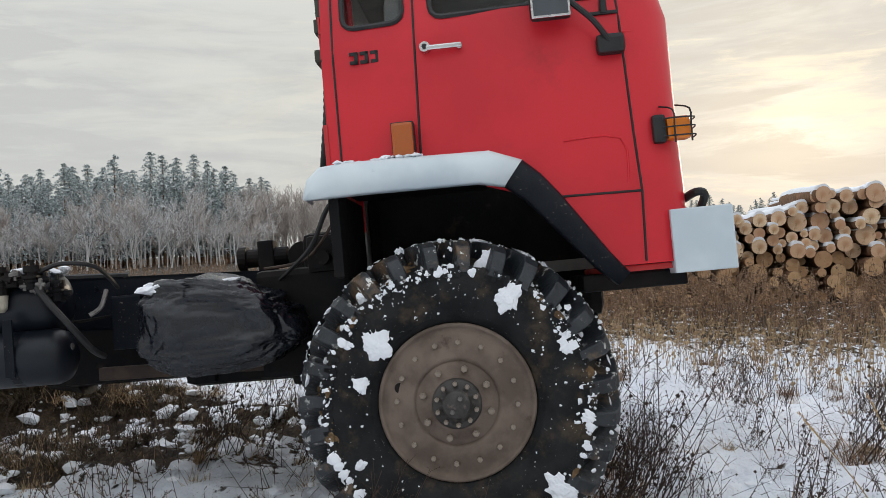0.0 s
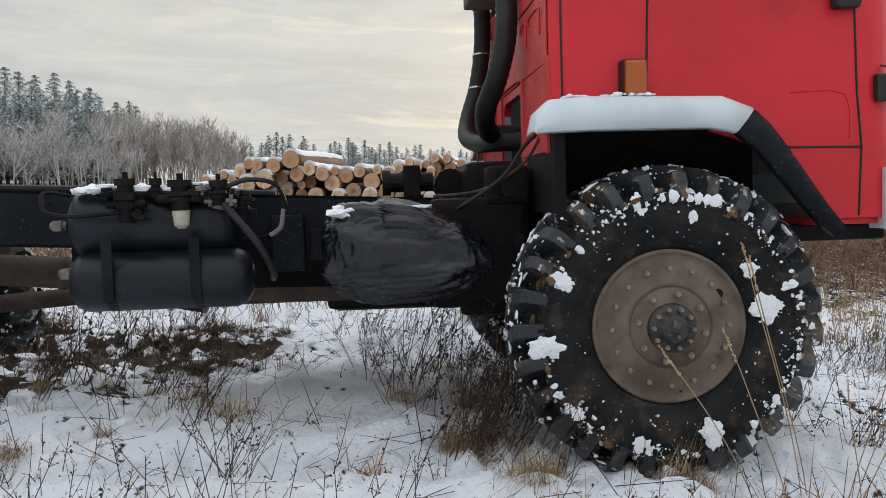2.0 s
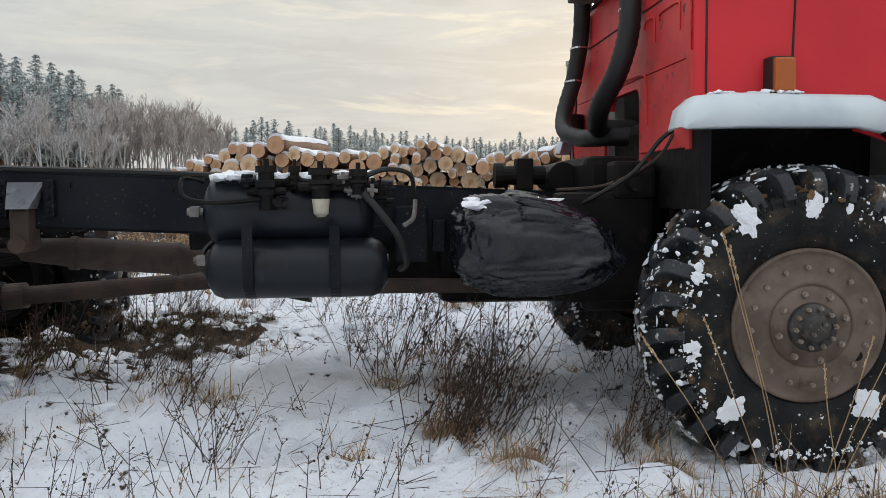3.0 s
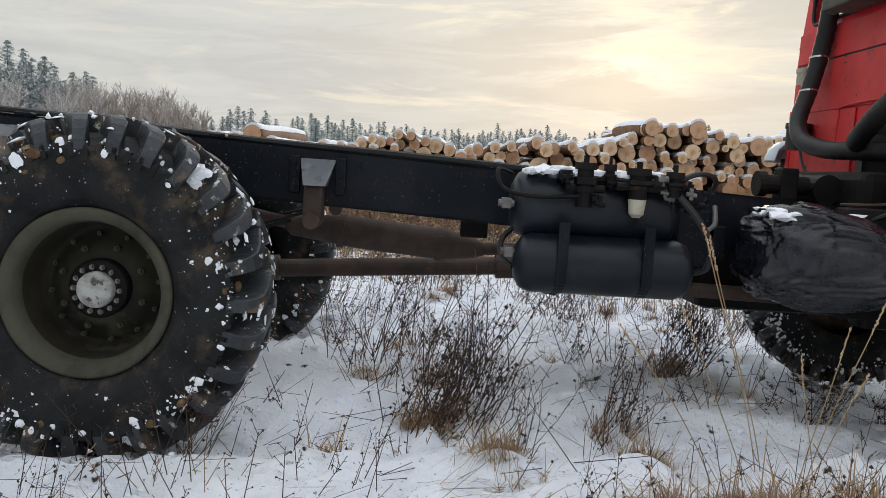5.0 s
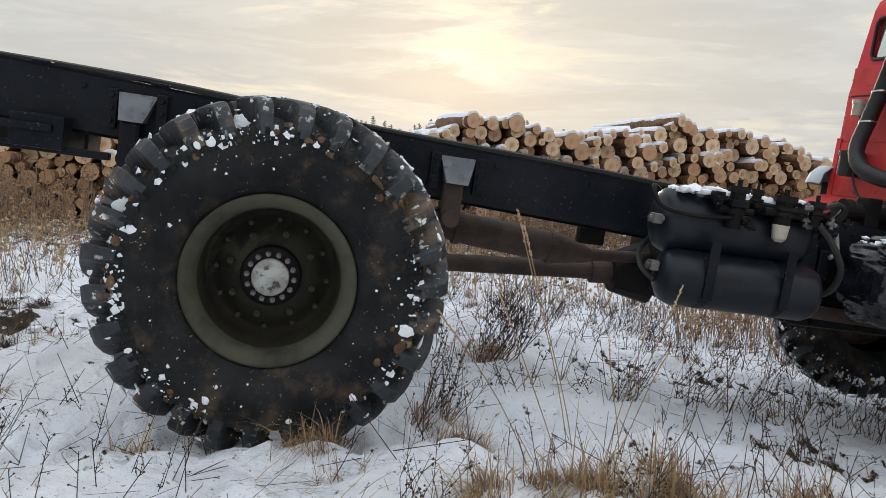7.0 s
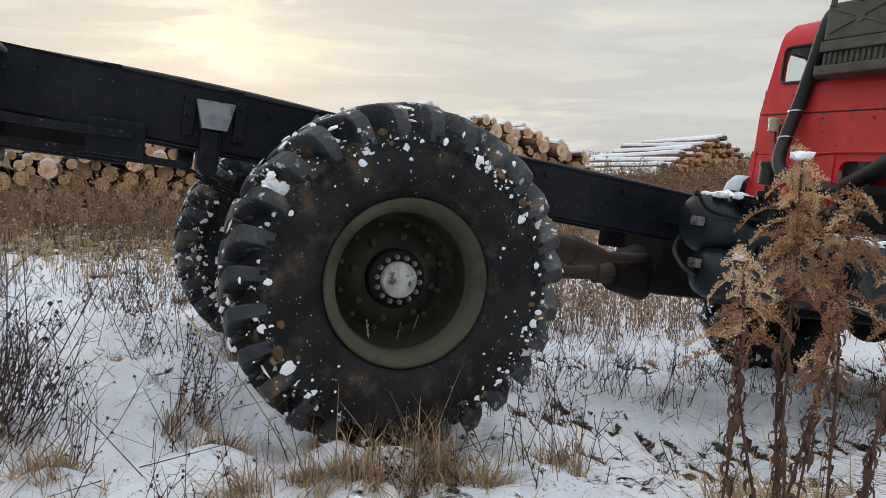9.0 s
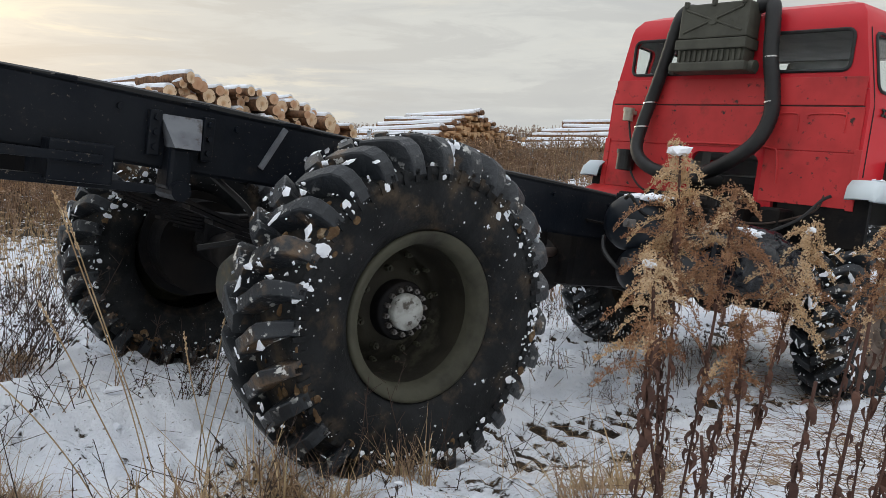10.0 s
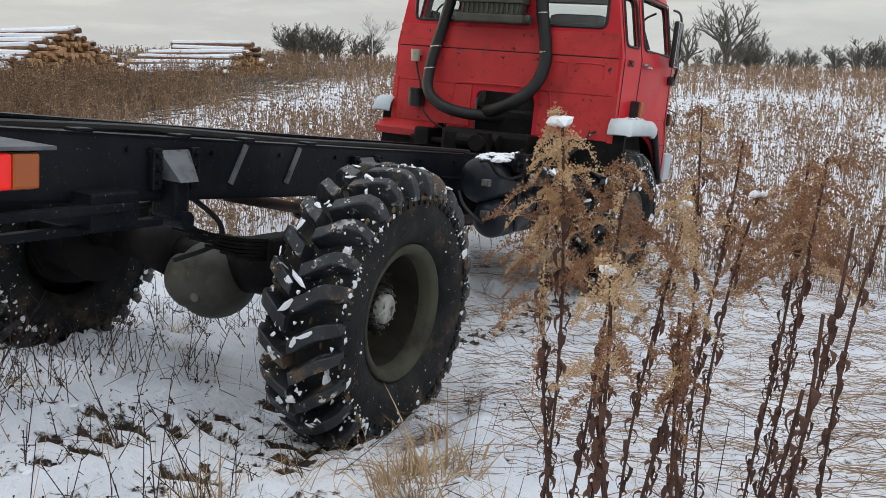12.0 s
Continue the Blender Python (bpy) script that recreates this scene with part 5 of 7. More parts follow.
# mudguards: a white brow that turns black where it drops in front
def guard(bm, s, i0, i1):
    pr = [(3.235, 1.325), (3.252, 1.395), (3.30, 1.438), (3.42, 1.447), (3.94, 1.438), (4.06, 1.392), (4.125, 1.332), (4.19, 1.25), (4.28, 1.12), (4.35, 1.02), (4.41, 0.945)][i0:i1]
    lo = [(3.245, 1.315), (3.30, 1.315), (3.36, 1.316), (3.46, 1.318), (3.89, 1.316), (3.985, 1.296), (4.055, 1.24), (4.125, 1.16), (4.225, 1.04), (4.30, 0.955), (4.36, 0.90)][i0:i1]
    rows = []
    for (x, z), (xl, zl) in zip(pr, lo):
        c = Vector((x, 0, z)); d = (Vector((xl, 0, zl)) - c)
        prof = [(-1.107, d), (-1.137, d * 0.92), (-1.145, d * 0.5), (-1.137, d * 0.12), (-1.112, d * 0.0), (-1.05, Vector((0, 0, 0.004))), (-0.965, Vector((0, 0, 0))), (-0.965, Vector((0, 0, -0.012))), (-1.10, d * 0.1), (-1.117, d * 0.5)]
        rows.append([bm.verts.new((c.x + o.x, -s * y, c.z + o.z)) for y, o in prof])
    n = len(rows[0])
    for a, b in zip(rows, rows[1:]):
        for k in range(n):
            bm.faces.new((a[k], b[k], b[(k + 1) % n], a[(k + 1) % n]))
    bm.faces.new(rows[0]); bm.faces.new(rows[-1][::-1])
    bmesh.ops.recalc_face_normals(bm, faces=bm.faces)


for s in (-1, 1):
    g_ = put("mudguard", lambda bm: guard(bm, s, 0, 6), WHITE, lorry, "white front mudguard", True)
    put("apron", lambda bm: guard(bm, s, 5, 11), BLACK, g_, "black lower mudguard", True)
    put("liner", lambda bm: (box(bm, 3.34, 4.05, s * 0.5, s * 0.82, 1.36, 1.42, 0.01), box(bm, 3.32, 3.36, s * 0.5, s * 1.08, 1.02, 1.34, 0.005)), GREASE, g_)
    if s < 0:
        put("snow_on_guard", lambda bm: snow_lumps(bm, [((3.34 + 0.36 * random.random(), -1.05 - 0.06 * random.random(), 1.450), random.uniform(0.006, 0.016)) for _ in range(34)]), SNOW, g_, "crusts of snow")
        put("snow_on_guard", lambda bm: snow_lumps(bm, [((3.55 + 0.12 * random.random(), -1.09, 1.455), random.uniform(0.010, 0.02)) for _ in range(9)]), SNOW, g_)
put("bumper", lambda bm: box(bm, 4.575, 4.80, -1.11, 1.11, 0.925, 1.158, 0.006), WHITE, lorry, "white boxed steel bumper")
put("bumper_bolt", lambda bm: cyl(bm, (4.62, -1.096, 0.965), (4.62, -1.106, 0.965), 0.006, seg=10), PLASTIC)
put("cab_sill", lambda bm: box(bm, 4.32, 4.64, -1.06, 1.06, 0.945, 0.968, 0.006), RED_WORN, lorry, "red sill below the cab")
put("front_cross_member", lambda bm: box(bm, 4.25, 4.64, -1.0, 1.0, 0.88, 0.945, 0.01), GREASE, lorry)
put("front_hose", lambda bm: tube(bm, [(4.70, -0.9, 1.10), (4.73, -1.0, 1.20), (4.70, -1.02, 1.22), (4.66, -0.95, 1.20)], 0.016, 8), HOSE)

# air cleaner on the rear wall with its two hoses
fb = put("air_cleaner", lambda bm: box(bm, 3.160, 3.31, -0.19, 0.34, 2.31, 2.545, 0.012), OLIVE, lorry, "olive-grey steel air cleaner")
put("collar", lambda bm: box(bm, 3.150, 3.31, -0.20, 0.35, 2.235, 2.305, 0.008), OLIVE, fb)
put("louvre_box", lambda bm: box(bm, 3.180, 3.31, -0.18, 0.33, 2.15, 2.235, 0.004), OLIVE, fb)
put("sump", lambda bm: box(bm, 3.145, 3.31, -0.22, 0.37, 2.085, 2.15, 0.012), OLIVE, fb)
for k in range(12):
    y = -0.165 + k * 0.043
    put("louvre", lambda bm: box(bm, 3.167, 3.183, y, y + 0.018, 2.155, 2.232, 0.003), OLIVE, fb)
for y in (-0.15, 0.08, 0.30):
    put("clip", lambda bm: box(bm, 3.145, 3.175, y - 0.015, y + 0.015, 2.525, 2.565, 0.005), OLIVE, fb)
put("cross_rib", lambda bm: (tube(bm, [(3.158, -0.15, 2.35), (3.158, 0.30, 2.51)], 0.007, 6, 2), tube(bm, [(3.158, -0.15, 2.51), (3.158, 0.30, 2.35)], 0.007, 6, 2), cyl(bm, (3.153, 0.075, 2.43), (3.165, 0.075, 2.43), 0.035)), OLIVE, fb)
for y in (-0.235, 0.385):
    put("end_cap", lambda bm: cyl(bm, (3.225, y - 0.02, 2.12), (3.225, y + 0.02, 2.12), 0.04), OLIVE, fb)
h1 = put("intake_hose", lambda bm: tube(bm, [(3.300, 0.30, 2.53), (3.300, 0.40, 2.54), (3.270, 0.44, 2.45), (3.260, 0.49, 2.20), (3.265, 0.56, 1.95), (3.235, 0.60, 1.72), (3.175, 0.57, 1.53), (3.150, 0.44, 1.42), (3.190, 0.26, 1.37), (3.260, 0.05, 1.36), (3.40, -0.02, 1.36)], 0.045, 12, 8, 0.05), HOSE, lorry, "thick black corrugated intake hose", True)
h2 = put("intake_hose", lambda bm: tube(bm, [(3.300, -0.17, 2.53), (3.300, -0.26, 2.54), (3.270, -0.30, 2.45), (3.260, -0.33, 2.20), (3.260, -0.38, 1.98), (3.250, -0.40, 1.80), (3.215, -0.35, 1.63), (3.175, -0.22, 1.50), (3.200, -0.05, 1.42), (3.260, 0.05, 1.40), (3.42, 0.08, 1.40)], 0.048, 12, 10, 0.06), HOSE, lorry, "thick black corrugated intake hose", True)
for h, pts in ((h1, ((3.258, 0.575, 1.88), (3.230, 0.60, 1.70))), (h2, ((3.257, -0.39, 1.89), (3.260, -0.335, 2.18)))):
    for c in pts:
        put("hose_clip", lambda bm: (lathe(bm, [(0.0505, -0.005), (0.0505, 0.005)], 20), bmesh.ops.transform(bm, matrix=Matrix.Translation(c) @ Matrix.Rotation(math.pi / 2 - 0.15, 4, "X"), verts=bm.verts)), CHROME, h)
put("fluid_cup", lambda bm: (cyl(bm, (3.27, 0.77, 1.75), (3.27, 0.77, 1.82), 0.038, seg=18), cyl(bm, (3.27, 0.77, 1.82), (3.27, 0.77, 1.845), 0.043, seg=18), box(bm, 3.27, 3.325, 0.73, 0.81, 1.80, 1.83, 0.004)), CLEAR, lorry, "cloudy fluid reservoir cup")
put("horn_pot", lambda bm: (cyl(bm, (3.25, 0.72, 1.38), (3.25, 0.72, 1.50), 0.065, seg=20), cyl(bm, (3.25, 0.72, 1.50), (3.25, 0.72, 1.53), 0.072, seg=20)), PLASTIC, lorry, "black round canister on the cab wall")
put("cab_cable", lambda bm: tube(bm, [(3.29, 0.77, 1.75), (3.28, 0.74, 1.66), (3.27, 0.70, 1.56), (3.24, 0.66, 1.40), (3.22, 0.55, 1.28), (3.2, 0.4, 1.22)], 0.008, 6), HOSE)


# ---- log pile ----
PX = (1.4, 2.05, 2.45, 3.2, 3.8, 4.7, 5.6, 6.0, 6.6, 7.9, 9.0, 9.6, 10.1, 10.95, 11.6, 12.7, 14.2, 14.8, 15.4, 16.3, 17.8, 19.3, 20.4)
PZ = (1.15, 1.40, 1.60, 1.75, 1.50, 1.58, 1.74, 1.70, 1.52, 1.62, 1.60, 1.72, 1.98, 1.98, 1.86, 1.86, 1.95, 2.22, 2.05, 2.02, 1.92, 1.42, 0.85)


def log_mesh(r, length, seed):
    """A slightly bent, tapered trunk with sawn ends; the near end at the origin, running along +y."""
    random.seed(seed); bm = bmesh.new(); seg = 16; rows = []
    for k, y in enumerate((0, 0.25, 1.0, length * 0.55, length)):
        ring = []
        for i in range(seg):
            a = 2 * math.pi * i / seg
            rr = r * (1 - 0.03 * y) * (1 + 0.05 * noise.noise(Vector((math.cos(a) * 1.5, math.sin(a) * 1.5, seed + y))))
            ring.append(bm.verts.new((rr * math.cos(a) + 0.02 * math.sin(y + seed), y, rr * math.sin(a) + 0.015 * math.cos(y * 1.3 + seed) - 0.015 * math.cos(seed))))
        rows.append(ring)
    for a, b in zip(rows, rows[1:]):
        for i in range(seg):
            f = bm.faces.new((a[i], a[(i + 1) % seg], b[(i + 1) % seg], b[i])); f.smooth = True
    f = bm.faces.new(rows[0]); f.material_index = 1
    f = bm.faces.new(rows[-1][::-1]); f.material_index = 1
    bmesh.ops.recalc_face_normals(bm, faces=bm.faces)
    me = bpy.data.meshes.new("log"); bm.to_mesh(me); bm.free()
    me.materials.append(BARK); me.materials.append(ENDGRAIN)
    return me


def cap_mesh(r, length, seed):
    """Snow lying along the top of a trunk."""
    random.seed(seed); bm = bmesh.new(); n = 9; rows = []
    for k in range(14):
        y = 0.01 + length * k / 13 * 0.99
        w = 0.95 + 0.35 * noise.noise(Vector((y * 2, seed, 0)))
        ring = []
        for i in range(n):
            u = -1 + 2 * i / (n - 1); a = math.pi / 2 - u * w
            h = r * (1 - 0.03 * y) + (0.042 + 0.016 * noise.noise(Vector((y * 5, u * 2, seed)))) * (1 - u * u) + 0.001
            ring.append(bm.verts.new((h * math.cos(a) + 0.02 * math.sin(y + seed), y, h * math.sin(a) + 0.015 * math.cos(y * 1.3 + seed) - 0.015 * math.cos(seed))))
        rows.append(ring)
    for a, b in zip(rows, rows[1:]):
        for i in range(n - 1):
            f = bm.faces.new((a[i], b[i], b[i + 1], a[i + 1])); f.smooth = True
    bm.faces.new(rows[0])
    bmesh.ops.recalc_face_normals(bm, faces=bm.faces)
    me = bpy.data.meshes.new("snow_cap"); bm.to_mesh(me); bm.free(); me.materials.append(SNOW)
    return me


def pile_places():
    rng = random.Random(21); placed = []
    ax_, az_, ar_ = np.zeros(2000), np.zeros(2000), np.zeros(2000); n = 0
    fails = 0
    while fails < 60 and n < 1100:
        r = rng.choice((0.07, 0.08, 0.088, 0.095, 0.105, 0.115, 0.125, 0.14, 0.155)) * rng.uniform(0.92, 1.06)
        best = None
        for _ in range(46):
            x = rng.uniform(1.5, 20.3)
            z = ground_z(x, 10) * 0 + 0.02 + r
            if n:
                dx = np.abs(ax_[:n] - x); m = dx < ar_[:n] + r
                if m.any():
                    z = max(z, float((az_[:n][m] + np.sqrt((ar_[:n][m] + r) ** 2 - dx[m] ** 2)).max()))
            room = float(np.interp(x, PX, PZ)) - r - z
            if room > -0.02 and (best is None or z < best[1]):
                best = (x, z)
        if best is None:
            fails += 1; continue
        ax_[n], az_[n], ar_[n] = best[0], best[1], r; n += 1
        placed.append((best[0], best[1], r))
    return placed


def make_pile():
    places = pile_places()
    radii = (0.08, 0.095, 0.11, 0.125, 0.14, 0.16, 0.175)
    meshes = {(r, k): log_mesh(r, 4.2, 10 * i + k) for i, r in enumerate(radii) for k in range(2)}
    caps = {(r, k): cap_mesh(r, 4.2, 10 * i + k) for i, r in enumerate(radii) for k in range(2)}
    rng = random.Random(3); top = []
    for i, (x, z, r) in enumerate(places):
        over = [1 for (a, b, c) in places if b > z + 0.02 and abs(a - x) < (r + c) * 0.72 and b - z < r + c + 0.16]
        top.append((len(over) == 0, z))
    order = sorted(range(len(places)), key=lambda i: (not top[i][0], -places[i][1] + 0.02 * abs(places[i][0] - 9)))
    single = set(order[:290]); rest_v, rest_f = [], []
    for i, (x, z, r) in enumerate(places):
        rm = min(radii, key=lambda q: abs(q - r)); k = i % 2; sc = r / rm
        y = 10.0 + rng.uniform(-0.28, 0.22) + (rng.uniform(-0.45, 0) if rng.random() < 0.12 else 0)
        m = Matrix.Translation((x, y, z)) @ pose(0, 0, 0, rng.uniform(-0.7, 0.7), 0, rng.uniform(-2.0, 2.0) - 11)
        if i in single:
            o = new("log", meshes[rm, k]); o.matrix_basis = m @ Matrix.Diagonal((sc, 1, sc, 1))
            tagged(o, "sawn pine log topped with snow in a pile" if top[i][0] else "sawn pine log stacked in a pile", "log", "logs in the long pile")
            if top[i][0] or rng.random() < 0.55:
                c = new("snow_cap", caps[rm, k]); c.parent = o; tagged(c, "snow lying along the log")
        else:
            me = meshes[rm, k]; b0 = len(rest_v); M = m @ Matrix.Diagonal((sc, 1, sc, 1))
            rest_v += [M @ v.co for v in me.vertices]; rest_f += [([b0 + j for j in p.vertices], p.material_index) for p in me.polygons]
    me = bpy.data.meshes.new("stacked_logs"); me.from_pydata([tuple(v) for v in rest_v], [], [f for f, _ in rest_f])
    me.materials.append(BARK); me.materials.append(ENDGRAIN_FLAT)
    me.polygons.foreach_set("material_index", [i for _, i in rest_f]); me.update()
    tagged(new("stacked_logs", me), "lower rows of sawn pine logs in the pile", "log pile", kind="stuff")
    # a few crooked logs thrown on top
    for x, z, r, a, b in ((10.1, 1.98, 0.14, 5, 2), (11.0, 1.98, 0.16, 0, -9), (14.75, 2.22, 0.12, 6, 8), (14.9, 2.12, 0.13, 6, -4), (8.0, 1.66, 0.11, 5, -5), (16.3, 2.03, 0.10, 5, -6)):
        rm = min(radii, key=lambda q: abs(q - r))
        o = new("log", meshes[rm, 0]); o.matrix_basis = Matrix.Translation((x, 9.75, z - 0.06)) @ pose(0, 0, 0, -a * 0.3, 0, b) @ Matrix.Diagonal((r / rm, 0.34, r / rm, 1))
        tagged(o, "crooked pine log thrown across the pile", "log", "logs in the long pile")
        c = new("snow_cap", caps[rm, 0]); c.parent = o; tagged(c, "snow lying along the log")


def flat_end():
    """End grain for the joined rows, which have no axis of their own."""
    return surf("sawn_log_end_mixed", (0.64, 0.43, 0.25), (0.54, 0.34, 0.18), 9.0, 0.85, bump=0.3, bscale=50, island=0.6, rcol=(0.34, 0.17, 0.085), c3=(0.30, 0.18, 0.10), s3=13, cut3=(0.55, 0.72))


ENDGRAIN_FLAT = flat_end()
make_pile()


def far_heap(cx, cy, rows, length, turn, label):
    """A distant stack of long trunks, a mound in section: the top courses under their own snow, the cut ends bare."""
    h = tagged(new("log_stack"), label, "log stack", "distant log stacks"); z0 = ground_z(cx, cy)
    h.matrix_basis = Matrix.Translation((cx, cy, z0 - 0.12)) @ pose(0, 0, 0, 0, -1.5, turn)
    rng = random.Random(int(cx)); inner = bmesh.new()
    for col in range(-2 * rows, 2 * rows + 1):
        top = rows - abs(col) / 2 + rng.uniform(-0.4, 0.4)
        for row in range(int(max(top, 0)) + 1):
            r = rng.uniform(0.075, 0.12); y = col * 0.20 + (0.10 if row % 2 else 0); z = 0.10 + row * 0.175 + rng.uniform(-0.02, 0.02)
            xa, xb = -length / 2 + 0.34 * row + rng.uniform(-0.3, 0.3), length / 2 + rng.uniform(-0.25, 0.2); tilt = rng.uniform(-0.05, 0.06)
            if row < int(max(top, 0)):
                cyl(inner, (xa, y, z - tilt), (xb, y, z + tilt), r, r * 0.85, seg=8); continue
            bm = bmesh.new(); cyl(bm, (xa, y, z - tilt), (xb, y, z + tilt), r, r * 0.85, seg=10)
            part("trunk", bm, BARK, h)
            bm = bmesh.new()
            tube(bm, [(xa + 0.05 + (xb - xa - 0.15) * k / 8, y + rng.uniform(-0.012, 0.012), z + 0.065 + tilt * (k / 4 - 1) + rng.uniform(-0.012, 0.012)) for k in range(9)], r * 0.92, 8, 1)
            part("snow_cap", bm, SNOW, h)
    tagged(part("trunk_core", inner, ENDGRAIN_FLAT, h, "weathered brown trunk ends"), kind="stuff")


far_heap(29.6, 15.2, 8, 5.6, -96, "distant stack of long logs under snow")
far_heap(35.5, 11.3, 6, 5.0, -92, "distant lower stack of long logs under snow")


# ---- trees ----
def conifer(seed, h):
    """Trunk and a ragged crown of drooping needle sprays."""
    rng = random.Random(seed)
    tb = bmesh.new(); cyl(tb, (0, 0, -0.5), (0, 0, h * 0.96), 0.20, 0.03, seg=7)
    V, F = [], []
    z = h * 0.18
    while z < h:
        f = 1 - z / h; R = (0.30 + 3.3 * f ** 0.62) * rng.uniform(0.55, 1.2)
        for b in range(rng.randint(6, 9)):
            a = rng.uniform(0, 6.283); L = R * rng.uniform(0.55, 1.1)
            for k in range(10):
                t = (k + rng.random()) / 10; s = (0.26 + 0.3 * f) * rng.uniform(0.6, 1.3)
                c = Vector((math.cos(a) * L * t, math.sin(a) * L * t, z - 0.35 * L * t * t + rng.uniform(-0.15, 0.15)))
                for _ in range(2):
                    d1 = Vector((rng.uniform(-1, 1), rng.uniform(-1, 1), rng.uniform(-0.5, 0.4))).normalized() * s; d2 = Vector((rng.uniform(-1, 1), rng.uniform(-1, 1), rng.uniform(-0.7, 0.5))).normalized() * s * 0.6
                    i = len(V); V += [c - d1 * 0.5, c + d1 * 0.6 + d2 * 0.2, c + d2]; F.append((i, i + 1, i + 2))
        z += rng.uniform(0.32, 0.6)
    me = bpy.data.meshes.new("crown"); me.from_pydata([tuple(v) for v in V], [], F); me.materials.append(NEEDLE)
    tr = bpy.data.meshes.new("trunk"); tb.to_mesh(tr); tb.free(); tr.materials.append(BARK)
    return tr, me


def bare_tree(seed, h, spread, material, thick=0.13, fine=0.026):
    """A leafless crown: limbs that fork into fine twigs."""
    rng = random.Random(seed); V, F = [], []; TV, TF = [], []

    def seg(p, q, r0, r1, out_v, out_f):
        d = (q - p).normalized(); u = d.cross(Vector((0.2, 0.9, 0.37))).normalized(); w = d.cross(u); i = len(out_v)
        for c, r in ((p, r0), (q, r1)):
            for k in range(3):
                a = 2.094 * k; out_v.append(c + r * (math.cos(a) * u + math.sin(a) * w))
        out_f.extend([(i, i + 1, i + 4, i + 3), (i + 1, i + 2, i + 5, i + 4), (i + 2, i, i + 3, i + 5)])

    def grow(p, d, L, r, lev):
        q = p + d * L
        seg(p, q, r, r * 0.7, *((TV, TF) if lev < 2 else (V, F)))
        if lev >= 5:
            return
        for _ in range(rng.randint(2, 3) + (1 if lev in (2, 3) else 0)):
            e = (d + Vector((rng.uniform(-1, 1), rng.uniform(-1, 1), rng.uniform(-0.35, 0.75))) * spread).normalized()
            s = rng.uniform(0.3, 1.0)
            grow(p + d * L * s, e, L * rng.uniform(0.52, 0.80), max(r * 0.55, fine), lev + 1)
    for _ in range(rng.randint(1, 2)):
        grow(Vector((0, 0, -0.3)), Vector((rng.uniform(-0.12, 0.12), rng.uniform(-0.12, 0.12), 1)).normalized(), h * 0.36, thick, 0)
    a = bpy.data.meshes.new("trunk"); a.from_pydata([tuple(v) for v in TV], [], TF); a.materials.append(material)
    b = bpy.data.meshes.new("crown"); b.from_pydata([tuple(v) for v in V], [], F); b.materials.append(material)
    return a, b


def plant_tree(name, meshes, x, y, s, turn, label, group, sz=1.0):
    t = tagged(new(name), label, "tree", group)
    t.matrix_basis = Matrix.Translation((x, y, ground_z(x, y) - 0.1)) @ pose(0, 0, 0, 0, 0, turn) @ Matrix.Diagonal((s, s, s * sz, 1))
    for n, me in zip(("trunk", "crown"), meshes):
        o = new(n, me); o.parent = t


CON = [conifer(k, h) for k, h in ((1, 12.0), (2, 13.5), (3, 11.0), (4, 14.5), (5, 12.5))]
FROST_HAZE = [bare_tree(20 + k, 8.5, 0.85, FROST_HAZE_WOOD, 0.07, 0.019) for k in range(7)]
BARE = [bare_tree(40 + k, 8.5, 0.50, TWIG, 0.07, 0.016) for k in range(4)]
OAK = [bare_tree(60 + k, 9.0, 0.85, HEDGE, 0.3) for k in range(2)]


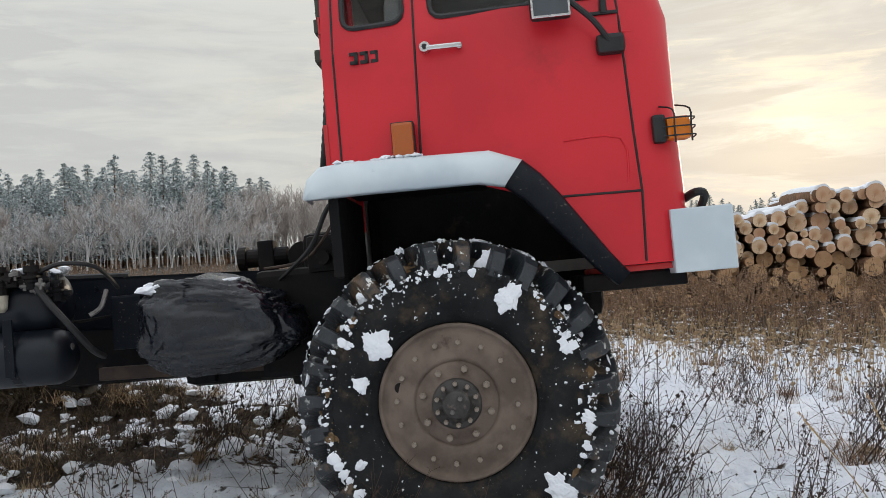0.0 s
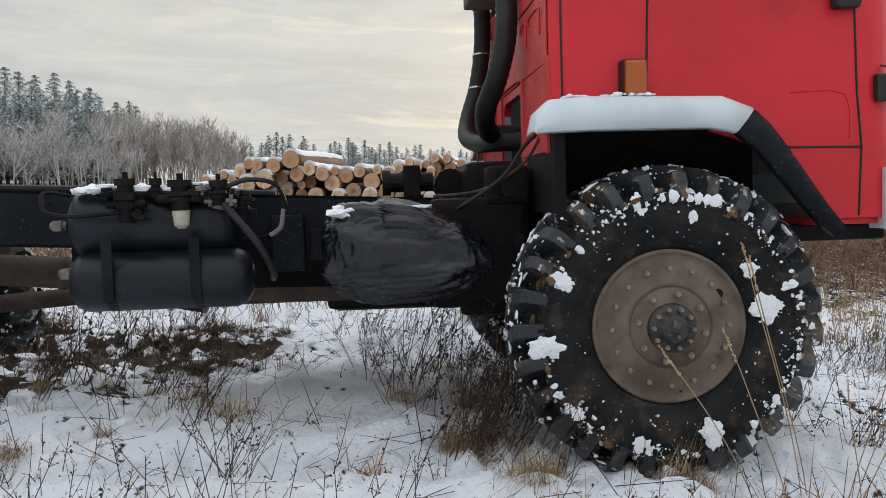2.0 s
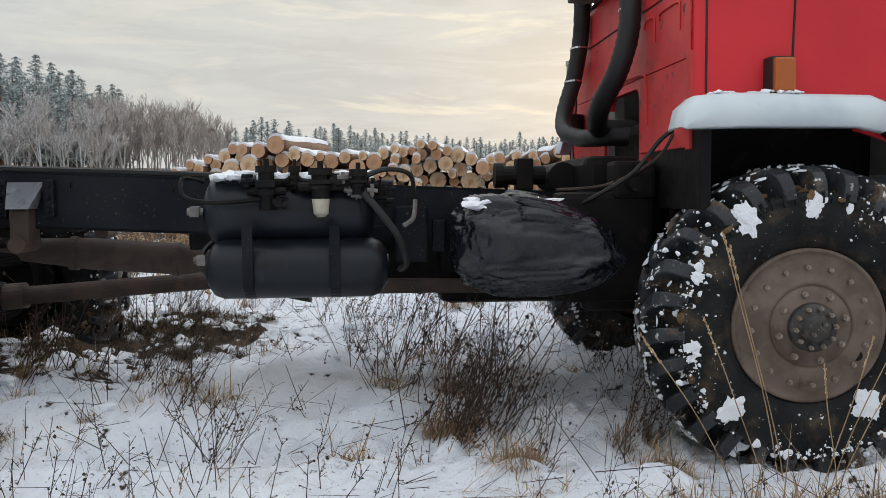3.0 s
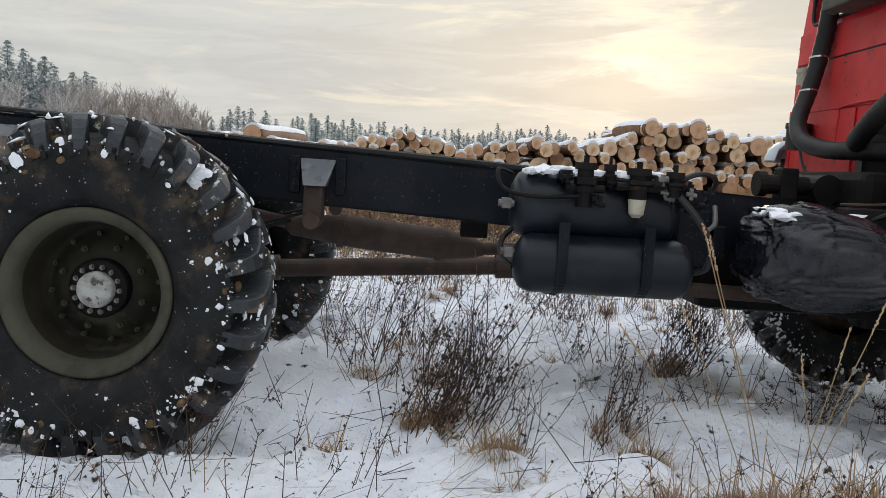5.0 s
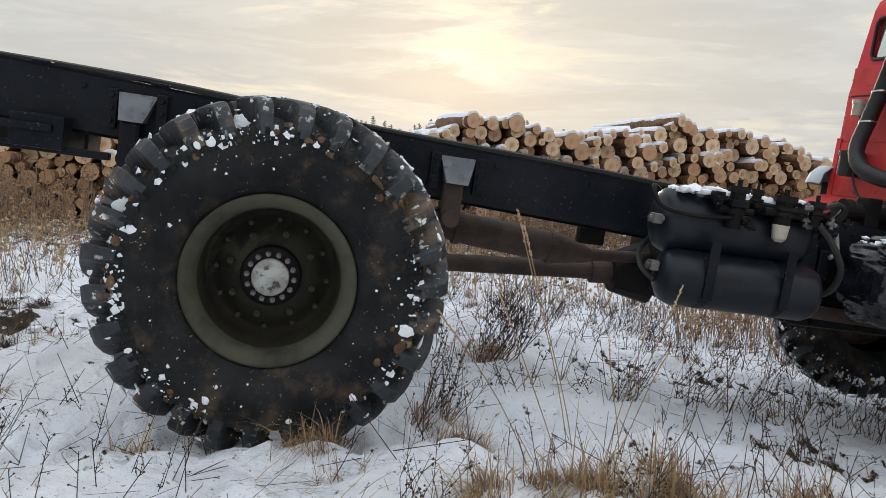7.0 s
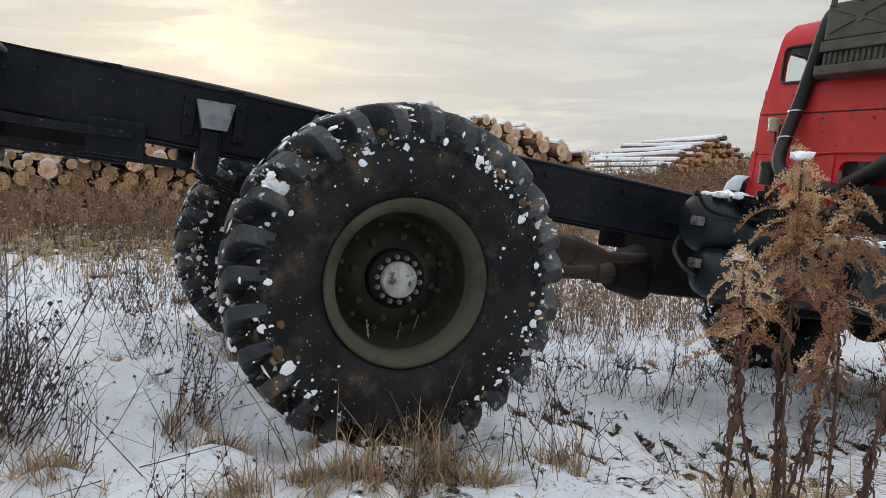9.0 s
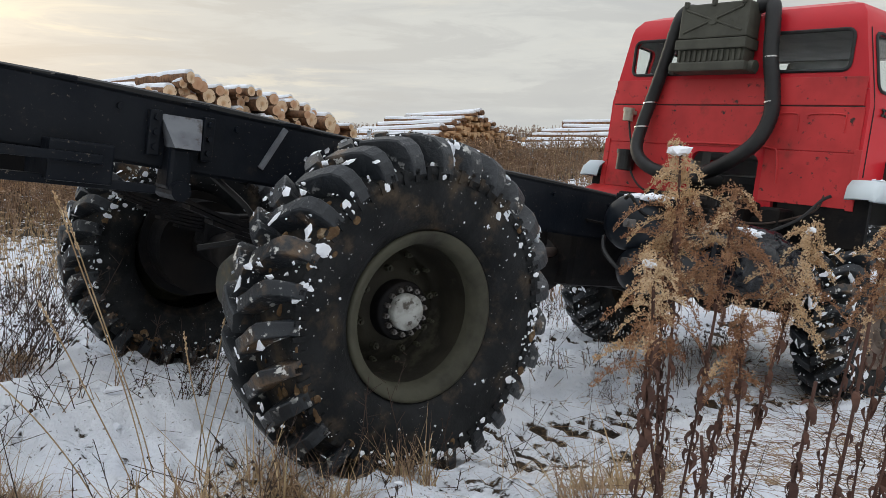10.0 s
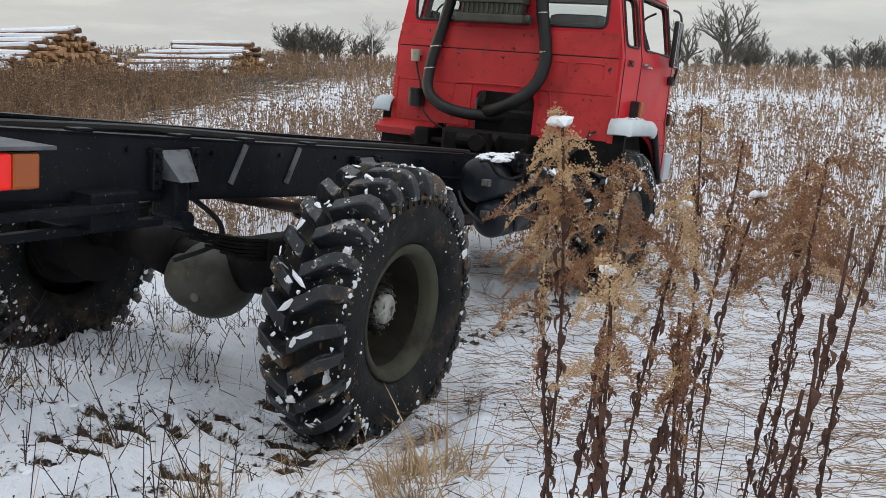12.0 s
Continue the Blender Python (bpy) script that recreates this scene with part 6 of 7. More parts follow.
def make_trees():
    rng = random.Random(9); ex, ey = 3.7, -4.2

    def at(az, d):
        return ex + d * math.sin(radians(az)), ey + d * math.cos(radians(az))
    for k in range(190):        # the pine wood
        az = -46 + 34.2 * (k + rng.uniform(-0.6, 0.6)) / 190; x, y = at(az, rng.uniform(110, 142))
        plant_tree("pine_tree", CON[k % 5], x, y, rng.uniform(0.80, 1.10) * (0.9 if az > -14.5 else 1), rng.uniform(0, 360), "tall snow-frosted pine at the edge of a wood, paled for haze", "pines of the wood")
    for k in range(100):        # frosted scrub before it, haze in its colour too
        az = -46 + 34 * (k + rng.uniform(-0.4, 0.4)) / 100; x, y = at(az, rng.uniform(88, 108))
        plant_tree("birch_tree", FROST_HAZE[k % 7] if k % 4 else BARE[k % 3], x, y, rng.uniform(0.6, 1.5), rng.uniform(0, 360), "bare frosted tree before the pine wood, paled for haze", "frosted trees by the wood")
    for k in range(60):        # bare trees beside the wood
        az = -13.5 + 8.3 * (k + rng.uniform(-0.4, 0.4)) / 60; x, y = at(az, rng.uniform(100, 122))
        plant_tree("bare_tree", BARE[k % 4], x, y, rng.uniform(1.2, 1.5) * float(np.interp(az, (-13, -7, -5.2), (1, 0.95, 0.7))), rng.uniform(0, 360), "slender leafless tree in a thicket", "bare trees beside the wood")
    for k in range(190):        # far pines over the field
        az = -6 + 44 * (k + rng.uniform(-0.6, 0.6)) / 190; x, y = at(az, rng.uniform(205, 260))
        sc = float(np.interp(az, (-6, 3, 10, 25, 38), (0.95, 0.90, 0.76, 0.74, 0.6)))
        plant_tree("pine_tree", CON[k % 5], x, y, sc * rng.uniform(0.75, 1.15), rng.uniform(0, 360), "far-off frosted pine beyond the field, paled for haze", "far pines")
    for az, d, s in ((99.5, 105, 1.25), (97.2, 112, 0.95), (101.5, 118, 0.9)):
        x, y = at(az, d); plant_tree("oak_tree", OAK[int(d) % 2], x, y, s, d, "spreading leafless oak on the horizon", "trees on the horizon")
    x, y = at(76.5, 85); plant_tree("birch_tree", FROST_HAZE[2], x, y, 0.9, 30, "pale bare birch on the horizon", "trees on the horizon")
    for k in range(100):        # hedges and thickets on the horizon
        az = rng.choice((rng.uniform(71, 77), rng.uniform(92, 104), rng.uniform(104, 116), rng.uniform(93, 118))); d = rng.uniform(85, 125); x, y = at(az, d)
        plant_tree("hedge_bush", OAK[k % 2], x, y, rng.uniform(0.42, 0.75), rng.uniform(0, 360), "low leafless thicket on the horizon", "thickets on the horizon", 0.8)


make_trees()


# ---- dead plants ----
def blade(V, F, p, d, L, w, droop, n=3):
    """A grass blade from p, leaning along d and drooping."""
    side = Vector((-d.y, d.x, 0)).normalized() * w; i0 = len(V)
    for k in range(n + 1):
        t = k / n
        c = p + d * (L * t) + Vector((0, 0, -droop * L * t * t)) + Vector((d.x, d.y, 0)) * (droop * L * 0.5 * t * t)
        ww = side * (1 - t * 0.9)
        V += [c - ww, c + ww]
    for k in range(n):
        a = i0 + 2 * k; F.append((a, a + 1, a + 3, a + 2))


def stick(V, F, p, q, r):
    d = (q - p).normalized(); u = d.cross(Vector((0.31, 0.77, 0.55))).normalized(); w = d.cross(u); i = len(V)
    for c, rr in ((p, r), (q, r * 0.6)):
        for k in range(3):
            a = 2.094 * k; V.append(c + rr * (math.cos(a) * u + math.sin(a) * w))
    F.extend([(i, i + 1, i + 4, i + 3), (i + 1, i + 2, i + 5, i + 4), (i + 2, i, i + 3, i + 5)])


def nub(V, F, c, r, rng):
    """A small ragged tuft."""
    i = len(V)
    for d in ((1, 0, 0), (-1, 0, 0), (0, 1, 0), (0, -1, 0), (0, 0, 1), (0, 0, -1)):
        V.append(c + Vector(d) * r * rng.uniform(0.5, 1.4))
    F.extend([(i, i + 2, i + 4), (i + 2, i + 1, i + 4), (i + 1, i + 3, i + 4), (i + 3, i, i + 4), (i + 2, i, i + 5), (i + 1, i + 2, i + 5), (i + 3, i + 1, i + 5), (i, i + 3, i + 5)])


def mesh_of(name, V, F, material):
    me = bpy.data.meshes.new(name); me.from_pydata([tuple(v) for v in V], [], F); me.materials.append(material); return me


def tuft_mesh(seed, n, h, spread, material):
    rng = random.Random(seed); V, F = [], []
    wind = Vector((rng.uniform(-0.35, 0.35), rng.uniform(-0.35, 0.35), 0))
    for _ in range(n):
        a = rng.uniform(0, 6.283); lean = rng.random() ** 0.8 * spread
        d = (Vector((math.cos(a) * lean, math.sin(a) * lean, 1)) + wind).normalized(); a2 = rng.uniform(0, 6.283)
        p = Vector((math.cos(a2), math.sin(a2), 0)) * 0.10 * rng.random() ** 0.8 + Vector((0, 0, -0.03))
        blade(V, F, p, d, h * (0.25 + 0.95 * rng.random() ** 1.5), rng.uniform(0.0014, 0.0036), rng.uniform(0.1, 1.3), 4)
    return mesh_of("grass_tuft", V, F, material)


def weed_mesh(seed, h, n, material):
    """Stiff dark stems with side twigs, seed nubs and curled leaves."""
    rng = random.Random(seed); V, F = [], []
    for _ in range(n):
        a = rng.uniform(0, 6.283); lean = rng.uniform(0.05, 0.45); d = Vector((math.cos(a) * lean + 0.38, math.sin(a) * lean - 0.06, 1)).normalized()
        L = h * rng.uniform(0.25, 1.1); p = Vector((rng.uniform(-0.08, 0.08), rng.uniform(-0.08, 0.08), -0.03)); q = p + d * L
        bend = Vector((rng.uniform(-0.05, 0.05), rng.uniform(-0.05, 0.05), 0)); m = p + d * L * 0.5 + bend
        stick(V, F, p, m, 0.0022); stick(V, F, m, q, 0.0017)
        for k in range(rng.randint(3, 8)):
            t = rng.uniform(0.3, 1.0); c = p + (q - p) * t + bend * (1 - abs(2 * t - 1))
            e = Vector((rng.uniform(-1, 1), rng.uniform(-1, 1), rng.uniform(0.1, 1.0))).normalized() * L * rng.uniform(0.06, 0.25)
            stick(V, F, c, c + e, 0.0011)
            if rng.random() < 0.6:
                nub(V, F, c + e, rng.uniform(0.003, 0.008), rng)
    return mesh_of("weed", V, F, material)


STRAW_M = [tuft_mesh(k, 130, 0.30, 0.75, STRAW) for k in range(6)]
LOW_M = [tuft_mesh(30 + k, 170, 0.20, 1.1, STRAW) for k in range(4)]
WEED_M = [weed_mesh(k, 0.42, 14, DARKWEED) for k in range(6)]
MOSS_M = [tuft_mesh(70 + k, 260, 0.22, 1.3, MOSS) for k in range(4)]
RUST_M = [tuft_mesh(50 + k, 120, 0.32, 0.5, RUSTWEED) for k in range(4)]


def clear_of_track(x, y, pad=0.30):
    """True where no wheel rolls."""
    for t, tx, ty, tz, w, p, r in DRIVE:
        for ox in (0, WB):
            for oy in (-1, 1):
                c, s = math.cos(radians(w)), math.sin(radians(w))
                if math.hypot(tx + c * ox - s * oy - x, ty + s * ox + c * oy - y) < pad + 0.14:
                    return False
    return True


def plant(name, me, x, y, s, label, category, group, rz=None, sink=0.0):
    o = new(name, me); o.matrix_basis = Matrix.Translation((x, y, ground_z(x, y) - sink)) @ pose(0, 0, 0, 0, 0, random.uniform(-45, 45) if name == "weed" else random.uniform(0, 360) if rz is None else rz) @ Matrix.Diagonal((s, s, s, 1))
    return tagged(o, label, category, group)


random.seed(77)
SPOTS = ((4.35, -1.05, 1.15, "d"), (5.02, -1.05, 1.1, "r"), (4.44, -1.52, 0.85, "s"), (5.04, -1.50, 0.85, "s"), (5.23, -1.98, 1.0, "s"), (5.46, -2.0, 1.2, "s"), (5.73, -0.17, 1.2, "d"), (3.44, -1.35, 0.8, "d"), (4.45, -1.38, 0.9, "l"), (5.0, -1.40, 0.9, "s"),
         (5.06, -1.95, 1.0, "s"), (5.18, -2.02, 1.0, "s"), (5.41, -2.05, 0.9, "s"), (5.57, -2.18, 0.9, "s"), (5.92, -2.15, 1.0, "s"), (5.0, -1.12, 1.0, "r"), (4.53, -1.35, 0.9, "d"), (4.35, 0.28, 1.5, "d"), (4.25, -0.95, 1.5, "d"), (4.40, -0.86, 1.6, "d"), (4.33, -0.90, 1.3, "r"), (4.5, -1.0, 1.2, "d"), (2.6, 0.2, 1.5, "d"), (2.4, 0.0, 1.3, "d"), (5.85, -0.1, 1.3, "d"), (4.45, -0.77, 1.2, "d"), (6.18, -2.68, 1.25, "s"), (6.41, -2.72, 1.3, "l"),
         (5.5, -1.98, 1.1, "s"), (5.59, -2.10, 1.0, "s"), (6.47, -0.89, 1.1, "d"), (5.66, -0.26, 1.5, "r"), (4.41, -0.39, 1.0, "r"), (1.31, 0.31, 1.2, "s"), (6.08, 3.41, 1.6, "r"), (6.55, -2.65, 1.1, "l"), (5.3, -2.10, 0.9, "d"), (4.85, -1.98, 0.9, "s"), (4.65, -1.97, 0.8, "d"), (3.9, -1.30, 0.8, "l"), (3.2, -0.42, 1.0, "d"), (2.9, 0.1, 1.2, "d"), (2.3, 0.4, 1.3, "d"))
for x, y, s, k in SPOTS:
    if k == "d":
        plant("weed", random.choice(WEED_M), x, y, s, "clump of dark dead weed stems in the snow", "weed", "dead weeds in the snow")
        plant("grass_tuft", random.choice(LOW_M), x + 0.03, y + 0.02, s * 0.6, "low tuft of dead straw grass in the snow", "grass", "grass tufts")
    elif k == "r":
        plant("grass_tuft", random.choice(RUST_M), x, y, s, "rust-brown tuft of dead grass in the snow", "grass", "grass tufts")
        plant("weed", random.choice(WEED_M), x + 0.05, y, s * 0.9, "clump of dark dead weed stems in the snow", "weed", "dead weeds in the snow")
    elif k == "s":
        plant("grass_tuft", random.choice(STRAW_M), x, y, s * 1.05, "upright tuft of dead straw grass in the snow", "grass", "grass tufts")
        plant("grass_tuft", random.choice(RUST_M), x + 0.02, y, s * 0.8, "rust-brown tuft of dead grass in the snow", "grass", "grass tufts")
    else:
        plant("grass_tuft", random.choice(LOW_M), x, y, s * 1.4, "flattened tuft of dead straw grass in the snow", "grass", "grass tufts")

rng = random.Random(8)
for k in range(40):            # moss and turf where the wheels tore the snow
    x, y = rng.gauss(2.95, 0.3), rng.uniform(0.3, 1.8)
    if clear_of_track(x, y, 0.1):
        plant("grass_tuft", rng.choice(MOSS_M), x, y, rng.uniform(0.6, 1.0), "matted dead grass on a churned bank", "grass", "grass tufts")
for k in range(190):            # matted turf on the churned bank
    x, y = rng.gauss(0.7, 0.8), rng.uniform(0.2, 1.75)
    if clear_of_track(x, y, 0.1):
        plant("grass_tuft", rng.choice(MOSS_M if k % 4 else LOW_M), x, y, rng.uniform(0.8, 1.4), "matted dead grass on a churned bank", "grass", "grass tufts")
def clods():
    """Broken crusts of snow on the churned bank and along the track."""
    random.seed(6); bm = bmesh.new(); pts = []
    for _ in range(800):
        x, y = random.gauss(1.9, 0.9), random.gauss(1.0, 0.6)
        pts.append((Vector((x, y, ground_z(x, y) + 0.002)), 0.010 + 0.055 * random.random() ** 2.5))
    for _ in range(260):
        x, y = random.uniform(1.5, 8.0), random.uniform(-2.4, 1.6)
        if clear_of_track(x, y, 0.05):
            pts.append((Vector((x, y, ground_z(x, y))), 0.008 + 0.03 * random.random() ** 3))
    snow_lumps(bm, pts, 0.7, 0.4)
    tagged(part("snow_clods", bm, SNOW, label="broken crusts of snow on the torn bank"), category="snow", kind="stuff")


clods()
rng = random.Random(31)
n_ = 0
while n_ < 270:               # loose weeds over the trampled field
    x, y = rng.uniform(-1.0, 11.5), rng.uniform(-3.2, 4.5)
    if not clear_of_track(x, y) or math.hypot(x - 4.0, y + 3.6) < 1.75 or (x < 4.6 and y < -2.0):
        continue
    n_ += 1; s = rng.uniform(0.35, 1.1)
    if rng.random() < 0.5:
        plant("weed", rng.choice(WEED_M), x, y, s, "clump of dark dead weed stems in the snow", "weed", "dead weeds in the snow")
    elif rng.random() < 0.5:
        plant("grass_tuft", rng.choice(LOW_M), x, y, s, "low tuft of dead straw grass in the snow", "grass", "grass tufts")
    else:
        plant("grass_tuft", rng.choice(RUST_M), x, y, s * 0.9, "rust-brown tuft of dead grass in the snow", "grass", "grass tufts")


def litter():
    """Scattered stalks and blades pressed into the snow."""
    rng = random.Random(12); V, F = [], []
    for _ in range(4800):
        x, y = rng.uniform(-1, 10), rng.uniform(-4.2, 3.5)
        if noise.noise(Vector((x * 1.4, y * 1.4, 5))) < -0.15:
            continue
        a = rng.uniform(0, 6.283); L = rng.uniform(0.04, 0.28); p = Vector((x, y, ground_z(x, y) - 0.008)); q = p + Vector((math.cos(a) * L, math.sin(a) * L, rng.uniform(0.0, 0.07 + 0.25 * (rng.random() < 0.22))))
        stick(V, F, p, q, rng.uniform(0.0008, 0.0022))
        if rng.random() < 0.12:
            nub(V, F, q, rng.uniform(0.003, 0.007), rng)
    o = new("plant_litter", mesh_of("plant_litter", V, F, DARKWEED)); tagged(o, "broken stalks and seed heads strewn on the snow", "plant litter", kind="stuff")
    V, F = [], []
    for _ in range(2600):
        x, y = rng.uniform(3.5, 10), rng.uniform(-4.5, -1.7)
        if math.hypot(x - 4.0, y + 3.4) < 1.0:
            continue
        a = rng.gauss(0.2, 0.7); L = rng.uniform(0.08, 0.35); d = Vector((math.cos(a), math.sin(a), rng.uniform(0.02, 0.35))).normalized()
        blade(V, F, Vector((x, y, ground_z(x, y) - 0.005)), d, L, rng.uniform(0.0010, 0.0022), rng.uniform(0.1, 0.4))
    o = new("flattened_straw", mesh_of("flattened_straw", V, F, STRAW)); tagged(o, "flattened straw blades poking through the snow", "dead grass", kind="stuff")


litter()


def brush(name, label, seed, count, place, hmin, hmax, material, nubs, tip=1.0, lean=0.16):
    """A field of dead stalks with seed heads, as one mass."""
    rng = random.Random(seed); V, F = [], []
    for _ in range(count):
        x, y, k = place(rng)
        if x is None:
            continue
        p = Vector((x, y, ground_z(x, y) - 0.05)); L = rng.uniform(hmin, hmax) * k
        d = Vector((rng.gauss(0, lean), rng.gauss(0, lean), 1)).normalized(); q = p + d * L
        dist = max(1.0, math.hypot(x - 4, y + 4)); w = 0.0016 + 0.00022 * dist
        stick(V, F, p, q, w)
        for _ in range(nubs):
            t = rng.uniform(0.45, 1.05); c = p + (q - p) * t; e = Vector((rng.uniform(-1, 1), rng.uniform(-1, 1), rng.uniform(0.2, 1))).normalized() * L * rng.uniform(0.05, 0.16)
            stick(V, F, c, c + e, w * 0.7)
            if rng.random() < 0.55:
                nub(V, F, c + e, (rng.uniform(0.006, 0.016) + 0.0006 * dist) * tip, rng)
    o = new(name, mesh_of(name, V, F, material)); tagged(o, label, "dead weeds", kind="stuff")


def before_pile(rng):
    x = rng.uniform(-4, 24); y = rng.gauss(7.6, 1.3)
    if not 3.6 < y < 9.6 or noise.noise(Vector((x * 0.5, y * 0.5, 3))) < -0.12:
        return None, 0, 0
    return x, y, float(np.interp(y, (3.5, 6, 9), (0.55, 0.8, 1.0)))


def mid_field(rng):
    r = 7 + 38 * rng.random() ** 1.25; a = radians(rng.uniform(38, 122)); x, y = 4 + r * math.sin(a), -4 + r * math.cos(a)
    if not clear_of_track(x, y, 0.9) or (y > 9.4 and x < 21) or noise.noise(Vector((x * 0.28, y * 0.28, 8))) + 0.5 * noise.noise(Vector((x * 0.9, y * 0.9, 2))) < -0.02:
        return None, 0, 0
    return x, y, float(np.interp(r, (7, 11, 20), (0.6, 0.85, 0.85)))


def far_field(rng):
    r = 38 + 60 * rng.random(); a = radians(rng.uniform(40, 125))
    if noise.noise(Vector((4 + r * math.sin(a) * 0.09, r * math.cos(a) * 0.09, 1))) < -0.1:
        return None, 0, 0
    return 4 + r * math.sin(a), -4 + r * math.cos(a), 0.75


def behind_pile(rng):
    return rng.uniform(-40, 30), rng.uniform(16, 60), 1.0


brush("brushwood", "rusty dead weeds standing before the log pile", 1, 9000, before_pile, 0.35, 1.0, RUSTWEED, 4)
brush("weed_field", "field of rust-brown dead weeds over snow", 2, 16000, mid_field, 0.35, 0.9, RUSTWEED, 5)
brush("mid_straw", "straw-coloured dead grass over snow", 6, 13000, mid_field, 0.2, 0.65, STRAW, 2)
brush("far_weeds", "distant brown weeds over snow", 3, 6000, far_field, 0.7, 1.3, RUSTWEED, 3)
brush("straw_field", "thin straw and weeds behind the track", 4, 4200, lambda r: (r.uniform(-6, 12), r.uniform(2.4, 7.0), 0.7), 0.2, 0.6, STRAW, 2)
brush("field_scrub", "thin scrub on the snowfield", 5, 1500, behind_pile, 0.5, 1.1, RUSTWEED, 3)


def near_track(rng):
    x, y = rng.uniform(-0.8, 10.5), rng.uniform(-2.3, 3.4)
    k = noise.noise(Vector((x * 1.3, y * 1.3, 11))) + 0.6 * noise.noise(Vector((x * 3.7, y * 3.7, 7)))
    if k < 0.05 or not clear_of_track(x, y, 0.06) or math.hypot(x - 4.0, y + 3.6) < 1.7:
        return None, 0, 0
    return x, y, 0.55 + min(k, 0.7)


brush("dark_stems", "thin dark dead stems standing in the snow", 9, 5200, near_track, 0.08, 0.42, DARKWEED, 5, 0.30, 0.42)
brush("short_straw", "short straw and rust stubble standing in the snow", 10, 5200, near_track, 0.04, 0.24, RUSTWEED, 1, 0.3, 0.5)
brush("near_weed_field", "dense rusty weeds beyond the track", 11, 2600, lambda r: (r.uniform(11.5, 20.0), r.uniform(-8.5, 3.0), 1.0), 0.3, 0.85, RUSTWEED, 6)


def lying_straw():
    """Long stalks beaten down across the snow."""
    rng = random.Random(77); V, F = [], []
    for _ in range(5200):
        x, y = rng.uniform(5.6, 12.0), rng.uniform(-6.2, -1.8)
        if noise.noise(Vector((x * 1.1, y * 1.1, 21))) + 0.22 * (-2.6 - y) + min(0.0, (x - 7.0) * 0.45) + min(0.0, (y + 5.4) * 0.8) < rng.uniform(-0.35, 0.25) or not clear_of_track(x, y, 0.02):
            continue
        a = rng.gauss(1.45, 0.55) + (math.pi if rng.random() < 0.5 else 0); L = rng.uniform(0.12, 0.5)
        p = Vector((x, y, ground_z(x, y) - 0.004)); e = Vector((x + math.cos(a) * L, y + math.sin(a) * L, 0)); e.z = ground_z(e.x, e.y) + rng.uniform(0.0, 0.06)
        m = p.lerp(e, 0.5); m.z = max(m.z, ground_z(m.x, m.y)) + rng.uniform(0.005, 0.03)
        w = rng.uniform(0.0010, 0.0024); stick(V, F, p, m, w); stick(V, F, m, e, w * 0.8)
    o = new("lying_straw", mesh_of("lying_straw", V, F, LYING)); tagged(o, "beaten-down brown stalks lying on the snow", "dead grass", kind="stuff")


LYING = surf("beaten_brown_stalks", (0.24, 0.14, 0.085), (0.13, 0.075, 0.05), 5, 0.85, island=0.7, rcol=(0.42, 0.30, 0.18))
lying_straw()


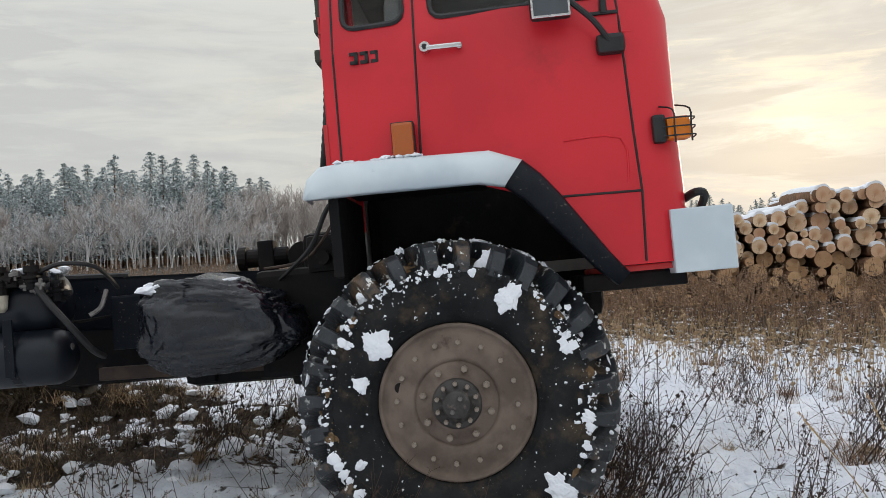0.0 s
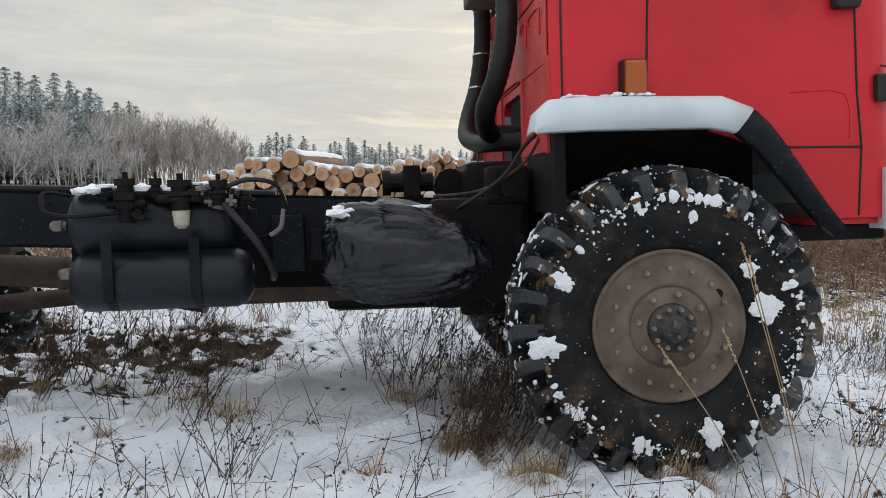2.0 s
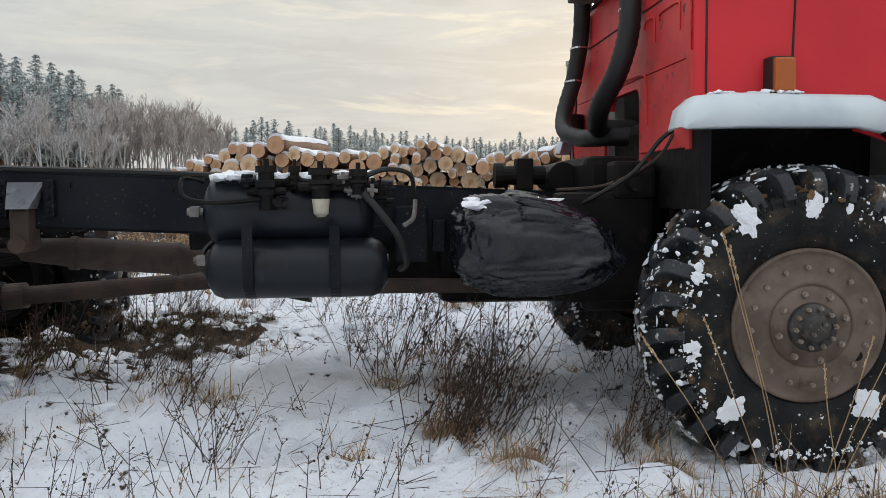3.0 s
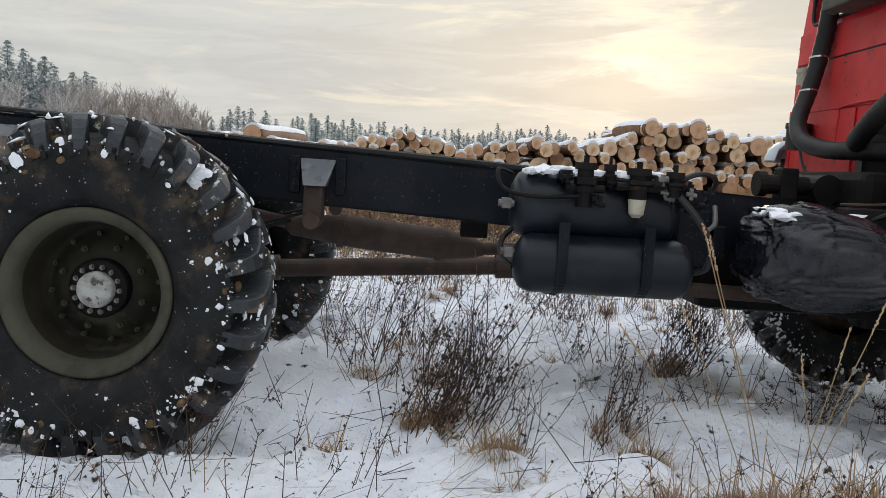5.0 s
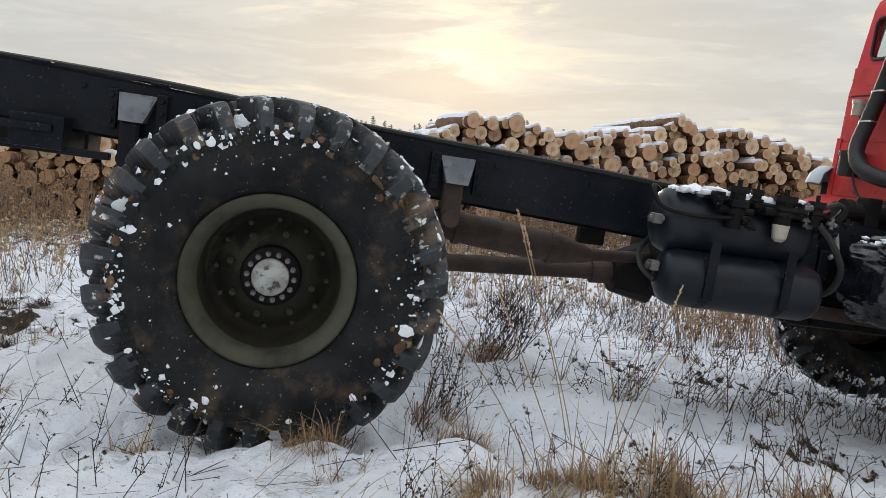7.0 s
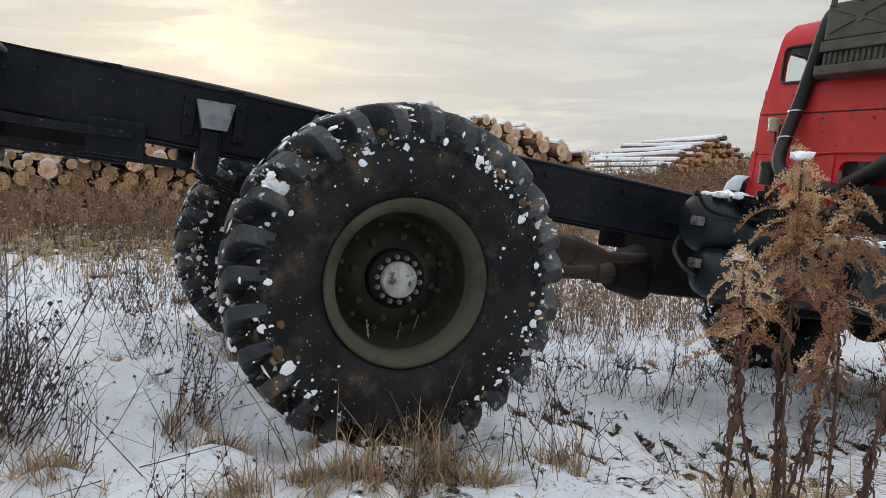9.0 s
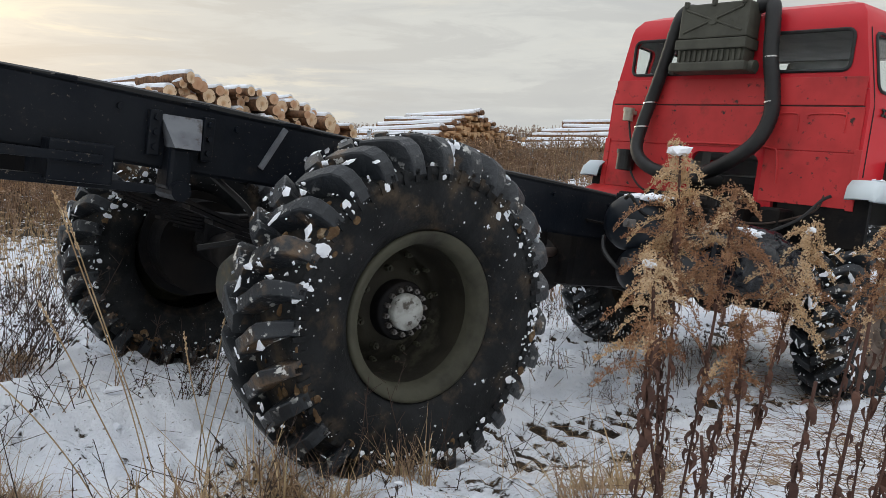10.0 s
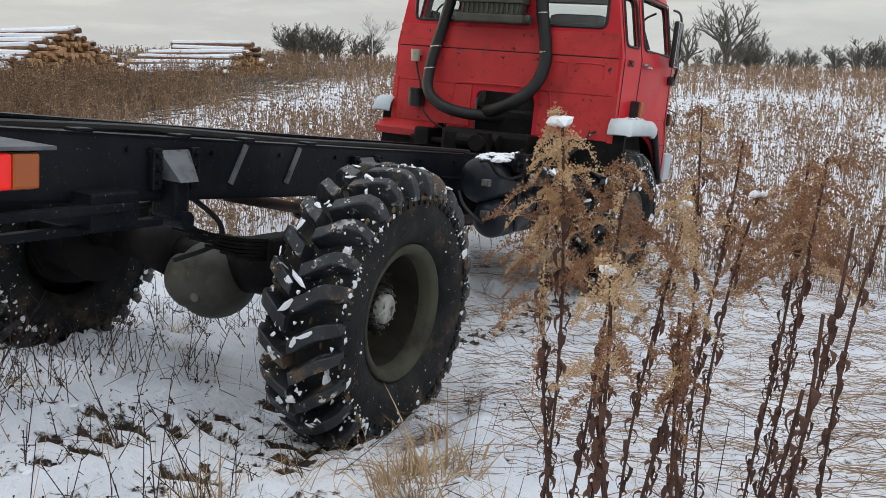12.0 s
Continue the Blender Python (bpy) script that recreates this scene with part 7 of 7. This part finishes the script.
# ---- goldenrod gone to seed, close by ----
def goldenrod(x, y, h, lean, turn, head, rust, seed, dead=False):
    rng = random.Random(seed)
    g = tagged(new("goldenrod"), "withered goldenrod with rust-brown curled leaves" if dead else ("tall dead goldenrod with a rusty seed plume" if rust else "tall dead goldenrod with a fluffy tan seed plume"), "goldenrod", "goldenrods by the track")
    z0 = ground_z(x, y) - 0.03; g.matrix_basis = Matrix.Translation((x, y, z0))
    dx, dy = math.cos(radians(turn)) * lean, math.sin(radians(turn)) * lean
    ph = rng.uniform(0, 6); skew = rng.uniform(-1, 1)

    def at(t):
        return Vector((dx * t * t + 0.02 * math.sin(4 * t + ph) + 0.05 * skew * t, dy * t * t + 0.02 * math.cos(4 * t + ph), h * t))
    bm = bmesh.new(); tube(bm, [at(k / 6) for k in range(7)], 0.0034, 5, 3); part("stem", bm, STEM, g)
    V, F = [], []
    for k in range(int(rng.uniform(60, 95) * h)):
        t = rng.uniform(0.04, 0.84 if not dead else 0.95); c = at(t); a = rng.uniform(0, 6.283)
        L = rng.uniform(0.015, 0.046); w = L * rng.uniform(0.09, 0.2); d = Vector((math.cos(a), math.sin(a), rng.uniform(-0.2, 0.5)))
        side = Vector((-d.y, d.x, 0)) * w; i0 = len(V)
        for j in range(5):      # a leaf that curls down and back to the stem
            u = j / 4; p = c + Vector((d.x, d.y, 0)) * L * 0.45 * math.sin(u * 2.6) + Vector((0, 0, (0.25 * math.sin(u * 3) - 1.0 * u) * L)); ww = side * math.sin(math.pi * (0.12 + 0.8 * u)) + Vector((0, 0, 0.003 * math.sin(u * 9 + a)))
            V += [p - ww, p + ww]
        for j in range(4):
            b = i0 + 2 * j; F.append((b, b + 1, b + 3, b + 2))
    o = new("withered_leaves", mesh_of("withered_leaves", V, F, LEAF)); o.parent = g; tagged(o, "curled dark red-brown leaves", kind="stuff")
    if not dead:
        tops, low = ([], []), ([], []); nb = int(34 * head)
        for k in range(nb):      # arching side branches, each a tassel with its florets crowded on the upper side
            t = 0.73 + 0.27 * (k / nb) ** 0.9; c = at(t); a = rng.uniform(0, 6.283); L = head * (0.135 * (1 - (t - 0.73) / 0.30) + 0.03) * rng.uniform(0.45, 1.25)
            rise, drop = rng.uniform(0.5, 0.95), rng.uniform(0.75, 1.35); d = Vector((math.cos(a), math.sin(a), 0)); side = Vector((-d.y, d.x, 0))
            V, F = tops if (t > 0.88 and not rust) or rng.random() < (0.45 if not rust else 0.18) else low
            pts = [c + d * L * u + Vector((0, 0, L * (rise * u - drop * u * u))) for u in (0, 0.25, 0.5, 0.75, 1.0)]
            for p, q in zip(pts, pts[1:]):
                stick(V, F, p, q, 0.0010)
            for j in range(int(30 + 1000 * L)):
                u = rng.random() ** 0.75; m = min(3, int(u * 4)); p = pts[m].lerp(pts[m + 1], u * 4 - m)
                fat = 0.010 * (1 - 0.5 * u) + 0.002
                p = p + side * rng.gauss(0, fat * 0.7) + Vector((0, 0, abs(rng.gauss(0, fat)))); r = rng.uniform(0.0016, 0.0036)
                for _ in range(3):
                    d1 = Vector((rng.gauss(0, 1), rng.gauss(0, 1), rng.gauss(0.3, 1))).normalized() * r * 1.5; d2 = Vector((rng.gauss(0, 1), rng.gauss(0, 1), rng.gauss(0, 1))).normalized() * r
                    i = len(V); V += [p - d1 * 0.6, p + d1, p + d2]; F.append((i, i + 1, i + 2))
        for (V, F), nm, m_, lab in ((tops, "seed_plume", PLUME, "fluffy tan seed plume"), (low, "faded_floret_mass", PLUME_RUST, "rust-brown faded florets")):
            if F:
                o = new(nm, mesh_of(nm, V, F, m_)); o.parent = g; tagged(o, lab, kind="stuff")
    return g, z0, at


def snow_blob(g, at, t, r, seed):
    random.seed(seed); bm = bmesh.new(); c = at(t)
    snow_lumps(bm, [(c + Vector((random.uniform(-r, r), random.uniform(-r, r), random.uniform(0, r))), r) for _ in range(4)], 0.7, 0.3)
    part("snow_clump", bm, SNOW, g, "clump of snow on the plume")


for i, (x, y, hz, lean, turn, head, rust, snow) in enumerate((
        (5.72, -3.03, 1.18, 0.12, 0, 1.15, False, True), (5.76, -3.05, 1.02, 0.10, 20, 1.0, False, False), (5.72, -3.08, 1.08, 0.14, -40, 1.1, True, False),
        (5.38, -3.12, 0.97, 0.06, 20, 0.75, False, True), (5.46, -3.20, 0.86, 0.06, 300, 0.6, True, False),
        (5.82, -3.22, 1.00, 0.14, -30, 1.0, False, True), (5.86, -3.38, 1.02, 0.14, -40, 0.7, True, True),
        (5.88, -3.50, 1.10, 0.14, -50, 1.1, True, False), (6.0, -3.52, 1.06, 0.2, -30, 1.0, True, False), (6.5, -3.42, 1.17, 0.16, -10, 0.9, True, False), (6.2, -3.42, 1.10, 0.16, -20, 0.8, True, False))):
    g, z0, at = goldenrod(x, y, hz - (ground_z(x, y) - 0.03), lean, turn, head, rust, 100 + i)
    if snow:
        snow_blob(g, at, 0.98, 0.018 if i == 0 else 0.011, i)
for i, (x, y, h, lean, turn) in enumerate(((5.40, -3.35, 0.62, 0.08, -60), (5.46, -3.42, 0.75, 0.12, -30), (5.52, -3.30, 0.7, 0.06, 80), (5.60, -3.48, 0.8, 0.16, -40), (5.50, -3.16, 0.66, 0.05, 150), (5.70, -3.55, 0.85, 0.2, -50), (5.36, -3.24, 0.5, 0.06, 10))):
    goldenrod(x, y, h, lean, turn, 0.5, True, 200 + i, dead=True)


# ---- tall bleached grass stalks bent before the track ----
def grass_stalk(x, y, tx, ty, tz, seed):
    rng = random.Random(seed); z0 = ground_z(x, y) - 0.03
    g = tagged(new("grass_stalk"), "tall bleached grass stalk with a narrow seed spike", "grass", "tall grass stalks")
    g.matrix_basis = Matrix.Translation((x, y, z0)); e = Vector((tx - x, ty - y, tz - z0))
    pts = [Vector((e.x * t ** 1.25, e.y * t ** 1.25, e.z * t)) + Vector((0.008 * math.sin(6 * t + seed), 0, 0)) * t for t in (0, 0.2, 0.4, 0.6, 0.8, 1.0)]
    bm = bmesh.new(); tube(bm, pts, 0.0020, 5, 3); part("stem", bm, STRAW, g)
    V, F = [], []; d = (pts[-1] - pts[-2]).normalized()
    for k in range(70):
        c = pts[-1] + d * rng.uniform(-0.10, 0.02); o = Vector((rng.gauss(0, 1), rng.gauss(0, 1), rng.gauss(0, 1))).normalized() * rng.uniform(0.003, 0.008)
        i = len(V); V += [c, c + o + d * 0.010, c + o * 0.4 + d * 0.014]; F.append((i, i + 1, i + 2))
    o = new("seed_spike", mesh_of("seed_spike", V, F, PLUME)); o.parent = g; tagged(o, kind="stuff")


for i, (x, tx, tz) in enumerate(((5.34, 5.11, 1.01), (5.36, 5.13, 0.96), (5.30, 5.05, 0.72), (5.50, 5.80, 0.73), (5.48, 5.68, 0.65), (5.18, 4.85, 0.67), (5.52, 5.76, 0.48), (5.55, 5.50, 0.55))):
    grass_stalk(x, -1.66, tx, -1.62, tz, i)


# ---- what moves ----
STEER = ((0, 0), (3, -3), (5, -9), (7.5, -8), (9.5, -3), (12, -3))
SPIN = 64.5  # degrees a second
DROP = ((0, -0.06), (0.5, -0.03), (1.0, -0.005), (1.5, 0.0), (12, 0.0))  # the front right wheel dips at first
SAG = ((0, 0.0), (6.5, 0.0), (8.5, 0.028), (9.5, 0.01), (10.5, -0.01), (12, -0.045))  # the rear right wheel works on its springs


def motions():
    walk(lorry, [(t, pose(x, y, z, r, -p, w)) for t, x, y, z, w, p, r in DRIVE])
    for w, x, y, z, front, a in WHEELS:
        rows = []
        for k in range(0, 25):
            t = k * 0.5
            st = float(np.interp(t, *zip(*STEER))) if front else 0.0
            dz = float(np.interp(t, *zip(*DROP))) if front and y < 0 else float(np.interp(t, *zip(*SAG))) if y < 0 else 0.0
            rows.append((t, pose(x, y, z + dz, 0, a + SPIN * t, st)))
        walk(w, rows)


motions()
